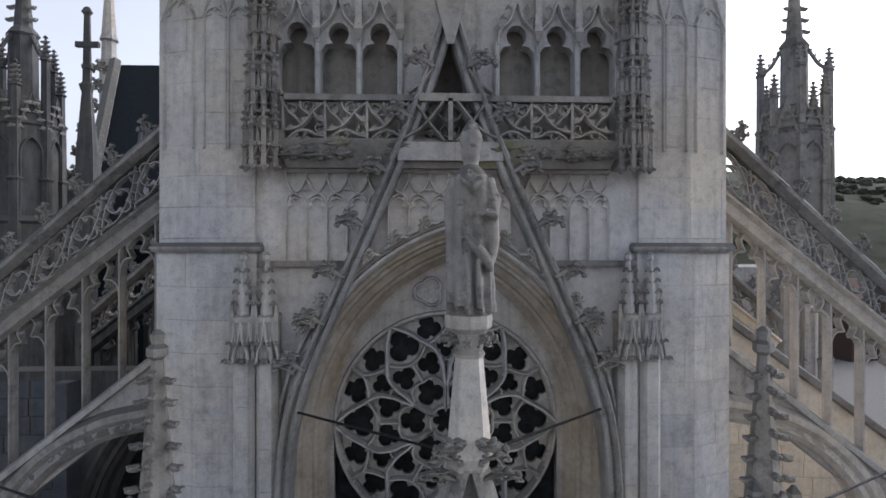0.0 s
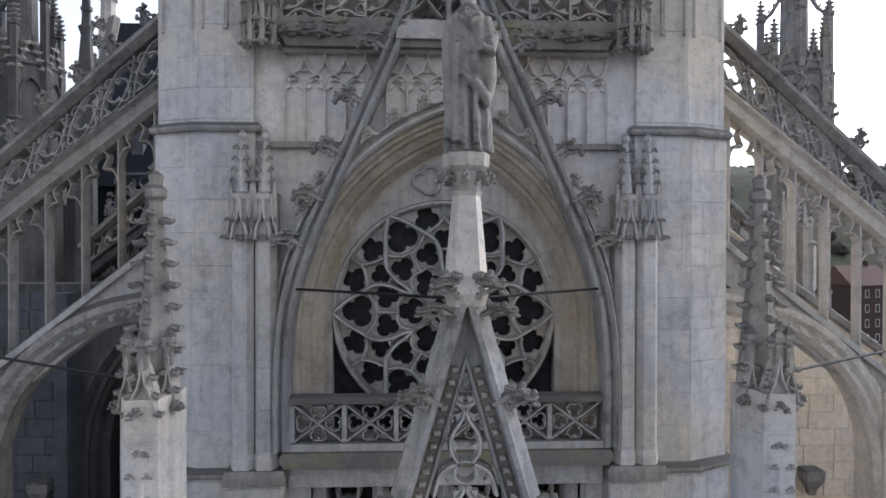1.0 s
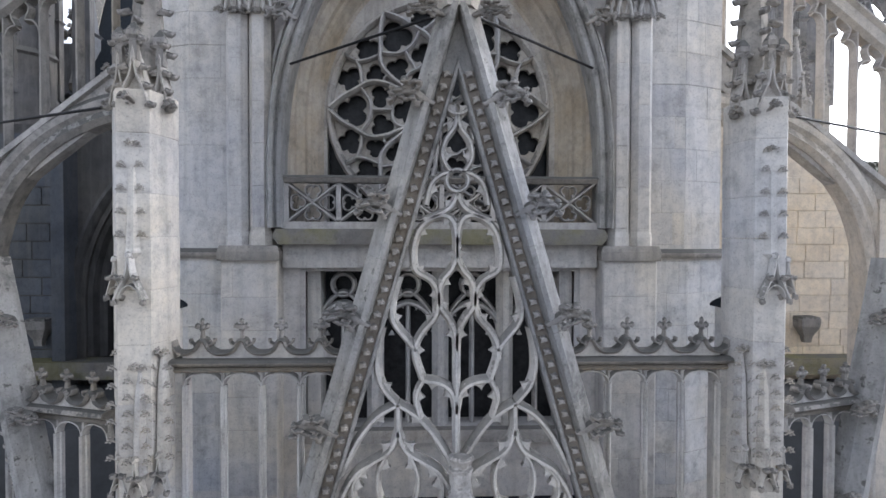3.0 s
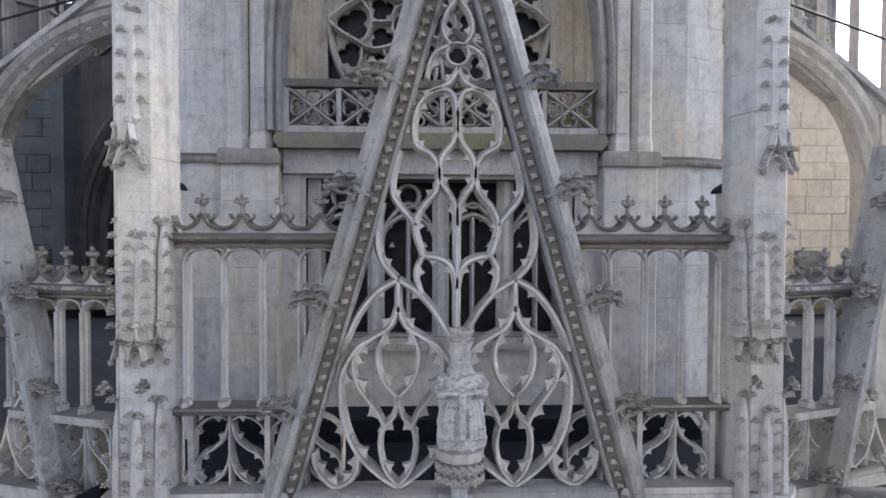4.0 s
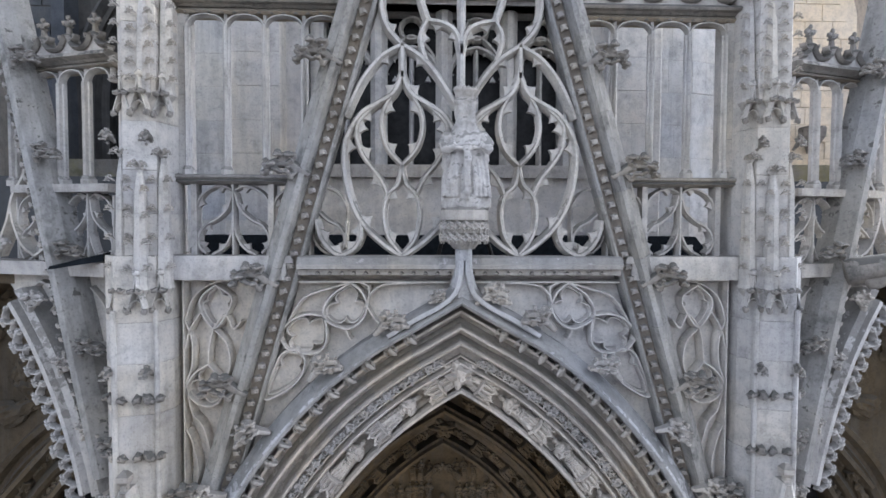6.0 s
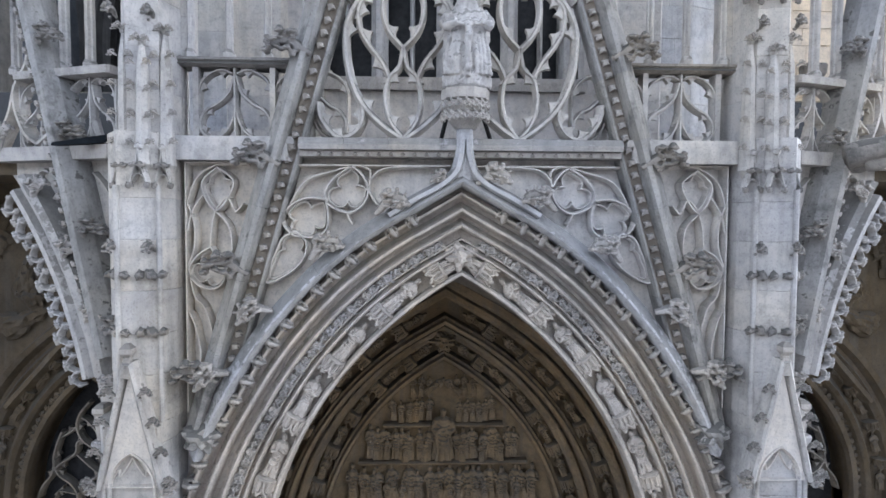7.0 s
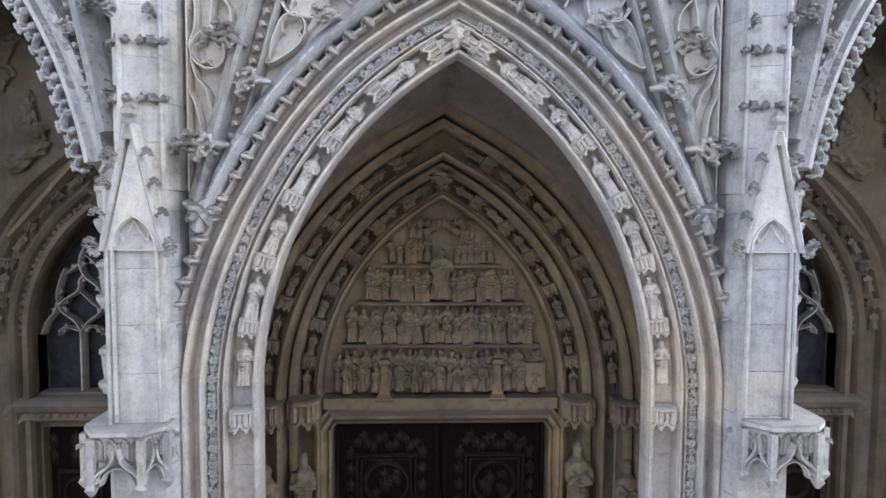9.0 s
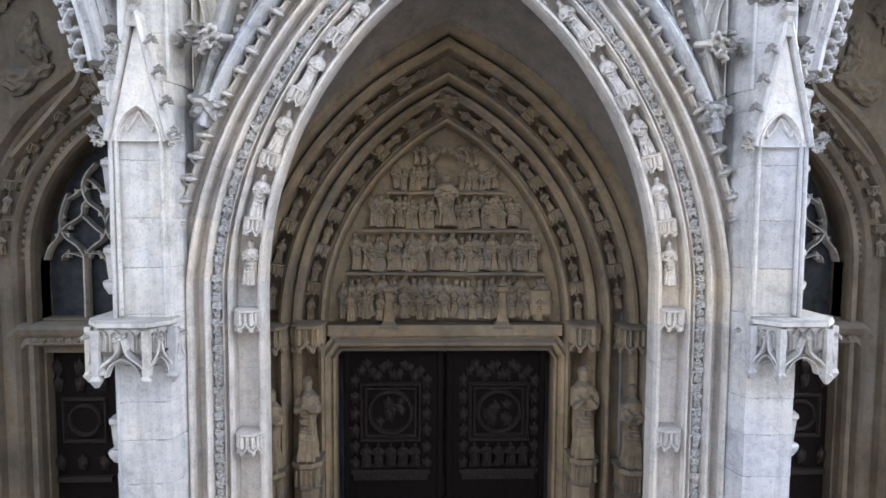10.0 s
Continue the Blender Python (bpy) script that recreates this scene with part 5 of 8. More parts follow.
def gallery(s):
    ob = thing("gallery_screen", "open stone gallery screen with slim mullions and fleuron cresting", "gallery", "gallery screens")
    m = Matrix.Translation((0, .2, 0)) @ (flip() if s > 0 else Matrix.Identity(4))
    g = Geo()
    g.box(-3.75, -2.2, -.25, .15, 11.84, 12.06, .04, m=m)
    g.prism([(-3.75, .15), (-3.75, -.23), (-2.12, -.23), (-2.12, .15)], [(12.05, 1.0), (12.1, 1.0), (12.14, .97)], m=m)
    g.part("base", S_PALE, ob)
    g = Geo()
    g.sweep([(-3.75, 13.11), (-2.0, 13.11)], [(-.06, .3), (-.06, .03), (-.03, -.04), (.0, -.02), (.02, -.05), (.05, -.05), (.06, .0), (.06, .3)], -.01, m=m)
    g.part("rail", S_CRUST, ob, "blackened moulded rail")
    g = Geo()
    g.sweep([(-3.66, 15.33), (-1.45, 15.33)], [(.05, .3), (.07, -.02), (.05, -.08), (.02, -.1), (-.01, -.08), (-.02, -.02), (-.05, .02), (-.06, .3)], 0, m=m)
    g.part("cornice", S_CRUST, ob, "blackened cornice of the screen")
    g = Geo()
    g.sweep([(-3.62, 15.235), (-1.6, 15.235)], [(.035, .24), (.035, .0), (.0, -.035), (-.03, .01), (-.04, .24)], .03, m=m)
    g.part("bed_mould", S_OCHRE, ob)
    for k in range(13):
        place("billet", DENTIL, ob, m @ Matrix.Translation((-3.5 + k * .155, .03, 15.225)) @ Matrix.Diagonal((.4, .6, .9, 1)))
    # pierced panels under the rail
    for k in range(2):
        xa = -3.42 + k * .98
        g = Geo()
        xm = xa + .49
        g.sweep([(xm, 12.12), (xm, 13.06)], rib(.06, .16), .03, m=m)
        h = Geo()
        for e in (-1, 1):
            f = lambda a, b: (xm + e * a, b)
            for p, w in (([f(.02, 12.94), f(.08, 12.74), f(.22, 12.6), f(.36, 12.52), f(.44, 12.4), f(.44, 12.26), f(.36, 12.16)], .065), ([f(.47, 12.6), f(.45, 12.82), f(.34, 12.96), f(.16, 13.03), f(.03, 12.98)], .05),
                         ([f(0, 12.55), f(.05, 12.36), f(.14, 12.22), f(.28, 12.14)], .06), ([f(.47, 12.75), f(.47, 12.5), f(.46, 12.2)], .05)):
                q = curve(p, 5)
                h.sweep(q, rib(w, .14), .05)
                auto_cusps(h, q, .09, .05, .13, 1.6)
        g.add(h.v, h.f, m)
        g.box(xa - .035, xa + .035, .02, .22, 12.12, 13.06, m=m)
        g.part("panel", S_PALE, ob)
    for k in range(4):
        tall_light(ob, -3.494 + k * .492, -3.002 + k * .492, 13.16, 15.04, 15.2, m)
    g = Geo()
    g.box(-3.75, -3.5, .05, .35, 13.16, 15.22, .02, m=m)
    g.part("jamb", S_WALL, ob)
    ashlar(ob, -3.75, -3.5, 13.18, 15.2, .5, S_WALL, 61, m @ Matrix.Translation((0, .05, 0)), long=3.0)
    for k in range(4):
        crest(ob, -3.24 + k * .497, 15.4, m, .2485)
    g = Geo()
    g.sweep(curve([(-3.49, 15.46), (-3.56, 15.48), (-3.6, 15.54), (-3.62, 15.62)], 4), rib(.06, .14), -.02, m=m)
    g.part("crest_end", S_CRUST, ob)
    return ob


gallery(-1), gallery(1)


# ---- pier pinnacles of the porch ----
def porch_pier(s):
    ob = thing("porch_pier", "polygonal pale stone pier rising to a crocketed pinnacle", "pier", "porch piers")
    P = lambda pts: [(s * x, y) for x, y in pts][::-1 if s > 0 else 1]
    low = P([(3.62, .7), (3.62, .0), (3.72, -.36), (4.34, -.4), (4.57, -.05), (4.58, .7)])
    mid = P([(3.6, .7), (3.6, .0), (3.7, -.25), (4.14, -.36), (4.40, -.05), (4.42, .7)])
    up = P([(3.6, .42), (3.6, .22), (3.7, -.18), (4.06, -.25), (4.24, .02), (4.24, .42)])
    for nm, plan, z0, z1 in (("shaft", low, 0, 8.6), ("middle_stage", mid, 8.6, 12.15), ("upper_stage", up, 12.15, 18.7)):
        courses("course", plan, z0, z1, .58, S_PALE if z0 < 12 else S_WALL, ob, int(z1))
    c = (s * 3.93, .3)
    g = Geo()
    q = .25
    g.prism([(c[0] - q, c[1] - q * .3), (c[0], c[1] - q), (c[0] + q, c[1] - q * .3), (c[0] + q * .7, c[1] + q), (c[0] - q * .7, c[1] + q)], [(18.65, 1.05), (18.8, 1.0), (21.1, .28), (21.15, .5), (21.25, .5), (21.3, .28), (21.42, .35), (21.48, .1)])
    g.part("spire", S_DUSK, ob)
    for k in range(8):
        z = 18.95 + k * .27
        w = .3 * (1 - (z - 18.8) / 2.3 * .72)
        for e in (-1, 1):
            place("crocket", STUB, ob, Matrix.Translation((c[0] + e * (w * .95 + .05), c[1] - w * .3, z)) @ Matrix.Diagonal((e, 1, 1, 1)))
        place("crocket", STUB, ob, Matrix.Translation((c[0], c[1] - w * .9 - .05, z + .1)) @ Matrix.Rotation(-math.pi / 2, 4, "Z"))
    # crown of gablets, hoods and blackened leaves round the foot of the spire
    for x, y, w in ((3.69, .12, .1), (3.88, -.16, .17), (4.14, .02, .11)):
        g = Geo()
        x *= s
        g.sweep(curve([(x - w, 18.52), (x - w * .7, 18.7), (x - w * .2, 18.9), (x, 19.16), (x + w * .2, 18.9), (x + w * .7, 18.7), (x + w, 18.52)], 4), rib(.06, .16), y - .06)
        g.prism([(x - w * .8, y + .2), (x - w * .8, y), (x + w * .8, y), (x + w * .8, y + .2)], [(18.6, 1), (18.8, .8), (19.1, .3)])
        g.part("gablet", S_CARVE, ob)
        g = Geo()
        g.prism([(x - .05, y + .05), (x - .05, y - .05), (x + .05, y - .05), (x + .05, y + .05)], [(19.05, 1), (19.3, .8), (19.34, 1.3), (19.4, 1.3), (19.5, .3)])
        g.part("finial", S_CRUST, ob)
        for dz, dx in ((18.52, 1.15), (18.74, .95), (18.96, .75), (19.3, .6)):
            for e in (-1, 1):
                place("crocket", STUB, ob, Matrix.Translation((x + e * (w * dx + .0), y - .02, dz)) @ Matrix.Diagonal((e * .65, .9, .9, 1)))
    for x, y in ((3.62, .05), (4.24, .1), (3.86, -.25)):
        place("crocket", CROCK_D, ob, Matrix.Translation((s * x, y, 18.56)) @ Matrix.Rotation(-math.pi / 2 if x == 3.86 else 0, 4, "Z") @ Matrix.Diagonal((1 if x == 3.86 else s * (.7 if x > 4 else -.7), .8, .6, 1)))
    return ob


porch_pier(-1), porch_pier(1)

for s in (-1, 1):
    ob = thing("strut_wall", "short stone strut with a dark lead-capped slope behind the pier", "strut", "pier struts")
    g = Geo()
    g.box(*sorted((s * 3.74, s * 4.05)), .3, .85, 12.0, 16.0)
    g.part("wall", S_WALL, ob)
    g = Geo()
    g.prism([(s * 3.69, .3), (s * 4.05, .3), (s * 4.05, .9), (s * 3.69, .9)][::int(s)], [(15.98, 1.0), (16.01, 1.0), (16.05, .9), (16.17, .3)], centre=(s * 3.84, .5))
    g.part("cap", M_SLATE, ob, "dark lead cap")


# ================= portal inside the porch =================
portal = thing("wall_portal", "deep ochre limestone portal with carved archivolts", "wall", kind="structure")
TY = arc_arch(2.2, 4.9, 3.68, CX, foot=0.0, n=20)
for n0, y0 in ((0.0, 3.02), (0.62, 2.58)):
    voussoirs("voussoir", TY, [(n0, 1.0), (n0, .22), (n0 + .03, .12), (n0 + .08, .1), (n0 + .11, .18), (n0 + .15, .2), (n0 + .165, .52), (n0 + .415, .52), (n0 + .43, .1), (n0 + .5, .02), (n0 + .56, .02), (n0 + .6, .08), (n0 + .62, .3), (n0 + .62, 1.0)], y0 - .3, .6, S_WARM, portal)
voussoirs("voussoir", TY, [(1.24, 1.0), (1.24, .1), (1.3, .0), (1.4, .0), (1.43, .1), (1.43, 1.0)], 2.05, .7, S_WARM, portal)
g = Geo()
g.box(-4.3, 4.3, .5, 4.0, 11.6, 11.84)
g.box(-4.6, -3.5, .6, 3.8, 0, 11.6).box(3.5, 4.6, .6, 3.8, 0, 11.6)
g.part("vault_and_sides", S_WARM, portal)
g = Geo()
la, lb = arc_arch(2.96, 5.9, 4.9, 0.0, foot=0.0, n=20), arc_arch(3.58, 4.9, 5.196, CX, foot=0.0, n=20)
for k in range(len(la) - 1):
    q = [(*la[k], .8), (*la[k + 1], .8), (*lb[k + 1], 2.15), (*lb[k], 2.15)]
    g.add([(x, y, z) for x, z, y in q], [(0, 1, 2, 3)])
g.part("vault", S_VAULT, portal, "grey vault web, porch shade put into its colour")
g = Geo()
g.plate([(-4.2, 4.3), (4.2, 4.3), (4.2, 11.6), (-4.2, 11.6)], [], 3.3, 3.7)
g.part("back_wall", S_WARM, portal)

# ================= sculpture of the porch front =================
# blind tracery in the spandrels
spandrel = thing("blind_tracery", "shallow blind tracery on the porch spandrels", "relief", kind="structure")
for s in (-1, 1):
    m = flip() if s > 0 else None
    g = Geo()
    y = .1
    def cell(pts, pin, lobes, size):
        """A round-sided field: its bar, a thinner sunk bar inside and cusps that point to its middle."""
        out = curve(pts + pts[:1], 6)[:-1]
        g = Geo()
        g.sweep(out, rib(.05, .17), y, closed=True, m=m)
        inner = []
        for x, z in finely(out + out[:1], .035)[:-1]:
            a = math.atan2(z - pin[1], x - pin[0])
            near = min(abs((a - l + math.pi) % (2 * math.pi) - math.pi) for l in lobes)
            f = .86 - size * 2.6 * max(0.0, 1 - near / .5) ** 1.6
            inner.append((pin[0] + (x - pin[0]) * f, pin[1] + (z - pin[1]) * f))
        g.sweep(inner, rib(.032, .13), y + .06, closed=True, m=m)
        g.part("foiled_panel", S_CREAM, spandrel)

    cell([(-1.41, 11.79), (-1.64, 11.64), (-1.76, 11.45), (-1.72, 11.3), (-1.47, 11.19), (-1.27, 11.3), (-1.2, 11.5), (-1.28, 11.68)], (-1.47, 11.47), (.6, 2.7, 4.7), .14)
    cell([(-1.75, 11.36), (-1.98, 11.38), (-2.2, 11.28), (-2.31, 11.1), (-2.2, 10.92), (-2.05, 10.88), (-1.86, 10.88), (-1.74, 10.98), (-1.72, 11.18)], (-2.0, 11.12), (1.2, 3.3, 5.4), .14)
    cell([(-2.12, 10.93), (-2.28, 10.88), (-2.38, 10.7), (-2.52, 10.3), (-2.3, 10.36), (-2.06, 10.56), (-2.0, 10.8)], (-2.22, 10.66), (.3, 2.6), .11)
    for p in (curve([(-1.28, 11.79), (-1.18, 11.74), (-1.18, 11.6), (-1.22, 11.48)], 5), curve([(-1.18, 11.62), (-1.05, 11.74), (-.85, 11.78), (-.5, 11.79)], 5), curve([(-1.2, 11.48), (-1.1, 11.32), (-1.02, 11.25)], 4),
              curve([(-1.47, 11.19), (-1.44, 11.1), (-1.4, 11.05)], 3), curve([(-2.14, 11.79), (-2.25, 11.5), (-2.4, 10.95), (-2.6, 10.3), (-2.75, 9.8)], 4), curve([(-1.41, 11.79), (-1.6, 11.74), (-2.0, 11.6), (-2.2, 11.3)], 4)):
        g.sweep(p, rib(.045, .18), y, m=m)
    g.sweep([(-2.12, 11.80), (-.14, 11.80)], rib(.05, .2), y, m=m)
    # outer panel beside the pier
    g.sweep([(-3.53, 8.6), (-3.52, 11.82), (-2.75, 11.82)], rib(.05, .2), y, m=m)
    cell([(-3.12, 11.76), (-3.3, 11.6), (-3.3, 11.42), (-3.15, 11.21), (-2.99, 11.38), (-2.92, 11.6)], (-3.12, 11.5), (1.0, 2.6, .1), .1)
    cell([(-3.22, 10.74), (-3.4, 10.62), (-3.5, 10.42), (-3.38, 10.25), (-3.2, 10.2), (-3.06, 10.3), (-3.06, 10.5)], (-3.27, 10.45), (.5, 2.4, 4.6), .12)
    for p in (curve([(-3.5, 11.3), (-3.42, 11.55), (-3.3, 11.7), (-3.1, 11.8), (-2.95, 11.81)], 5), curve([(-3.15, 11.22), (-3.2, 11.0), (-3.22, 10.75)], 5), curve([(-3.5, 11.3), (-3.42, 11.05), (-3.42, 10.75), (-3.5, 10.5)], 4),
              curve([(-3.3, 11.42), (-3.44, 11.2), (-3.5, 10.95)], 4), curve([(-3.15, 11.21), (-3.0, 11.38), (-2.9, 11.2), (-2.8, 11.3)], 4), curve([(-3.13, 11.18), (-2.98, 11.0), (-2.95, 10.7), (-3.05, 10.5)], 5), curve([(-3.5, 10.45), (-3.42, 10.1), (-3.3, 9.95), (-3.2, 9.6)], 4), curve([(-3.5, 9.9), (-3.42, 9.7), (-3.36, 9.3), (-3.5, 9.0)], 4)):
        g.sweep(p, rib(.045, .18), y, m=m)
    g.part("tracery", S_CREAM, spandrel)

# leaves in the hollow of the archivolt, figures and canopies in its niche band
carving = thing("archivolt_carving", "band of carved leaves, small niche figures and canopies round the arch", "carving")
for k, (x, z, a) in enumerate(along(ARCH, 0.115, 1.5, 0.0)):
    q = .51 * squeeze(x, z)
    x, z = x - math.sin(a) * q, z + math.cos(a) * q
    if z > 1.5:
        place("leaf", LEAF, carving, stand(x, .03, z, a + k * 1.3, 1.0 + .25 * math.sin(k * 2.4)))
FIG = [robed(.62, S_BUFF, "figure", seed=k, wide=.9) for k in range(4)]
FIGW = [robed(.6, S_WARM, "figure", seed=k + 7, wide=.82) for k in range(5)]


def canopy_mesh(mat, w, h, name="canopy"):
    """A carved niche canopy: hollow hood with ogee gablets, a storey of pierced lights, a moulded slab on top."""
    g = Geo()
    plan = [(-w, .1), (-w, -w * .55), (-w * .5, -w * 1.1), (w * .5, -w * 1.1), (w, -w * .55), (w, .1)]
    g.prism(plan, [(h * .4, .94), (h * .43, 1.02), (h * .47, .92)], centre=(0, 0))
    g.prism(plan, [(h * .4, .8), (h * .9, .8)], centre=(0, 0))
    g.prism(plan, [(h * .84, .9), (h * .88, 1.04), (h * .95, 1.06), (h, .9)], centre=(0, 0))
    for (ax, ay), (bx, by) in zip(plan, plan[1:]):
        L = math.dist((ax, ay), (bx, by))
        m = Matrix.Translation((ax, ay, 0)) @ Matrix.Rotation(math.atan2(by - ay, bx - ax), 4, "Z")
        c = L / 2
        g.sweep(curve([(.03 * L, .2 * h), (c * .3, h * .33), (c * .75, h * .4), (c, h * .56), (L - c * .75, h * .4), (L - c * .3, h * .33), (L - .03 * L, .2 * h)], 3), rib(.3 * w, .3 * w), -.05 * w, m=m)
        n = 2
        for q in range(n + 1):
            x = L * q / n
            g.add([(x + dx, dy, z) for z in (h * .44, h * .86) for dx, dy in ((-.1 * w, -.03 * w), (.1 * w, -.03 * w), (.1 * w, .2 * w), (-.1 * w, .2 * w))], [(0, 1, 5, 4), (1, 2, 6, 5), (2, 3, 7, 6), (3, 0, 4, 7)], m)
    return g.mesh(name, mat)


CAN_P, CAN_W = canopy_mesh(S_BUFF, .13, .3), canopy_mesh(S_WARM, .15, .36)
upper_arch = arc_arch(2.62, 5.9, 4.48, 0.0, n=24)
half_len = sum((Vector(b) - Vector(a)).length for a, b in zip(upper_arch, upper_arch[1:])) / 2
for s in (-1, 1):
    half = upper_arch[:25] if s < 0 else upper_arch[:23:-1]
    for k, (x, z, a) in enumerate(along(half, .86, .12, .2 if s < 0 else -.2)):
        t = a - math.pi / 2
        place("figure", FIG[k % 4], carving, stand(x, .05, z, t, .98))
    for k, (x, z, a) in enumerate(along(half, .86, .7, .2 if s < 0 else -.2)):
        place("canopy", CAN_P, carving, stand(x, .04, z, a - math.pi / 2, 1.0))
    for z in (5.35, 3.7):
        place("canopy", CAN_P, carving, stand(s * 2.84, .03, z, 0, 1.25))
place("keystone_boss", boss("boss", S_BUFF, .15, .12, .15, 5, 3, 3), carving, Matrix.Translation((0, -.02, 10.62)))


# ---- the piers' carved stages ----
def spirelet(ob, x, y, z0, z1, w, mat=S_PALE, n=4):
    """A slim crocketed spirelet standing against a face."""
    g = Geo()
    g.prism([(x - w, y + .14), (x - w, y + .02), (x - w * .45, y - w * .7), (x + w * .45, y - w * .7), (x + w, y + .02), (x + w, y + .14)], [(z0 - .1, .4), (z0, .95), (z0 + .05, .85), (z1 - .4, .6), (z1 - .12, .26), (z1 - .1, .42), (z1 - .07, .42), (z1 - .04, .25)], centre=(x, y + .08))
    g.part("spirelet", mat, ob)
    for e in (-1, 0, 1):
        place("crocket", BUD, ob, Matrix.Translation((x + e * .03, y + .02, z1 - .06 + .02 * (e == 0))) @ (Matrix.Diagonal((e, 1, 1, 1)) if e else Matrix.Rotation(-math.pi / 2, 4, "Z")))
    for k in range(n):
        f = (k + .8) / (n + .9)
        z = z0 + (z1 - z0) * f
        ww = w * (.86 - .36 * f)
        for e in (-1, 1):
            place("crocket", BUD, ob, Matrix.Translation((x + e * (ww + .008), y - .02, z)) @ Matrix.Diagonal((e, 1, 1, 1)))


def gablet(ob, x, y, z, w, h, mat=S_PALE):
    """A steep ogee gablet with a finial over a small hollow arch, leaf pendants at its feet."""
    g = Geo()
    g.sweep(curve([(x - w, z), (x - w * .62, z + h * .3), (x - w * .2, z + h * .62), (x, z + h), (x + w * .2, z + h * .62), (x + w * .62, z + h * .3), (x + w, z)], 4), rib(w * .3, .12), y)
    g.sweep(arc_arch(w * .72, z + .02, w * .9, x, n=5), rib(w * .2, .1), y + .02)
    g.lump(Matrix.Translation((x, y + .03, z + h + .03)) @ Matrix.Diagonal((.05, .05, .05, 1)), .3, 2)
    g.part("gablet", mat, ob)
    for e in (-1, 1):
        place("crocket", STUB, ob, Matrix.Translation((x + e * w, y + .02, z - .03)) @ Matrix.Diagonal((e * .38, .6, .9, 1)))
        place("crocket", STUB, ob, Matrix.Translation((x + e * w * .5, y + .0, z + h * .52)) @ Matrix.Diagonal((e * .5, .8, .7, 1)))


RING_LEAF = boss("leaf_band", S_CRUST, .068, .07, .058, 5, 4)


def carve_pier(s):
    ob = thing("pier_carving", "carved gablets, spirelets and leaf bands of a porch pier", "carving", "pier carvings")
    for z0, z1, yy, xs in ((11.75, 13.45, -.3, (3.64, 3.86, 4.12)), (14.1, 15.6, -.22, (3.62, 3.83, 4.07))):
        for k, x in enumerate(xs):
            y_ = yy - .04 * (k == 1) + .06 * (k == 2) + .1 * (k == 0)
            spirelet(ob, s * x, y_, z0, z1 - .16 * (k % 2), .095, n=6 if z0 > 13 else 4)
            gablet(ob, s * x, y_ - .1, z0 - .22, .095, .4)
    spirelet(ob, s * 3.9, -.22, 16.75, 18.1, .11, S_PALE, 4)
    gablet(ob, s * 3.9, -.34, 16.2, .17, .5)
    gablet(ob, s * 4.1, -.26, 16.25, .09, .4)
    # leaf bands and studs
    for z in (10.42, 9.72):
        for k, (x, yy) in enumerate(((3.66, -.27), (3.78, -.3), (3.91, -.33), (4.08, -.36), (4.2, -.3), (4.33, -.2))):
            place("leaf_band", RING_LEAF, ob, stand(s * x, yy, z, k * 1.9, .9 + .2 * (k % 3 == 1)))
    for z in (10.75, 13.55):
        for x, yy in ((s * 3.74, -.3), (s * 4.16, -.37)):
            place("stud", CROCK_D, ob, Matrix.Translation((x, yy + (.1 if z > 13 else 0), z)) @ Matrix.Rotation(-math.pi / 2, 4, "Z") @ Matrix.Diagonal((.8, .8, .8, 1)))
    # slim rolls on the corners
    for x, yy, z0, z1 in ((s * 4.34, -.42, 5.6, 8.0), (s * 4.15, -.37, 8.6, 11.5), (s * 3.72, -.3, 5.6, 8.0), (s * 3.7, -.26, 8.6, 11.5)):
        g = Geo()
        g.tube([(x, yy, z0), (x, yy, z1)], .035, 8)
        g.part("roll", S_PALE, ob)
    # the big gable with a blind arch
    xm = s * 4.0
    g = Geo()
    g.sweep([(xm - .36, 7.85), (xm - .02, 9.35), (xm + .02, 9.35), (xm + .36, 7.85)], [(-.02, .3), (-.02, 0), (.015, -.03), (.045, 0), (.045, .3)], -.5)
    g.part("gable", S_PALE, ob)
    g = Geo()
    g.plate([(xm - .33, 7.85), (xm + .33, 7.85), (xm, 9.25)], [arc_arch(.26, 7.86, .4, xm)[::-1]], -.45, -.3)
    g.sweep(arc_arch(.27, 7.86, .42, xm), rib(.05, .1), -.47)
    foils(g, xm, 8.46, .085, 3, math.pi / 2, -.455, .02, .06)
    for e in (-1, 1):
        q = curve([(xm + e * .26, 7.9), (xm + e * .17, 8.06), (xm + e * .15, 7.98), (xm + e * .06, 8.1), (xm, 8.22)], 4)
        g.sweep(q, rib(.03, .06), -.42)
    g.part("gable_field", S_CREAM, ob, "warm stone gable field")
    g = Geo()
    g.prism([(xm - .05, -.42), (xm - .05, -.52), (xm + .05, -.52), (xm + .05, -.42)], [(9.2, 1), (9.45, .7), (9.5, 1.4), (9.56, 1.4), (9.62, .5)], centre=(xm, -.47))
    g.part("finial", S_CARVE, ob)
    for e in (-1, 1):
        for k in range(4):
            z = 7.95 + k * .36
            place("crocket", CROCK_D, ob, Matrix.Translation((xm + e * (.42 - k * .085), -.5, z)) @ Matrix.Diagonal((e * .6, .7, .6, 1)))
        place("crocket", CROCK_P, ob, Matrix.Translation((xm + e * .38, -.45, 7.88)) @ Matrix.Diagonal((e * .42, .5, -.45, 1)))
        g = Geo()
        g.tube([(xm + e * .27, -.43, 5.7), (xm + e * .27, -.43, 7.9)], .028, 8)
        g.part("panel_roll", S_PALE, ob)
    return ob


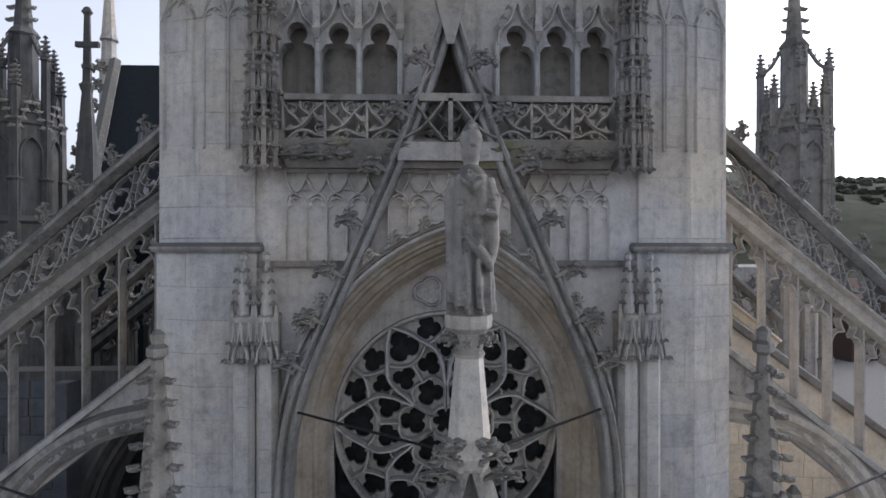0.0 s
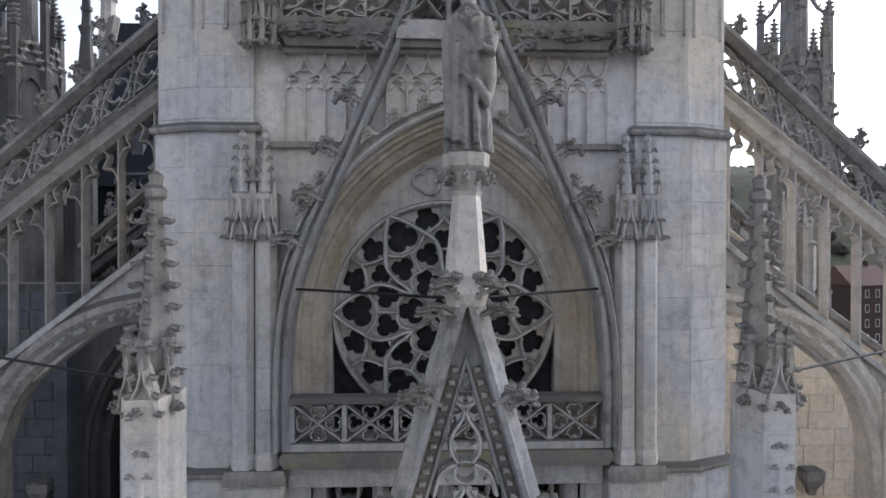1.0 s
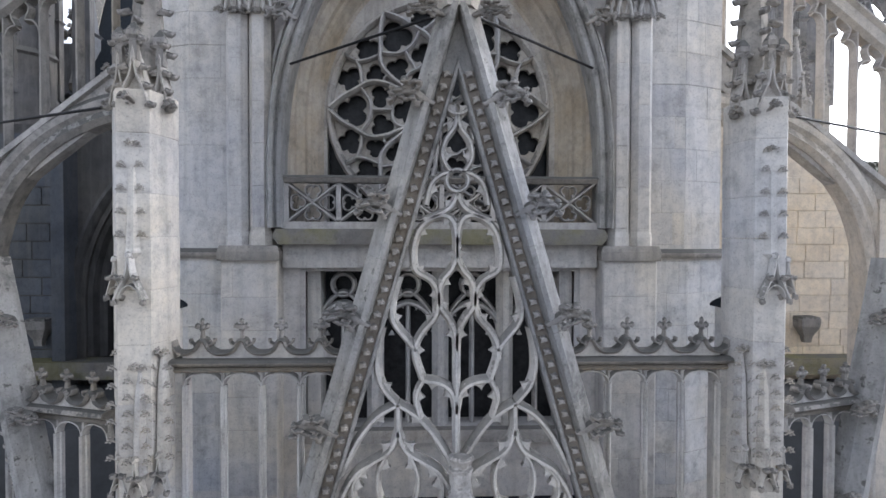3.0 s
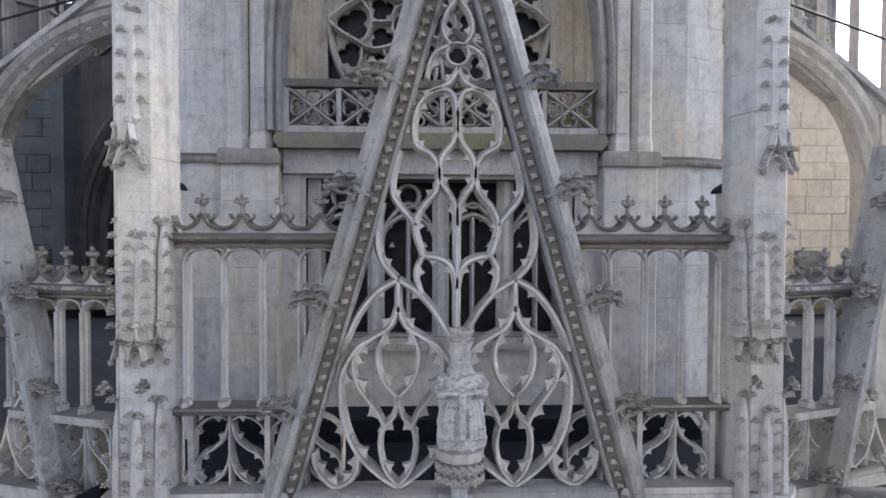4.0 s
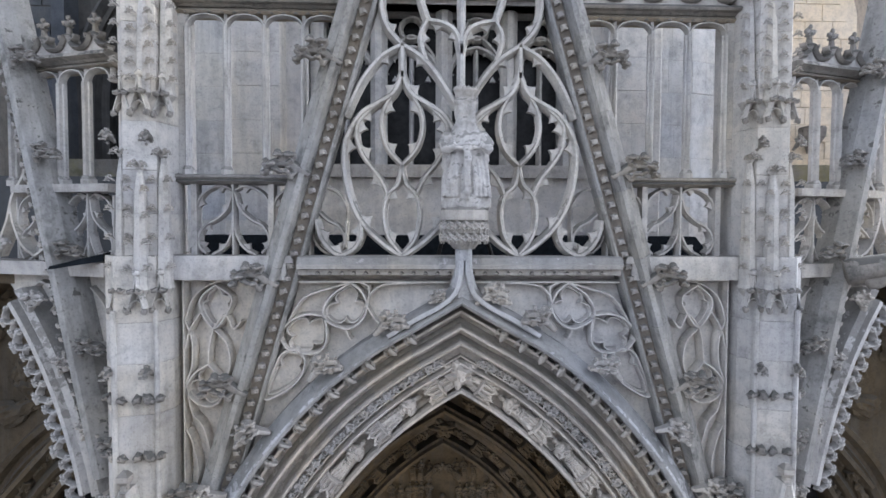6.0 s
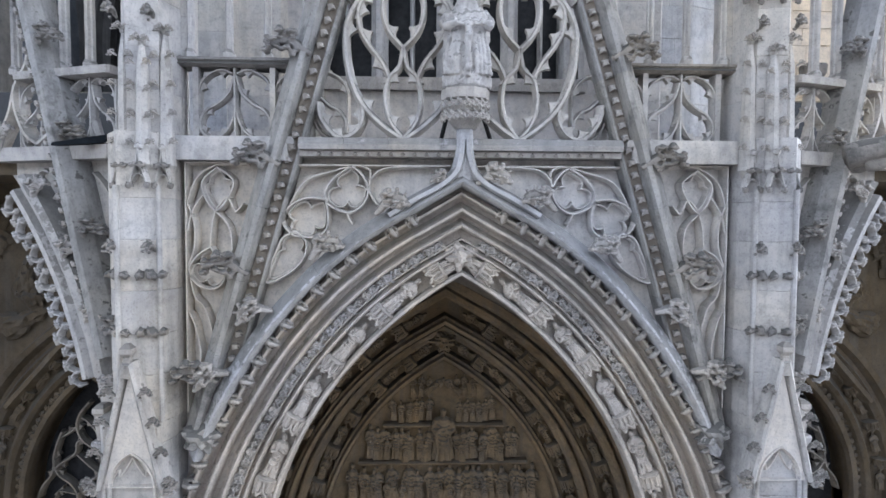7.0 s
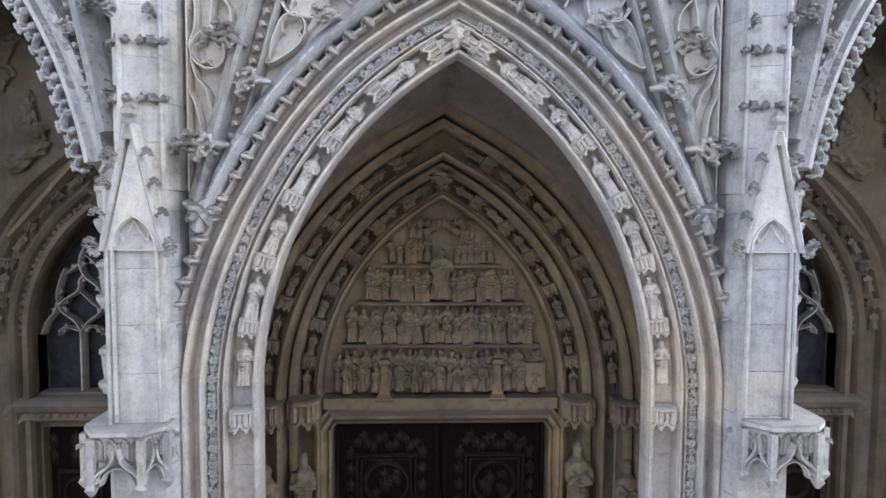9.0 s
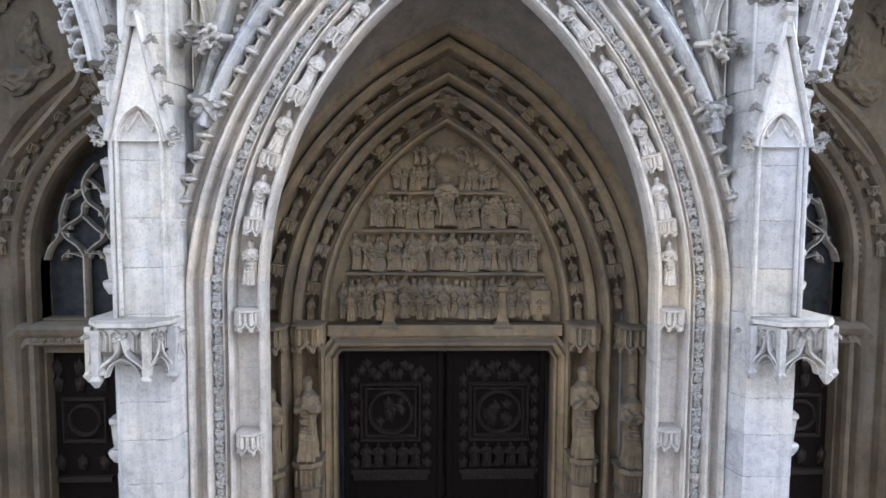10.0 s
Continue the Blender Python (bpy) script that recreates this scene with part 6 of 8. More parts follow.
carve_pier(-1), carve_pier(1)
for s in (-1, 1):
    for z, x in ((8.2, 4.66), (7.2, 4.66), (6.05, 4.66), (3.75, 4.66)):
        ob = thing("edge_niche", "small weathered niche figure with a bracket on a pier edge", "carving", "pier edge niches")
        g = Geo()
        g.prism([(s * (x - .1), .3), (s * (x - .1), .02), (s * (x + .09), .05), (s * (x + .09), .3)][::-int(s)], [(z - .16, .5), (z - .06, .9), (z, 1.0), (z + .03, .9)])
        g.part("bracket", S_PALE, ob)
        g = Geo()
        g.prism([(s * (x - .09), .3), (s * (x - .09), .03), (s * (x + .07), .05), (s * (x + .07), .3)][::-int(s)], [(z + .02, .55), (z + .2, .7), (z + .36, .8), (z + .4, 1.0), (z + .46, .95), (z + .5, .5)])
        g.part("worn_figure", S_CARVE, ob)


def pier_canopy(s):
    ob = thing("pier_canopy", "projecting carved stone canopy with pierced windows and hanging gables", "canopy", "pier canopies")
    x0, x1 = (-4.68, -3.66) if s < 0 else (3.74, 4.82)
    xm = (x0 + x1) / 2
    corners = [(x0, .3), (x0, -.42), (xm - .3, -.66), (xm + .3, -.66), (x1, -.42), (x1, .3)]
    g = Geo()
    g.prism(corners, [(5.22, .80), (5.3, .93), (5.56, .93), (5.59, 1.0), (5.64, 1.0), (5.67, .97)], centre=(xm, 0))
    g.part("body", S_PALE, ob)
    for (ax, ay), (bx, by) in zip(corners, corners[1:]):
        d = Vector((bx - ax, by - ay, 0))
        m = Matrix.Translation((ax, ay, 0)) @ Matrix.Rotation(math.atan2(d.y, d.x), 4, "Z")
        L = d.length
        n = 2 if L > .65 else 1
        for k in range(n):
            c, e = L * (k + .5) / n, L / n / 2
            g = Geo()
            g.sweep(curve([(c - e, 5.0), (c - e * .8, 5.12), (c - e * .25, 5.26), (c, 5.46), (c + e * .25, 5.26), (c + e * .8, 5.12), (c + e, 5.0)], 4), rib(.07, .12), -.03, m=m)
            g.sweep(curve([(c - e * .7, 4.98), (c - e * .5, 5.12), (c, 5.2), (c + e * .5, 5.12), (c + e * .7, 4.98)], 4), rib(.04, .1), .0, m=m)
            g.part("gablet", S_PALE, ob)
            for q in range(4):
                g = Geo()
                xx = c - e * .8 + e * 1.6 * q / 3
                g.sweep(arc_arch(e * .2, 5.46, e * .3, xx, foot=5.3), rib(.025, .06), .0, m=m)
                g.part("pierced_light", S_CARVE, ob)
            place("crocket", CROCK_S, ob, m @ Matrix.Translation((c, -.02, 5.45)) @ Matrix.Rotation(-math.pi / 2, 4, "Z") @ Matrix.Diagonal((.45, .45, .45, 1)))
        g = Geo()
        g.prism([(ax - .05, ay - .05), (ax + .05, ay - .05), (ax + .05, ay + .05), (ax - .05, ay + .05)], [(4.86, .4), (4.95, 1.2), (5.0, .8), (5.56, .8)])
        g.part("pendant", S_PALE, ob)
    return ob


pier_canopy(-1), pier_canopy(1)

# ================= the carved portal =================
tymp = thing("tympanum", "carved ochre tympanum with tiers of small crowded figures", "relief")
g = Geo()
g.sweep([(CX - 2.03, 0), (CX - 2.03, 4.28), (CX - 1.93, 4.42), (CX + 1.93, 4.42), (CX + 2.03, 4.28), (CX + 2.03, 0)], [(0, .5), (0, .12), (.04, .06), (.08, .12), (.12, .02), (.18, 0), (.24, .08), (.3, .08), (.3, .5)], 2.82, lid=False)
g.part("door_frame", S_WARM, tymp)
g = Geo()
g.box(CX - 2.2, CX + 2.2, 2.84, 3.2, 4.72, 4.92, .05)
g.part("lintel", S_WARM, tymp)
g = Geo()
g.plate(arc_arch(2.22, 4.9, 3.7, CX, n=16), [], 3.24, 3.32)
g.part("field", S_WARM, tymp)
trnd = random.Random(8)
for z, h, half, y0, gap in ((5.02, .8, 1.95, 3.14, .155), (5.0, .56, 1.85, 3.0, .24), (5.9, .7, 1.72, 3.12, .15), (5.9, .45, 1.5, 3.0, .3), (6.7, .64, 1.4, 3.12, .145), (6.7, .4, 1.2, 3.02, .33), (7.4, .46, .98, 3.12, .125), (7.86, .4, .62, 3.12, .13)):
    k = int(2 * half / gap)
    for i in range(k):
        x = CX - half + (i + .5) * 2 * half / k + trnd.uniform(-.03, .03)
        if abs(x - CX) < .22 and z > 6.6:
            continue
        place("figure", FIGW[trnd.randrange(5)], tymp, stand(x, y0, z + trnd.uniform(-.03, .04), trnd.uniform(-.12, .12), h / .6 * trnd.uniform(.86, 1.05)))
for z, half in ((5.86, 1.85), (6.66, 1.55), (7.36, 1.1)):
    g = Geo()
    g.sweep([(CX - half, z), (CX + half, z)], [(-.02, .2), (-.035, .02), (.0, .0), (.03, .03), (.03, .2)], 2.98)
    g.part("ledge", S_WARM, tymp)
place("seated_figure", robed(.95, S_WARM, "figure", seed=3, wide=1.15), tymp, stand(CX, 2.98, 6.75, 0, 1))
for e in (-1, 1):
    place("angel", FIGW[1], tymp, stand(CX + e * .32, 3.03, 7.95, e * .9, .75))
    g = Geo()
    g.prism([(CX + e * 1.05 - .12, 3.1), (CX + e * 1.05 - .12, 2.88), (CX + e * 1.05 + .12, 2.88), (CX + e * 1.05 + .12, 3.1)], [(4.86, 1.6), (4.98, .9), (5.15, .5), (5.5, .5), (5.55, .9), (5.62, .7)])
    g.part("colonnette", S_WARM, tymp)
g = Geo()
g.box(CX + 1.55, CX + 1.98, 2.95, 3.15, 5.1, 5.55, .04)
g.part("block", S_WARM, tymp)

orders = thing("archivolt_figures", "rows of canopied niche figures in the portal archivolts", "carving")
ORD_UP = arc_arch(2.2, 4.9, 3.68, CX, n=20)
for n0, y0, st0 in ((.3, 3.0, .05), (.92, 2.56, .3)):
    for s in (-1, 1):
        half = ORD_UP[:21] if s < 0 else ORD_UP[:19:-1]
        for k, (x, z, a) in enumerate(along(half, .66, st0, n0 if s < 0 else -n0)):
            place("figure", FIGW[(k + (s > 0)) % 5], orders, stand(x, y0 + .02, z, a - math.pi / 2, .8))
        for k, (x, z, a) in enumerate(along(half, .66, st0 + .43, n0 if s < 0 else -n0)):
            place("canopy", CAN_W, orders, stand(x, y0 - .04, z, a - math.pi / 2, .85))
place("keystone_boss", boss("boss", S_WARM, .2, .16, .12, 5, 3, 3), orders, Matrix.Translation((CX, 2.75, 8.98)))

# jamb statues, with canopy and pedestal
for x, z0, h, sd in ((-2.55, 2.62, 1.5, 5), (-3.16, 2.5, 1.45, 6), (2.36, 2.64, 1.65, 8), (3.2, 2.5, 1.5, 9)):
    y = 2.42 if abs(x) < 3 else 2.28
    st = new("statue", robed(h, S_WARM, "statue", seed=sd, wide=.66))
    st.location = (x, y, z0)
    tagged(st, "ochre stone statue standing in the portal jamb", "statue", "jamb statues")
    ped_ = thing("jamb_pedestal", "pierced octagonal stone pedestal in the portal jamb", "pedestal", "jamb pedestals")
    g = Geo()
    g.prism([(x - .26, y + .3), (x - .26, y - .12), (x - .1, y - .26), (x + .1, y - .26), (x + .26, y - .12), (x + .26, y + .3)], [(0, .8), (z0 - .5, .8), (z0 - .45, .98), (z0 - .4, .85), (z0 - .12, .85), (z0 - .08, 1.02), (z0, 1.0)])
    g.part("body", S_WARM, ped_)
    for q in range(5):
        g = Geo()
        g.box(x - .17 + q * .085 - .014, x - .17 + q * .085 + .014, y - .26, y - .18, z0 - .4, z0 - .12)
        g.part("bar", S_WARM, ped_)
    place("canopy", CAN_W, thing("jamb_canopy", "pierced carved canopy over a jamb statue", "canopy", "jamb canopies"), stand(x, y + .12, 4.42, 0, 1.75))

door = thing("door_1", "dark carved oak double door with round medallions", "door", kind="structure", at=(0, .16, 0))
for s in (-1, 1):
    xm = CX + s * .97
    g = Geo()
    g.box(xm - .95, xm + .95, 2.98, 3.08, 0.02, 4.4)
    leafd = g.part("leaf", M_OAK, door)
    g = Geo()
    xc = CX + s * 1.03
    for w, d in ((.55, .0), (.47, .03)):
        g.sweep([(xc - w, 3.2 - w * .98), (xc + w, 3.2 - w * .98), (xc + w, 3.2 + w * .98), (xc - w, 3.2 + w * .98)], rib(.07, .1), 2.9 + d, closed=True)
    g.part("square_frame", M_RELIEF, leafd)
    g = Geo()
    g.sweep(ring(xc, 3.2, .4, 24), rib(.09, .1), 2.9, closed=True)
    g.part("medallion_rim", M_RELIEF, leafd)
    drnd = random.Random(3 + s)
    medal = boss("medallion_relief", M_RELIEF, .11, .07, .11, 5, 5)
    for k in range(7):
        place("relief", medal, leafd, Matrix.Translation((xc + drnd.uniform(-.22, .22), 2.97, 3.2 + drnd.uniform(-.2, .22))) @ Matrix.Diagonal((drnd.uniform(.6, 1), 1, drnd.uniform(.8, 1.4), 1)))
    for k in range(5):
        place("figure", robed(.46, M_RELIEF, "figure", seed=k, wide=1.2) if k == 0 and s < 0 else bpy.data.meshes["figure_oak"] if "figure_oak" in bpy.data.meshes else robed(.46, M_RELIEF, "figure_oak", seed=2, wide=1.2), leafd, stand(xc - .46 + k * .23, 2.92, 2.16, 0, 1))
    for k in range(12):
        place("relief", medal, leafd, Matrix.Translation((xc + (-.68 if k % 2 else .68), 2.96, 2.2 + .32 * (k // 2))) @ Matrix.Diagonal((.8, .8, 1.2, 1)))
        place("relief", medal, leafd, Matrix.Translation((xc - .55 + .1 * k, 2.97, 4.0 + .12 * math.sin(k * 1.7))) @ Matrix.Diagonal((.8, .8, 1.0, 1)))
    g = Geo()
    g.box(xc - .75, xc + .75, 2.84, 3.0, 2.04, 2.12, .03)
    g.box(xc - .7, xc + .7, 2.9, 3.0, 1.9, 2.02, .02)
    g.part("shelf", M_RELIEF, leafd)
    g = Geo()
    for q in (-.88, .88):
        g.box(xm + q - .06, xm + q + .06, 2.93, 3.0, .1, 4.38, .02)
    g.part("stile", M_OAK, leafd)

# ================= flying buttresses =================
def flyer(s, y0, label, mat=S_WALL):
    ob = thing("flying_buttress", label, "flying buttress", "flying buttresses")
    A = CX * .5
    m = Matrix.Translation((A, y0, 0)) @ (Matrix.Diagonal((-1, 1, 1, 1)) if s > 0 else Matrix.Identity(4))
    up = lambda x: 24.42 + .894 * (x + 5.6)
    rt = lambda x: 23.3 + .79 * (x + 5.6)
    lt = lambda x: 20.4 + .783 * (x + 5.6)
    g = Geo()
    g.sweep([(-10, up(-10)), (-4.9, up(-4.9))], [(-.16, .36), (-.16, .04), (-.06, -.1), (.0, -.1), (.1, .04), (.1, .36)], 0, m=m)
    g.part("coping", S_CRUST, ob, "blackened coping")
    g = Geo()
    g.sweep([(-10, rt(-10)), (-4.9, rt(-4.9))], [(-.36, .34), (-.36, .1), (-.28, .0), (-.1, .0), (-.04, -.08), (.02, -.04), (.06, .34)], 0, m=m)
    g.part("rail", mat, ob)
    # pierced band
    for k in range(8):
        x = -9.7 + k * .6
        g = Geo()
        zc = (up(x) - .16 + rt(x) + .05) / 2
        h = (up(x) - rt(x) - .2)
        h_ = Geo()
        foils(h_, x, zc, .25, 4, .9, .1, .06, .14)
        foils(h_, x + .3, zc + .27 + .18, .12, 3, .5, .1, .045, .14)
        foils(h_, x + .3, zc + .27 - .2, .12, 3, 2.5, .1, .045, .14)
        g.add(h_.v, h_.f, m)
        for e in (-1, 1):
            g.sweep(curve([(x - .3 * e, zc - .27 * e - e * h * .42), (x - .24 * e, zc - .2 * e), (x - .0, zc + e * .33), (x + .3 * e, zc + e * (.27 + h * .3))], 4), rib(.05, .15), .09, m=m)
        g.part("quatrefoil", S_CARVE, ob)
        place("crocket", CROCK_L, ob, m @ Matrix.Translation((x + .05, .12, up(x) + .12)) @ Matrix.Rotation(-2.2, 4, "Y") @ Matrix.Diagonal((.78, .78, .78, 1)))
    # mullions with trefoil heads
    for k in range(6):
        x = -5.42 - .655 * k
        g = Geo()
        g.sweep([(x, lt(x) - .15), (x, rt(x) - .3)], rib(.09, .2), .08, m=m)
        zt = rt(x) - .42
        za = rt(x - .655) - .42
        zm = (zt + za) / 2
        for p in ([(x, zt - .95), (x - .03, zt - .72), (x - .13, zt - .58), (x - .28, zt - .57)], [(x - .28, zt - .57), (x - .2, zm - .1), (x - .28, zm + .02), (x - .42, zm - .02)],
                  [(x - .655, za - .55), (x - .63, za - .34), (x - .56, za - .2), (x - .44, za - .16)], [(x - .44, za - .16), (x - .52, za + .02), (x - .46, za + .12), (x - .36, zm + .03)]):
            g.sweep(curve(p, 4), rib(.075, .16), .09, m=m)
        g.part("mullion", mat, ob)
    # lower arch
    g = Geo()
    intr = curve([(-5.0, 19.25), (-5.6, 19.15), (-6.3, 18.98), (-7.1, 18.55), (-7.75, 17.88), (-8.12, 17.1), (-8.32, 16.0), (-8.4, 14.0), (-8.4, 10.0)], 5)
    g.sweep(intr, [(0, .5), (0, .1), (-.1, .0), (-.22, .06), (-.3, .0), (-.42, .0), (-.52, .1), (-.52, .5)], -.05, m=m)
    g.part("arch", mat, ob)
    g = Geo()
    g.sweep([(-10, lt(-10)), (-4.9, lt(-4.9))], [(-.62, .4), (-.62, .08), (-.12, .04), (-.1, -.06), (.0, -.06), (.05, .05), (.05, .4)], .02, m=m)
    g.part("arch_coping", S_CARVE, ob)
    g = Geo()
    g.box(-10.6, -8.4, -.1, .7, 0, lt(-9.3) + .2, m=m)
    g.part("abutment", mat, ob)
    return ob


# Left flyers take darkened stone, right ones brightened: side light as colour.
for k, (dy, lab) in enumerate(((3.65, "pierced stone flying buttress with crocketed coping and slim mullions"), (9.4, "second flying buttress, light and shade put into its stone colour"), (15.2, "distant flying buttress, its stone coloured for light and shade"))):
    flyer(-1, dy, lab, S_DUSK if k == 0 else S_SHADE)
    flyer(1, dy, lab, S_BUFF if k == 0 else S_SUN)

# ================= aisle fronts behind the flyers =================
def aisle(s):
    # North front in shade-dark stones, south in sunlit yellow: light set by colour.
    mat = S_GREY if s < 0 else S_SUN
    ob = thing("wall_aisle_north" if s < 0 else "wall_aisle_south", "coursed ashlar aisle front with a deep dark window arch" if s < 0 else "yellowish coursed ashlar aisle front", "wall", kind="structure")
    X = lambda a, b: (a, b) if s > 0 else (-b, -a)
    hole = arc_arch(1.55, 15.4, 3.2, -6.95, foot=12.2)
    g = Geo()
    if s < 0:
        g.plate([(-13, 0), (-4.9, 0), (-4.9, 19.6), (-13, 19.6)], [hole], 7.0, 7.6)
        mat = S_SHADE
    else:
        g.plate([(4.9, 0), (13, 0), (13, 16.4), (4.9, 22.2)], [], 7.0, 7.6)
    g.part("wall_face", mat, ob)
    if s < 0:
        g = Geo()
        g.sweep(hole, [(.35, .0), (.35, -.06), (.25, -.12), (.15, -.04), (.05, .1), (-.1, .15), (-.16, .35), (-.3, .45), (-.3, .9), (.0, .9)], 6.98)
        g.part("arch_moulding", S_SHADE, ob)
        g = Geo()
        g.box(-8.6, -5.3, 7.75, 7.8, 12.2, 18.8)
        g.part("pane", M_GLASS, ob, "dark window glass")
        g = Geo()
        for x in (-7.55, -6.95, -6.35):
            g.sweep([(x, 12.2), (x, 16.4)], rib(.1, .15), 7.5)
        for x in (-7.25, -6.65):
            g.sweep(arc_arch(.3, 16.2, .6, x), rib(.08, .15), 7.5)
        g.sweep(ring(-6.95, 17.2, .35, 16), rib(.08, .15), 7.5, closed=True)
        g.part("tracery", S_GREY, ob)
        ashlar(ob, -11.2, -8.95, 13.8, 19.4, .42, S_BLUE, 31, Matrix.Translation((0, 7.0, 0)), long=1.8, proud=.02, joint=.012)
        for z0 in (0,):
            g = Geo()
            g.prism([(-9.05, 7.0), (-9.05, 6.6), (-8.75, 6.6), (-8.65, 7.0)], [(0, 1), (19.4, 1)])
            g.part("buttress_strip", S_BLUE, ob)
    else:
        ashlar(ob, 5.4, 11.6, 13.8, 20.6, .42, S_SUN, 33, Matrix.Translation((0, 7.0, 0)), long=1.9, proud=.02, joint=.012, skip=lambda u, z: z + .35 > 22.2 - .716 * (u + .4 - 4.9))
        g = Geo()
        g.sweep([(4.9, 22.2), (13, 16.4)], [(-.06, .7), (-.06, .1), (.0, -.1), (.14, -.12), (.2, .0), (.2, .7)], 6.98)
        g.part("coping", S_CRUST, ob, "blackened sloping coping")
    x = -9.45 if s < 0 else 9.15
    g = Geo()
    g.prism([(x - .24, 7.0), (x - .24, 6.6), (x + .24, 6.6), (x + .24, 7.0)], [(14.35, .35), (14.5, .45), (14.75, .95), (14.95, 1.0), (15.0, .9)])
    g.part("corbel", S_CRUST, ob, "blackened corbel stone")
    a, b = X(4.9, 13)
    g = Geo()
    g.prism([(a, 7.1), (a, 6.4), (b, 6.4), (b, 7.1)], [(13.62, .98), (13.75, 1.0), (13.9, 1.0), (14.02, .97)])
    g.part("ledge", S_MOSS, ob, "mossy ledge")
    g = Geo()
    g.box(a, b, 3.6, 6.9, 11.0, 13.4)
    g.part("porch_roof", M_LEAD, ob, "lead-covered porch roof")
    return ob


aisle(-1), aisle(1)

# roof terrace behind the gallery
terrace = thing("porch_terrace", "lead-covered terrace behind the porch gallery", "roof", kind="structure")
g = Geo()
g.box(-4.3, 4.3, .5, 3.7, 11.85, 12.0)
g.part("deck", M_SLATE, terrace, "dark lead deck")
# Sloping strip that carries the dark band on above the deck.
g = Geo()
g.prism([(-4.2, 2.9), (-4.2, 2.1), (4.2, 2.1), (4.2, 2.9)], [(11.9, 1.0), (12.15, 1.0), (12.36, .96)])
g.part("slate_lean_to", M_SLATE, terrace, "dark sloping strip along the wall")

# ================= the side bays of the porch =================
BAY = Matrix.Translation((-4.45, .12, 0)) @ Matrix.Rotation(radians(-18), 4, "Z")


def fringe_mesh():
    """One lobe of a lacy cusped fringe."""
    g = Geo()
    g.sweep([(-.11, -.06), (-.1, .04), (-.06, .11), (0, .14), (.06, .11), (.1, .04), (.11, -.06)], rib(.05, .1), -.05)
    for x, z, r in ((0, .15, .05), (-.11, .0, .045), (.11, .0, .045), (-.05, .17, .03), (.05, .17, .03)):
        g.lump(Matrix.Translation((x, -.03, z)) @ Matrix.Diagonal((r, r, r, 1)), .3, int(x * 99))
    return fuse(g.mesh("cusp_leaf", S_PALE), .014, False)


FRINGE = fringe_mesh()


def side_bay(s):
    m = BAY if s < 0 else flip() @ BAY
    ob = thing("porch_side_bay", "canted porch side bay with cusped arch and openwork gable", "porch bay", "porch side bays")
    arch = arc_arch(2.25, 7.6, 4.8, -2.7, foot=0.0, n=16)
    g = Geo()
    wall_arch = [(x, min(z, 11.8)) for x, z in arc_arch(2.3, 7.6, 4.85, -2.7, foot=6.0, n=16)]
    g.plate([(-6, 6.0), *wall_arch, (.1, 6.0), (.1, 11.9), (-6, 11.9)], [], .22, .5, m=m)
    g.part("wall_face", S_PALE, ob)
    g = Geo()
    for half in ([p for p in arch if p[0] < -2.7 and p[1] < 11.6], [p for p in arch if p[0] > -2.7 and 8.7 < p[1] < 11.6]):
        g.sweep(half, [(0, .6), (0, .1), (.05, .0), (.12, .0), (.16, .08), (.26, .1), (.3, .0), (.4, -.12), (.46, -.06), (.48, .3), (.48, .6)], .0, m=m)
    g.part("archivolt", S_PALE, ob)
    right = [p for p in arch if p[0] > -2.7][::-1]
    for k, (x, z, a) in enumerate(along(right, .2, 5.6, .08)):
        if 8.9 < z < 11.4:
            place("cusp_leaf", FRINGE, ob, m @ stand(x, .1, z, a, (1.25, .9, 1.05, .9)[k % 4]))
    for k, (x, z, a) in enumerate(along(right, .85, 8.0, -.45)):
        place("large_crocket", CROCK_P, ob, m @ stand(x, -.05, z, a - math.pi / 2, .7))
    # rake of its gable
    g = Geo()
    a, b = (-.18, 9.3), (-2.05, 16.6)
    g.sweep([a, b], [(.18, .24), (.18, .1), (.1, .02), (.02, .02), (-.03, -.1), (-.1, -.2), (-.2, -.2), (-.28, .0), (-.28, .24)], 0, m=m)
    g.part("rake", S_RAKE, ob)
    for q in range(6):
        z = 9.75 + q * 1.22
        x = -.18 - (z - 9.3) * .262 + .3
        place("large_crocket", CROCK_L, ob, m @ Matrix.Translation((x, -.1, z)) @ Matrix.Diagonal((.85, .85, .58, 1)))
    for x, z, an in along([a, b], .18, .2, .1):
        place("billet", BILLET, ob, m @ Matrix.Translation((x, -.02, z)))
    # tracery inside the gable
    g = Geo()
    for p in (curve([(-1.35, 12.1), (-1.6, 12.3), (-1.75, 12.8), (-1.5, 13.2), (-1.45, 13.6)], 5), curve([(-1.35, 12.1), (-1.15, 12.25), (-1.12, 12.6), (-1.3, 12.9), (-1.5, 13.2)], 5), curve([(-2.1, 12.1), (-1.85, 12.5), (-1.75, 12.8)], 5)):
        g.sweep(p, W1, .1, m=m)
    g.part("tracery", S_PALE, ob)
    # gallery between pier and rake
    g = Geo()
    g.box(-2.6, 0, -.05, .35, 11.86, 12.04, .03, m=m).box(-1.6, 0, -.02, .3, 12.94, 13.04, .03, m=m)
    g.part("rail", S_CARVE, ob)
    g = Geo()
    g.sweep([(-1.9, 14.66), (-.02, 14.66)], [(.05, .3), (.07, -.02), (.05, -.08), (.0, -.1), (-.03, -.02), (-.06, .02), (-.08, .3)], .1, m=m)
    g.part("cornice", S_CRUST, ob, "blackened cornice")
    g = Geo()
    g.sweep([(-1.9, 14.555), (-.02, 14.555)], [(.035, .24), (.035, .0), (.0, -.035), (-.04, .24)], .13, m=m)
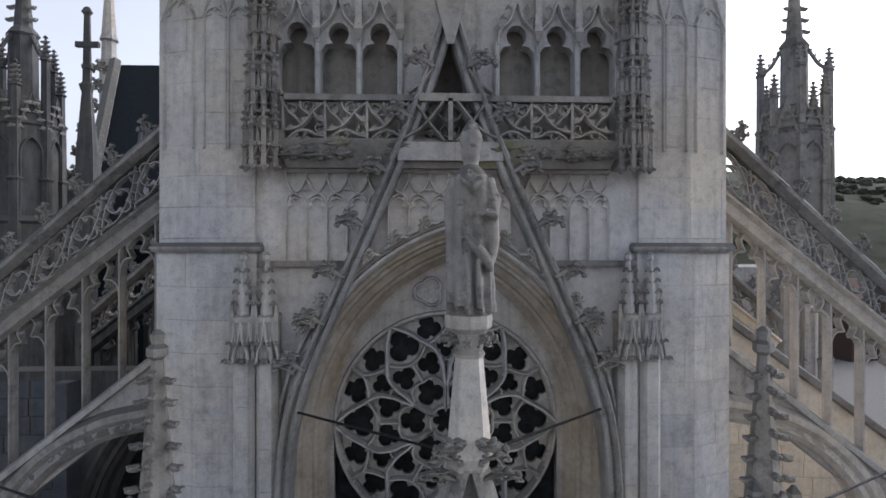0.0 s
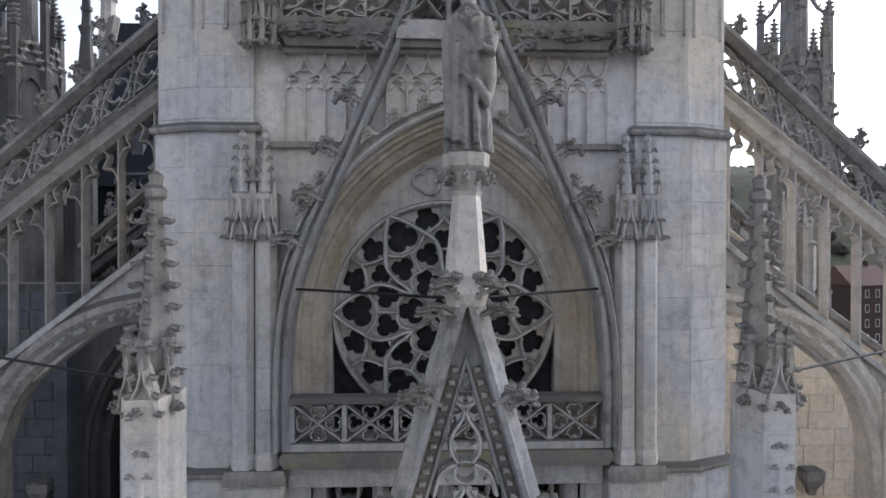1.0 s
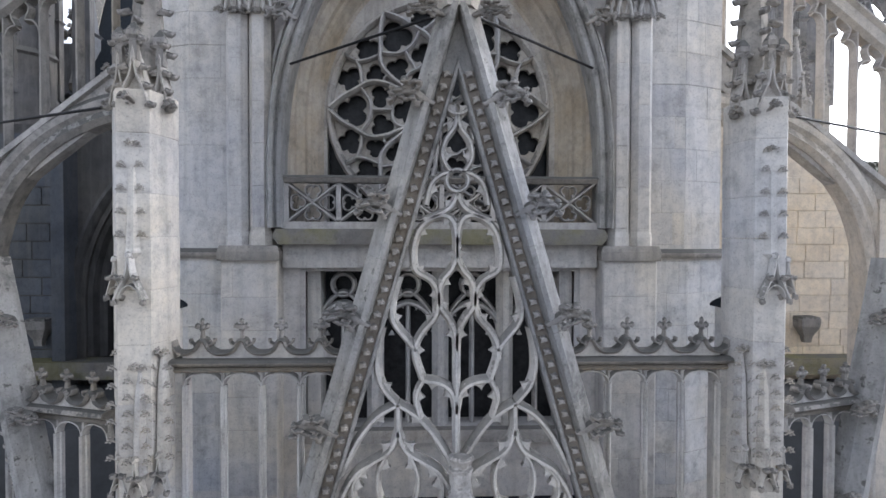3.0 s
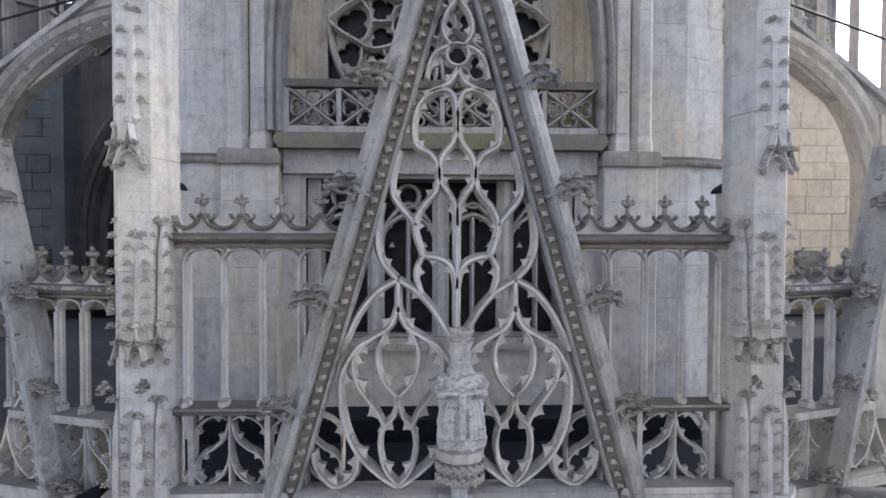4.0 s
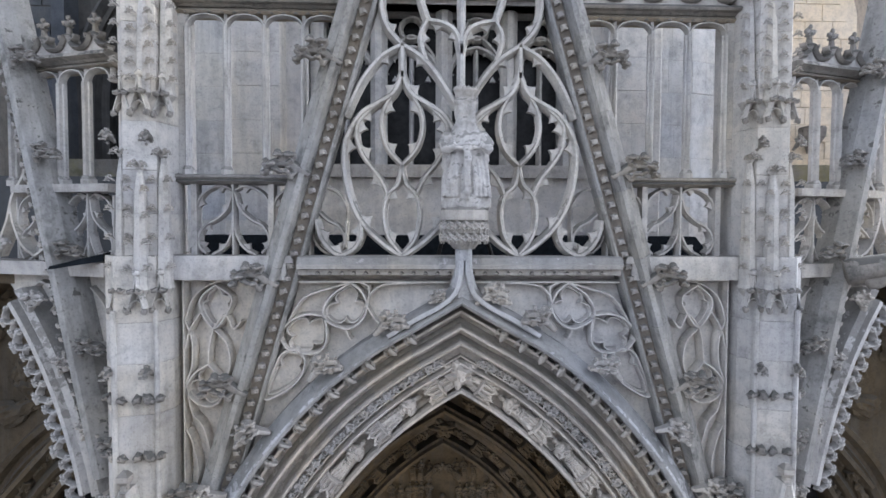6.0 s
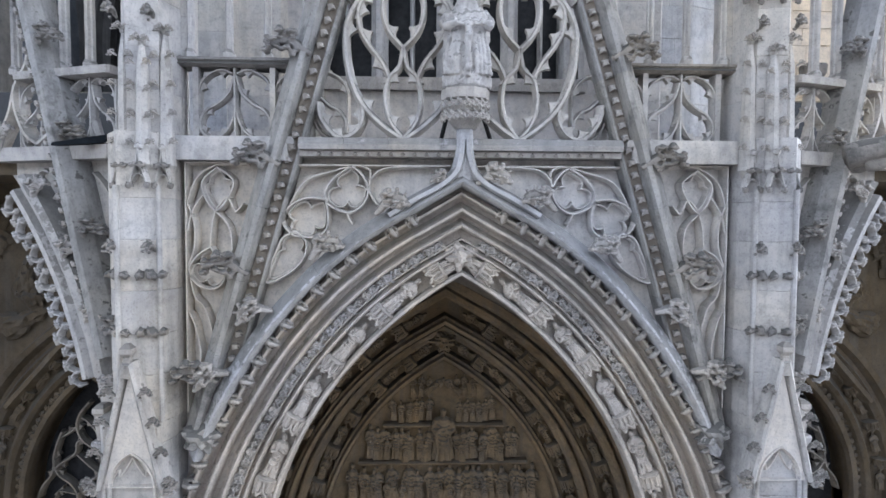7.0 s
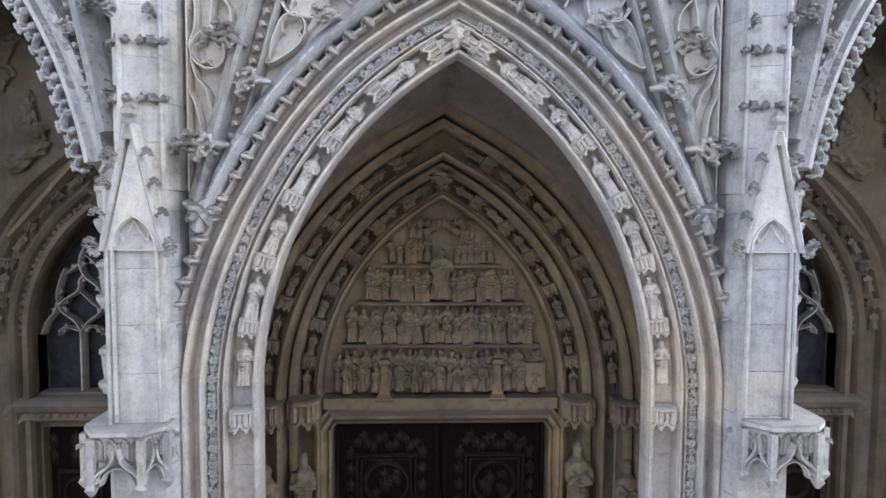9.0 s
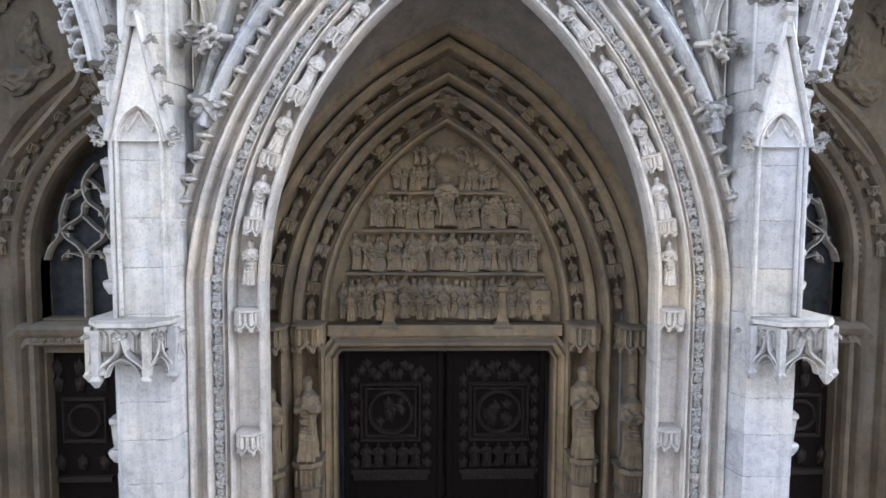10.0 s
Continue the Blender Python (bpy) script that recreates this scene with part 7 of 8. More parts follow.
    g.part("bed_mould", S_OCHRE, ob)
    m2 = m @ Matrix.Translation((0, .1, 0))
    for k in range(4):
        x = -.05 - .42 * k
        tall_light(ob, x - .42, x, 13.04, 14.36, 14.53, m2)
        crest(ob, x - .22, 14.72, m2, .21)
    g = Geo()
    for xm in (-.46, -1.28):
        g = Geo()
        h = Geo()
        h.sweep([(xm, 12.04), (xm, 12.94)], rib(.06, .12), .03)
        for e in (-1, 1):
            f = lambda a, b: (xm + e * a, b)
            for p, w in (([f(.02, 12.84), f(.06, 12.64), f(.17, 12.5), f(.28, 12.42), f(.36, 12.3), f(.36, 12.16), f(.3, 12.06)], .06), ([f(.39, 12.5), f(.37, 12.72), f(.28, 12.85), f(.13, 12.92), f(.02, 12.88)], .05), ([f(0, 12.42), f(.05, 12.24), f(.12, 12.1), f(.22, 12.05)], .05), ([f(.4, 12.9), f(.4, 12.5), f(.4, 12.06)], .05)):
                q = curve(p, 5)
                h.sweep(q, rib(w, .12), .05)
                auto_cusps(h, q, .08, .05, .11, 1.6)
        g.add(h.v, h.f, m2)
        g.part("panel", S_PALE, ob)
    # blind tracery beside the rake
    g = Geo()
    for p in (curve([(-.1, 11.2), (-.25, 11.5), (-.45, 11.7)], 5), curve([(-.1, 10.6), (-.2, 10.9), (-.5, 11.05), (-.6, 11.4)], 5), curve([(-1.2, 11.3), (-1.0, 11.55), (-1.3, 11.75), (-1.5, 11.5), (-1.2, 11.3)], 5), curve([(-.9, 11.6), (-.85, 11.3), (-1.2, 11.1), (-1.5, 11.2)], 5)):
        g.sweep(p, rib(.06, .1), .14, m=m)
    g.part("blind_tracery", S_PALE, ob)
    return ob


side_bay(-1), side_bay(1)


def side_portal(s):
    ob = thing("wall_side_portal", "shaded ochre side portal with a traceried window over a carved door", "wall", kind="structure")
    m = None if s < 0 else flip()
    X0 = -6.25
    win = arc_arch(1.12, 6.1, 2.25, X0, foot=5.05, n=14)
    g = Geo()
    g.plate([(-13, 0), (-4.4, 0), (-4.4, 11.85), (-13, 11.85)], [win, [(X0 - 1.08, .02), (X0 - 1.08, 4.42), (X0 + 1.08, 4.42), (X0 + 1.08, .02)]], 2.9, 3.5, m=m)
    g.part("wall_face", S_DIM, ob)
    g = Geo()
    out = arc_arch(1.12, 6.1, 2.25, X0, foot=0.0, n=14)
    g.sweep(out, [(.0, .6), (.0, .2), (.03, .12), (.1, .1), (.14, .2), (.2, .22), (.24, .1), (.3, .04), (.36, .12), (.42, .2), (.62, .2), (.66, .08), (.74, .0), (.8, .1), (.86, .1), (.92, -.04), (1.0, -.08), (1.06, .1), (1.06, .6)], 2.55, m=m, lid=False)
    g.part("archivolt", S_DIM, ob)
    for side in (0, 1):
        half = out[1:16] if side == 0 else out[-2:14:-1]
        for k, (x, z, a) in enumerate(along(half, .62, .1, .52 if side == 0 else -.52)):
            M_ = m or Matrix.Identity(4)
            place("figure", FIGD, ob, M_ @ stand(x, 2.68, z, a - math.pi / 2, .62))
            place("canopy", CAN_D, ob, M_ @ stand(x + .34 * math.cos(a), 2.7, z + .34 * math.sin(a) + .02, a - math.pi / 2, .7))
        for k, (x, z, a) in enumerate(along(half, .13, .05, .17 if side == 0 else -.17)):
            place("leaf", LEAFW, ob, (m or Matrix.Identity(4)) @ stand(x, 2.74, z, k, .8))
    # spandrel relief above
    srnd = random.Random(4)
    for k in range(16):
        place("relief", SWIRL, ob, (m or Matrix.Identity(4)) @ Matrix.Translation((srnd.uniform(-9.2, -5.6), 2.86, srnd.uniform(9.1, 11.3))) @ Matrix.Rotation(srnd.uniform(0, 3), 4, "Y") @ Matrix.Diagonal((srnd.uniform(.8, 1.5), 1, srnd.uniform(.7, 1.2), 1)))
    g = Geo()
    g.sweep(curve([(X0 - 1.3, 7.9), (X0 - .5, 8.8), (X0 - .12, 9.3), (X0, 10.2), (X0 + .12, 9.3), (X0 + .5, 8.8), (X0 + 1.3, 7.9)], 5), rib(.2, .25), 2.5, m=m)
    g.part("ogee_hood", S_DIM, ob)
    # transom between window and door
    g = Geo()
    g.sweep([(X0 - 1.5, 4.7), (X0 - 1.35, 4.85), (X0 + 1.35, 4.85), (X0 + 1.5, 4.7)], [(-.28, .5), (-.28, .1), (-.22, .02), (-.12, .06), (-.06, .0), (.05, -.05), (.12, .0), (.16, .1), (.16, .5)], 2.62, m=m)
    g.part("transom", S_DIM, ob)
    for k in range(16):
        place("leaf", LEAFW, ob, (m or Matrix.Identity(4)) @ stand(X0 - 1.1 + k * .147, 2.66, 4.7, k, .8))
    wn_ = thing("side_window", "pointed window with flowing tracery and dark leaded glass", "window", "side windows")
    g = Geo()
    g.plate([(X0 - 1.2, 5.0), (X0 + 1.2, 5.0), (X0 + 1.2, 8.5), (X0 - 1.2, 8.5)], [], 3.2, 3.24, m=m)
    g.part("pane", M_GLASS, wn_, "dark leaded glass")
    g = Geo()
    for x in (X0 - .4, X0 + .4):
        g.sweep([(x, 5.05), (x, 6.2)], rib(.085, .18), 2.96, m=m)
    g.part("mullion", S_DUSK, wn_)
    g = Geo()
    h = Geo()
    for e in (-1, 1):
        f = lambda a, b: (X0 + e * a, b)
        for p, w in (([f(.4, 6.15), f(.52, 6.34), f(.74, 6.52), f(.82, 6.78), f(.76, 7.05), f(.66, 7.3)], .075), ([f(.4, 6.15), f(.28, 6.32), f(.06, 6.5), f(0, 6.72), f(.08, 6.95), f(.3, 7.14), f(.4, 7.38), f(.34, 7.62), f(.16, 7.84)], .075),
                     ([f(1.1, 6.1), f(1.02, 6.32), f(.86, 6.52), f(.8, 6.8)], .075), ([f(.82, 6.6), f(.7, 6.72), f(.44, 6.9), f(.4, 7.1), f(.3, 7.16)], .065), ([f(.04, 6.55), f(.2, 6.68), f(.4, 6.88)], .065),
                     ([f(0, 6.85), f(.02, 7.2), f(.14, 7.42), f(.3, 7.55)], .06), ([f(.66, 7.2), f(.5, 7.3), f(.4, 7.4)], .06), ([f(.42, 6.2), f(.42, 6.16), f(.72, 6.22), f(.8, 6.08)], .045), ([f(.38, 6.2), f(.3, 6.22), f(.1, 6.2), f(.02, 6.08)], .045)):
            q = curve(p, 5)
            h.sweep(q, rib(w, .16), 2.98)
            auto_cusps(h, q, .1, 2.99, .14, 1.2)
    g.add(h.v, h.f, m)
    g.part("tracery", S_DUSK, wn_)
    dr_ = thing("side_door", "dark carved oak door under the traceried window", "door", "side doors")
    g = Geo()
    g.box(X0 - 1.08, X0 + 1.08, 3.1, 3.2, .02, 4.42, m=m)
    g.part("leaf", M_OAK, dr_)
    g = Geo()
    for x in (X0 - .54, X0 + .54):
        g.sweep([(x - .38, 2.7), (x + .38, 2.7), (x + .38, 3.5), (x - .38, 3.5)], rib(.07, .08), 3.04, closed=True, m=m)
        g.sweep(ring(x, 3.1, .28, 20), rib(.07, .08), 3.04, closed=True, m=m)
        g.box(x - .5, x + .5, 3.0, 3.12, 1.95, 2.05, m=m)
    g.part("panel_moulding", M_RELIEF, dr_)
    for k in range(18):
        place("relief", OAK_BOSS, dr_, (m or Matrix.Identity(4)) @ Matrix.Translation((X0 - 1.0 + (k % 6) * .4, 3.07, (2.3, 3.8, 4.1)[k // 6])) @ Matrix.Diagonal((.9, .9, 1.6, 1)))
    return ob


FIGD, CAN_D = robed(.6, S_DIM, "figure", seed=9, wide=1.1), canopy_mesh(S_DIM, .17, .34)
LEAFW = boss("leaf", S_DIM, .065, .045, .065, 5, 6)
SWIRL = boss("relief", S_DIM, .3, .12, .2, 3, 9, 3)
OAK_BOSS = boss("relief", M_RELIEF, .1, .06, .1, 5, 5)
side_portal(-1), side_portal(1)
# Ceiling added to close the side bays off from the sky's light.
roofs = thing("porch_vault", "plain ceiling added over the porch side bays", "ceiling", kind="structure")
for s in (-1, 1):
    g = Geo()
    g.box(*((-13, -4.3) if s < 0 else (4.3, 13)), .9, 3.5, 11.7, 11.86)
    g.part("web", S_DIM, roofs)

# ================= fittings =================
def rod(name, label, cat, pts, r, mat, group=""):
    g = Geo()
    g.tube(pts, r, 8)
    return tagged(g.part(name, mat), label, cat, group)


for s in (-1, 1):
    rod("tie_rod", "thin black iron tie rod from wall to gable shaft", "tie rod", [(CX + s * 2.75, 2.7, 19.8), (s * .25, .4, 19.85)], .022, M_IRON, "tie rods")
    rod("tie_rod", "thin black iron tie rod from flyer to pinnacle", "tie rod", [(s * 4.0, .5, 18.72), (s * 9.6, 3.6, 18.75)], .022, M_IRON, "tie rods")
rod("downpipe", "slanting black iron pipe behind the gable tracery", "pipe", [(-.3, .6, 12.0), (-.05, .75, 13.0)], .03, M_IRON)
rod("downpipe", "slanting black iron pipe behind the gable tracery", "pipe", [(.5, .6, 12.0), (.2, .75, 13.0)], .03, M_IRON)

spout = thing("water_spout", "dark lead water spout projecting from the porch gutter", "spout")
g = Geo()
g.add([(-4.5, .1, 12.06), (-4.52, .42, 12.08), (-4.97, -.12, 11.98), (-5.0, -.2, 11.98),
       (-4.5, .1, 12.16), (-4.52, .42, 12.18), (-4.95, -.1, 12.02), (-4.98, -.2, 12.02)], [(3, 2, 1, 0), (4, 5, 6, 7), (0, 1, 5, 4), (1, 2, 6, 5), (2, 3, 7, 6), (3, 0, 4, 7)])
g.part("trough", M_SLATE, spout)
garg = Geo()
gm = Matrix.Translation((4.95, -.1, 11.95))
rows = [(0, .16, .14), (.2, .17, .16), (.5, .14, .13), (.8, .11, .11), (1.0, .13, .12), (1.15, .1, .08), (1.22, .04, .04)]
garg.lathe(rows, 12, m=gm @ Matrix.Rotation(radians(75), 4, "Y") @ Matrix.Rotation(.4, 4, "X"), flute=.08, lobes=5)
for e in (-1, 1):
    garg.lump(gm @ Matrix.Translation((.3, e * .14, -.08)) @ Matrix.Diagonal((.16, .06, .12, 1)), .4, 3, 2)
tagged(garg.part("gargoyle", S_CRUST, smooth=True), "weathered stone gargoyle jutting from the porch", "gargoyle")


# ================= beyond the front: roofs, pinnacles, hill, houses =================
def pinnacle_tower(x, y, z0, zs, zt, w, mat, label, ribs=True):
    """A pinnacled buttress head: octagonal core, corner pinnacles, crocketed spire."""
    ob = thing("pinnacle_tower", label, "pinnacle", "far pinnacles")
    octo = lambda r, cx, cy: [(cx + r * math.cos(a), cy + r * math.sin(a)) for a in (math.pi / 8 + k * math.pi / 4 for k in range(8))]
    g = Geo()
    g.prism(octo(w, x, y), [(z0, 1.15), (zs - 2.2, 1.15), (zs - 2.1, 1.25), (zs - 2.0, 1.0), (zs, 1.0), (zs + .1, 1.12), (zs + .2, .8)])
    g.part("core", mat, ob)
    g = Geo()
    g.prism(octo(w * .62, x, y), [(zs, 1), (zs + .8, .95), (zt - .3, .12), (zt - .25, .3), (zt - .1, .3), (zt, .05)])
    g.part("spire", mat, ob)
    for k in range(9):
        z = zs + 1.0 + (zt - zs - 1.4) * k / 9
        r = w * .6 * (1 - (z - zs - .8) / (zt - zs - .8) * .85)
        for e in (-1, 1):
            place("crocket", CROCK_D, ob, Matrix.Translation((x + e * r, y - .05, z)) @ Matrix.Diagonal((e * .75, .75, .75, 1)))
    for dx, dy in ((-1, -.6), (1, -.6), (-.35, -1.1), (.45, -1.1), (-1.05, .7), (1.05, .7)):
        px, py = x + dx * w * 1.25, y + dy * w * 1.2
        g = Geo()
        q = w * .16
        top = zs + (zt - zs) * (.45 + .1 * abs(dx))
        g.prism([(px - q, py - q), (px + q, py - q), (px + q, py + q), (px - q, py + q)], [(z0, 1.2), (zs - 1.5, 1.2), (zs - 1.4, 1.5), (zs - 1.3, 1.0), (top - 1.0, .95), (top - .9, 1.3), (top - .8, .9), (top - .12, .2), (top - .08, .5), (top, .3)])
        g.part("corner_pinnacle", mat, ob)
        for k in range(4):
            for e in (-1, 1):
                place("crocket", CROCK_D, ob, Matrix.Translation((px + e * q * (.8 - .15 * k), py, top - .75 + .17 * k)) @ Matrix.Diagonal((e * .5, .5, .5, 1)))
        if ribs and abs(dx) > .9:
            g = Geo()
            g.tube([(px, py, top - 1.1), ((px * 2 + x) / 3, (py * 2 + y) / 3, top - .75), ((px + x * 2) / 3, (py + y * 2) / 3, top - .2), (x, y, top + .3)], .07, 6)
            g.part("flying_rib", mat, ob)
    for k in range(4):
        zz = zs - 9 + k * 2.0
        for e in (-.5, .5):
            g = Geo()
            g.sweep(arc_arch(w * .28, zz, w * .5, x + e * w * .9, foot=zz - 1.2), rib(.09, .12), y - w * 1.2)
            g.part("blind_arch", mat, ob)
    return ob


def great_pinnacle(x, y, mat, label):
    """The head of a stair tower: panelled body, gablets, free pinnacles tied by flying ribs to an octagonal core with a spire."""
    ob = thing("pinnacle_tower", label, "pinnacle", "far pinnacles")
    octo = lambda r: [(x + r * math.cos(a), y + r * math.sin(a)) for a in (math.pi / 8 + k * math.pi / 4 for k in range(8))]
    g = Geo()
    g.prism(octo(1.2), [(0, 1.05), (23.4, 1.05), (23.5, 1.12), (23.7, 1.0), (26.9, 1.0), (27.0, 1.08), (27.15, 1.0), (27.2, .6)], centre=(x, y))
    g.part("body", mat, ob)
    g = Geo()
    g.prism(octo(.5), [(27.1, 1.1), (28.0, 1.1), (28.1, 1.0), (30.3, .95), (30.4, 1.1), (30.55, .9), (30.7, .62), (34.6, .1)], centre=(x, y))
    g.part("spire", mat, ob)
    for q in range(8):
        z = 30.95 + q * .45
        for e in (-1, 1):
            place("crocket", STUB, ob, Matrix.Translation((x + e * (.31 - .05 * q + .08), y - .1, z)) @ Matrix.Diagonal((e * 2.0, 1.8, 1.8, 1)))
    for k in range(8):
        a = math.pi / 8 + k * math.pi / 4
        px, py = x + 1.17 * math.cos(a), y + 1.17 * math.sin(a)
        top = 30.25 if k % 2 else 29.2
        w = .11
        g = Geo()
        g.prism([(px - w, py - w), (px + w, py - w), (px + w, py + w), (px - w, py + w)], [(22.0, 1.35), (24.9, 1.35), (25.0, 1.9), (25.08, 1.3), (27.0, 1.2), (27.1, 1.6), (27.2, 1.0), (top - .95, .95), (top - .9, 1.4), (top - .82, .9), (top - .12, .2), (top - .08, .6), (top, .2)], centre=(px, py))
        g.part("corner_pinnacle", mat, ob)
        for q in range(4):
            for e in (-1, 1):
                place("crocket", STUB, ob, Matrix.Translation((px + e * (.1 - .02 * q), py - .03, top - .75 + .17 * q)) @ Matrix.Diagonal((e * 1.3, 1.2, 1.2, 1)))
        if k % 2:
            u, v = Vector((px, py, top - 1.0)), Vector((x + .42 * math.cos(a), y + .42 * math.sin(a), 30.35))
            mid_ = u.lerp(v, .5) + Vector((0, 0, -.12))
            g = Geo()
            g.tube([tuple(u), tuple(u.lerp(mid_, .5) + Vector((0, 0, .05))), tuple(mid_), tuple(v)], .075, 6)
            g.part("flying_rib", mat, ob)
            for q in range(4):
                c_ = u.lerp(v, .2 + .2 * q) + Vector((0, 0, .1))
                place("crocket", STUB, ob, Matrix.Translation(c_) @ Matrix.Rotation(-1.2, 4, "Y") @ Matrix.Diagonal((.8, .8, .8, 1)))
    for k in (4, 5, 6, 7, 3, 8):
        a0 = k * math.pi / 4
        m_ = Matrix.Translation((x + 1.12 * math.cos(a0), y + 1.12 * math.sin(a0), 0)) @ Matrix.Rotation(a0 + math.pi / 2, 4, "Z")
        g = Geo()
        g.sweep(arc_arch(.34, 25.9, .6, 0, foot=24.0), rib(.09, .12), -.1, m=m_)
        g.sweep([(-.42, 26.75), (0, 28.0), (.42, 26.75)], [(-.05, .16), (-.05, 0), (.04, -.04), (.05, .16)], -.08, m=m_)
        g.plate([(-.38, 26.7), (.38, 26.7), (0, 27.85)], [], .0, .1, m=m_)
        g.part("gablet", mat, ob)
        for q in range(4):
            for e in (-1, 1):
                place("crocket", STUB, ob, m_ @ Matrix.Translation((e * (.4 - .1 * q), -.05, 26.85 + .29 * q)) @ Matrix.Diagonal((e * 1.6, 1.4, 1.6, 1)))
    return ob


# Towers stand against bright sky; their backlit dark is put into the stone.
great_pinnacle(-15.25, 15.0, S_SHADE, "dark crocketed pinnacle tower with flying ribs beside the transept")
great_pinnacle(14.05, 15.0, S_CRUST, "crocketed pinnacle tower, backlight put into its dark stone, with openwork flying ribs")
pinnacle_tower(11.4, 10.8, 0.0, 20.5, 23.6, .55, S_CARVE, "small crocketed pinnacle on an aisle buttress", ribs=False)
pinnacle_tower(-9.6, 10.6, 0.0, 19.5, 22.6, .5, S_SHADE, "small crocketed pinnacle on an aisle buttress", ribs=False)

cross = thing("cross_finial", "stone cross finial on a slim shaft", "finial")
g = Geo()
g.prism([(-13.15, 15.1), (-13.15, 14.9), (-12.75, 14.9), (-12.75, 15.1)], [(8.0, 1.7), (26.0, 1.6), (28.3, .8), (28.6, 1.2), (28.7, .7), (31.2, .5), (31.3, .9), (31.5, .4)], centre=(-12.93, 15))
g.box(-13.35, -12.5, 14.92, 15.08, 30.0, 30.2).box(-13.1, -12.76, 14.9, 15.1, 29.2, 29.35)
g.part("cross", S_SHADE, cross)
stack = thing("stair_turret", "slim stone stair turret beside the roof", "turret")
g = Geo()
g.lathe([(20, .55, .55), (29.5, .5, .5), (29.6, .62, .62), (29.8, .62, .62), (30.0, .42, .42), (31.0, .38, .38), (31.1, .5, .5), (31.4, .4, .4), (33.5, .25, .25)], 8, m=Matrix.Translation((-17.85, 26.0, 3.0)))
g.part("shaft", S_CARVE, stack)

nave = thing("nave", "tall grey nave wall under a steep slate roof", "church nave", kind="structure")
g = Geo()
g.box(-4.6, 4.6, 4.6, 48, 0, 23.5)
g.part("nave_wall", S_GREY, nave)
g = Geo()
g.prism([(-4.9, 4.8), (4.9, 4.8), (4.9, 48), (-4.9, 48)], [(23.5, 1), (23.6, 1)])
g.add([(-4.9, 5.2, 23.6), (4.9, 5.2, 23.6), (4.9, 48, 23.6), (-4.9, 48, 23.6), (0, 5.4, 28.0), (0, 48, 28.0)], [(0, 1, 4), (1, 2, 5, 4), (2, 3, 5), (3, 0, 4, 5)])
g.part("slate_roof", M_SLATE, nave)
g = Geo()
g.add([(-14.3, 17.0, 22.9), (-3, 17.0, 22.9), (-3, 24.5, 32.3), (-16.7, 24.5, 32.3), (-3, 32, 22.9), (-16.0, 32, 22.9)], [(0, 1, 2, 3), (3, 2, 4, 5), (1, 4, 2), (0, 3, 5)])
g.box(-14.2, -3, 17.2, 31, 0, 22.9)
g.part("transept_roof", M_SLATE, nave, "dark steep slate transept roof")
g = Geo()
g.tube([(-14.3, 16.9, 22.9), (-16.7, 24.4, 32.4)], .32, 6)
g.part("gable_coping", S_DUSK, nave)
for q in range(6):
    f = .3 + .13 * q
    place("crocket", CROCK_L, nave, Matrix.Translation((-14.3 - 2.4 * f - .3, 16.9 + 7.5 * f, 22.9 + 9.5 * f)) @ Matrix.Diagonal((-1.7, 1.7, 1.7, 1)))
g = Geo()
for k in range(14):
    g.sweep(ring(-12.2 + k * .62, 23.0, .22, 12), rib(.07, .12), 16.6, closed=True)
g.box(-12.6, -3, 16.55, 16.8, 22.5, 22.65).box(-12.6, -3, 16.55, 16.8, 23.3, 23.42)
g.part("roof_parapet", S_GREY, nave)
# Dark mass added behind the left flyers, shade put into its stone.
g = Geo()
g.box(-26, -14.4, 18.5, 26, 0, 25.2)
g.part("transept_wall", S_SHADE, nave, "transept wall added as a dark mass, shade put into its stone")
g = Geo()
for k in range(7):
    x = -25 + k * 1.9
    g.sweep(arc_arch(.6, 22.0, 1.1, x, foot=17.0), rib(.16, .2), 18.35)
    g.prism([(x + .8, 18.6), (x + .8, 18.2), (x + 1.2, 18.2), (x + 1.2, 18.6)], [(14, 1.2), (25.4, 1.2), (25.5, 1.6), (25.6, 1.0), (27.6, .2), (27.7, .4), (27.8, .1)])
g.part("transept_arcade", S_GREY, nave)
g = Geo()
g.box(12.6, 22, 24, 30, 0, 21.5)
g.part("south_transept_wall", S_CARVE, nave)


M_HILL = plain("wooded_hillside", (0.03, 0.034, 0.02), rough=1.0, var=.6, scale=.05, bump=.6)
M_TREE = plain("bare_spring_woodland", (0.04, 0.04, 0.03), rough=1.0, var=.6, scale=.12, bump=.8)
M_TILE = plain("red_brown_roof_tiles", (0.085, 0.05, 0.042), rough=.8, scale=6.0)
M_BRICK = plain("red_brick", (0.05, 0.034, 0.029), rough=.9, scale=8.0)
M_PLAS = plain("pale_plaster", (0.55, 0.52, 0.47), rough=.9, scale=2.0, var=.12)
g = Geo()
nx, ny = 60, 16
vs = []
for j in range(ny + 1):
    for i in range(nx + 1):
        x = -1600 + 3200 * i / nx
        y = 420 + 900 * j / ny
        h = 208 * (1 - math.exp(-(j / ny) * 2.6)) * (.85 + .35 * noise.noise(Vector((x * .0016, 0, 3)))) + 9 * noise.noise(Vector((x * .012, y * .012, 0)))
        vs.append((x, y, max(-2, h if j else -2)))
g.add(vs, [(j * (nx + 1) + i, j * (nx + 1) + i + 1, (j + 1) * (nx + 1) + i + 1, (j + 1) * (nx + 1) + i) for j in range(ny) for i in range(nx)])
tagged(g.part("hill", M_HILL, smooth=True), "green wooded hill beyond the town", "hill", kind="structure")
g = Geo()
trnd = random.Random(12)
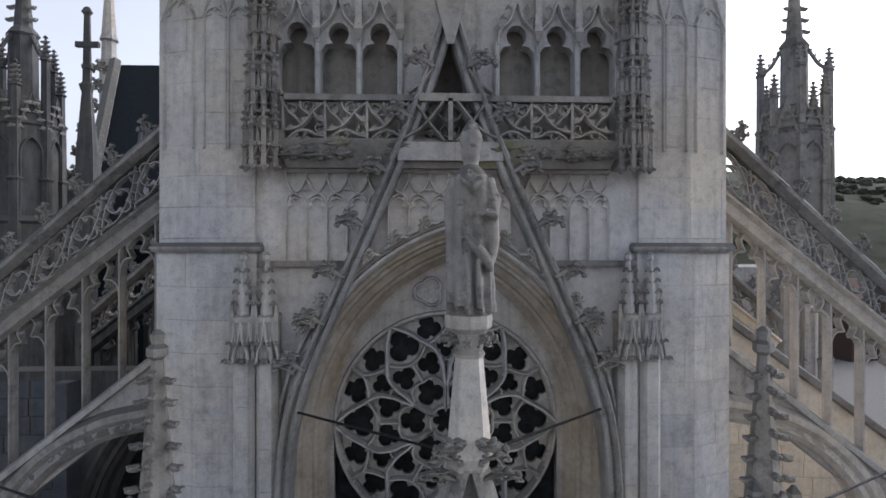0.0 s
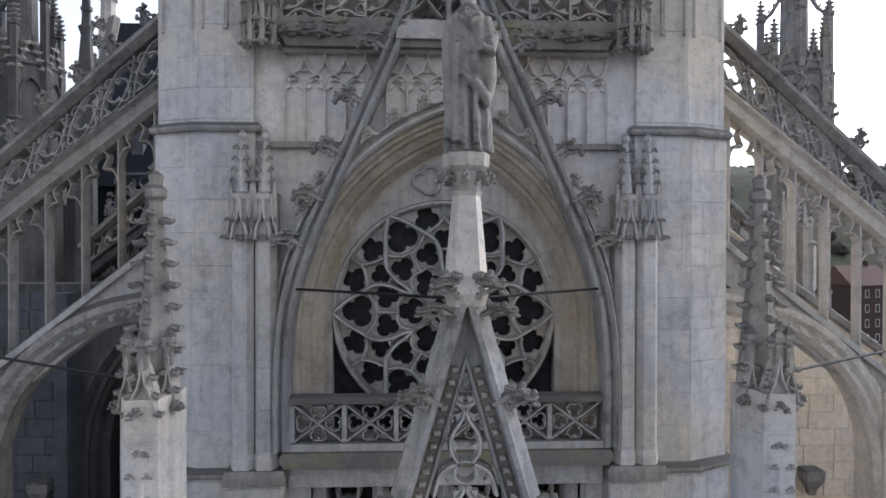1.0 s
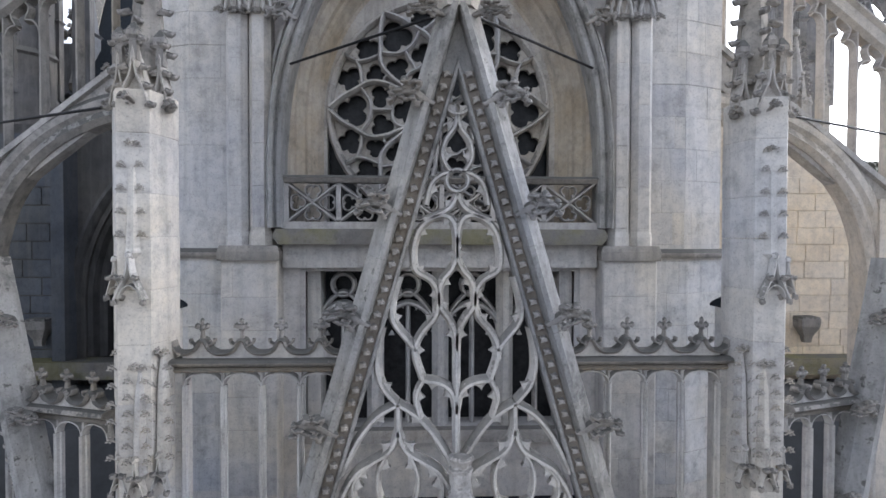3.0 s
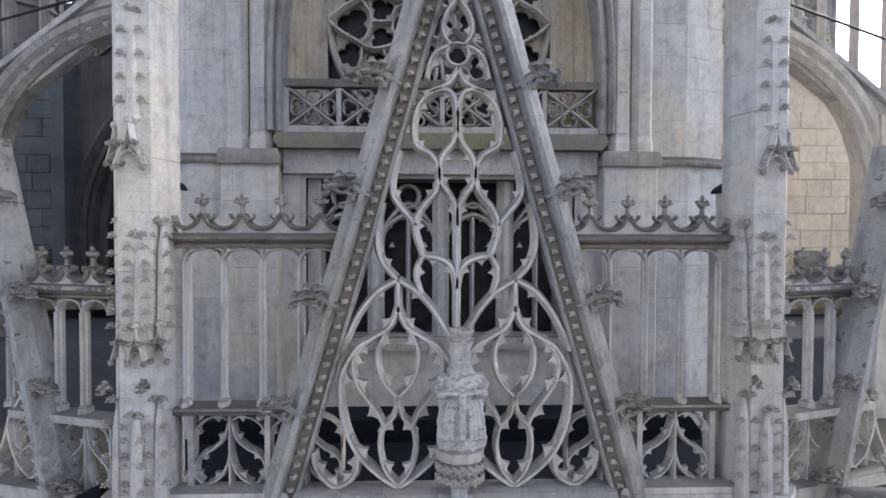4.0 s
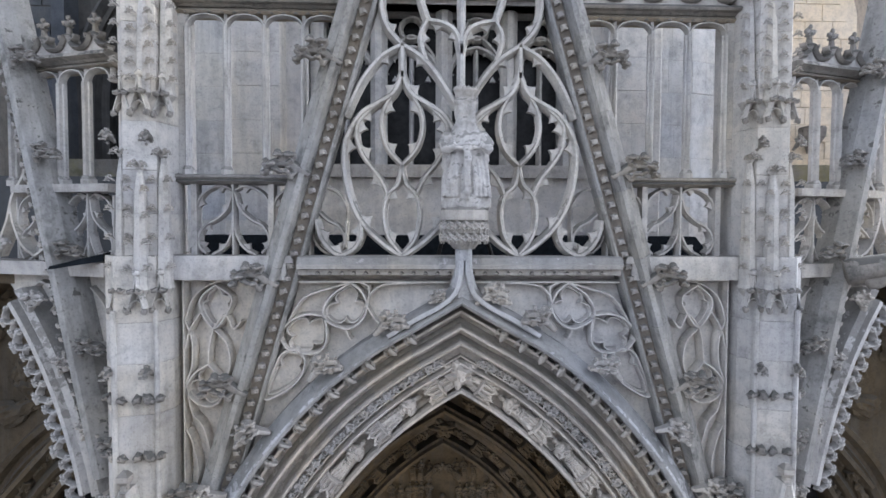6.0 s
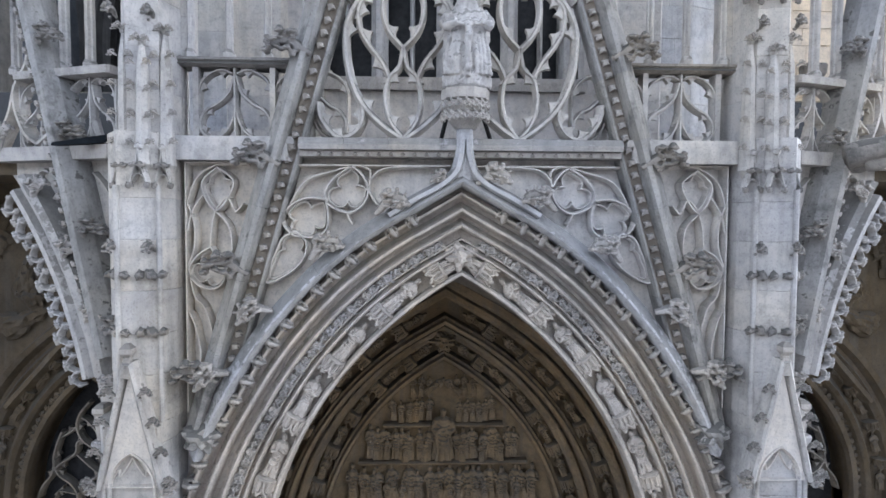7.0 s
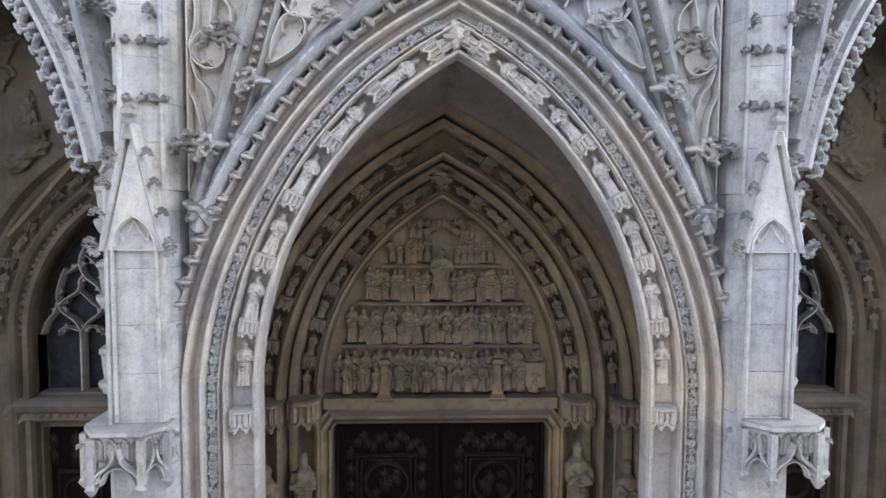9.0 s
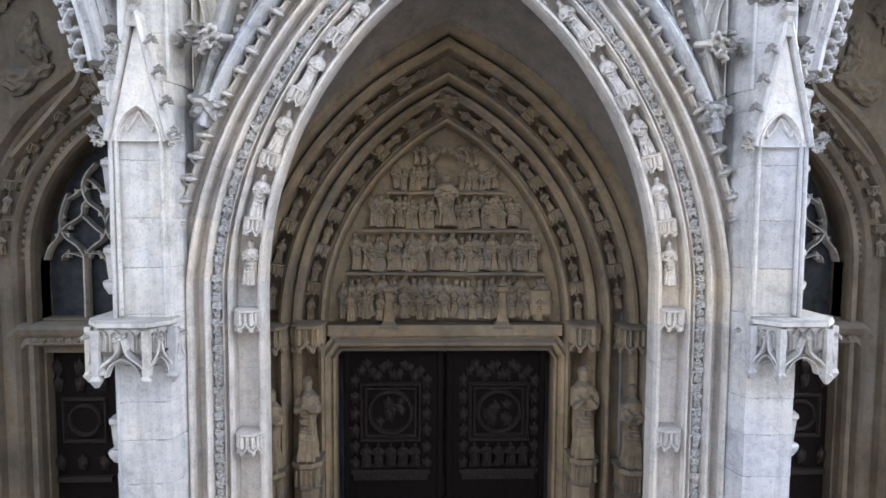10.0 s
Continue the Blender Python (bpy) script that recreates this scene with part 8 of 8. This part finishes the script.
for k in range(2600):
    i, j = trnd.randrange(33, 54), trnd.randrange(0, ny)
    v, v2 = vs[j * (nx + 1) + i], vs[(j + 1) * (nx + 1) + i]
    f = trnd.random()
    r = trnd.uniform(3.0, 6.5)
    if noise.noise(Vector((v[0] * .004, v[1] * .006, 5))) < -.28:
        continue
    g.lump(Matrix.Translation((v[0] + trnd.uniform(-26, 26), v[1] + f * (v2[1] - v[1]), v[2] + f * (v2[2] - v[2]) + r * .2)) @ Matrix.Diagonal((r * 1.3, r, r, 1)), .5, k)
tagged(g.part("far_woodland", M_TREE), "far leafless woodland on the hill", "woodland", kind="stuff")


def house(x, y, w, d, h, roof, mat, turn, label):
    ob = thing("house", label, "house", "town houses", at=(x, y, 0))
    ob.rotation_euler.z = turn
    g = Geo()
    g.box(-w / 2, w / 2, -d / 2, d / 2, 0, h)
    g.part("wall", mat, ob)
    g = Geo()
    e = .3
    g.add([(-w / 2 - e, -d / 2 - e, h), (w / 2 + e, -d / 2 - e, h), (w / 2 + e, d / 2 + e, h), (-w / 2 - e, d / 2 + e, h), (-w / 2 - e, 0, h + roof), (w / 2 + e, 0, h + roof)], [(0, 1, 5, 4), (1, 2, 5), (2, 3, 4, 5), (3, 0, 4), (0, 3, 2, 1)])
    g.part("roof", M_TILE, ob)
    g = Geo()
    g.box(w * .2, w * .2 + .7, -.35, .35, h + roof * .4, h + roof + .9)
    g.part("chimney", M_BRICK, ob)
    for fl in range(max(1, int(h // 3))):
        for k in range(max(2, int(w // 2.4))):
            xx = -w / 2 + (k + .5) * w / max(2, int(w // 2.4))
            zz = 1.0 + fl * 3.0
            g = Geo()
            g.sweep([(xx - .5, zz), (xx + .5, zz), (xx + .5, zz + 1.5), (xx - .5, zz + 1.5)], rib(.12, .1), -d / 2 - .05, closed=True)
            wob = g.part("window", M_PLAS, ob)
            g = Geo()
            g.box(xx - .48, xx + .48, -d / 2 - .02, -d / 2 + .02, zz, zz + 1.48)
            g.part("pane", M_GLASS, wob)
    return ob


hr = random.Random(6)
for k, (x, y) in enumerate(((-36, 96), (74, 58), (62, 98), (90, 110), (-40, 60), (-58, 90), (58, 84), (-80, 76))):
    house(x, y, hr.uniform(9, 13), hr.uniform(7, 9), hr.choice((9.2, 11, 12.4)), hr.uniform(3.2, 4.6), M_BRICK if k % 3 == 0 else M_PLAS, hr.uniform(-.4, .4), "town house with red brick walls and tiled roof" if k % 3 == 0 else "plastered town house with a tiled roof")
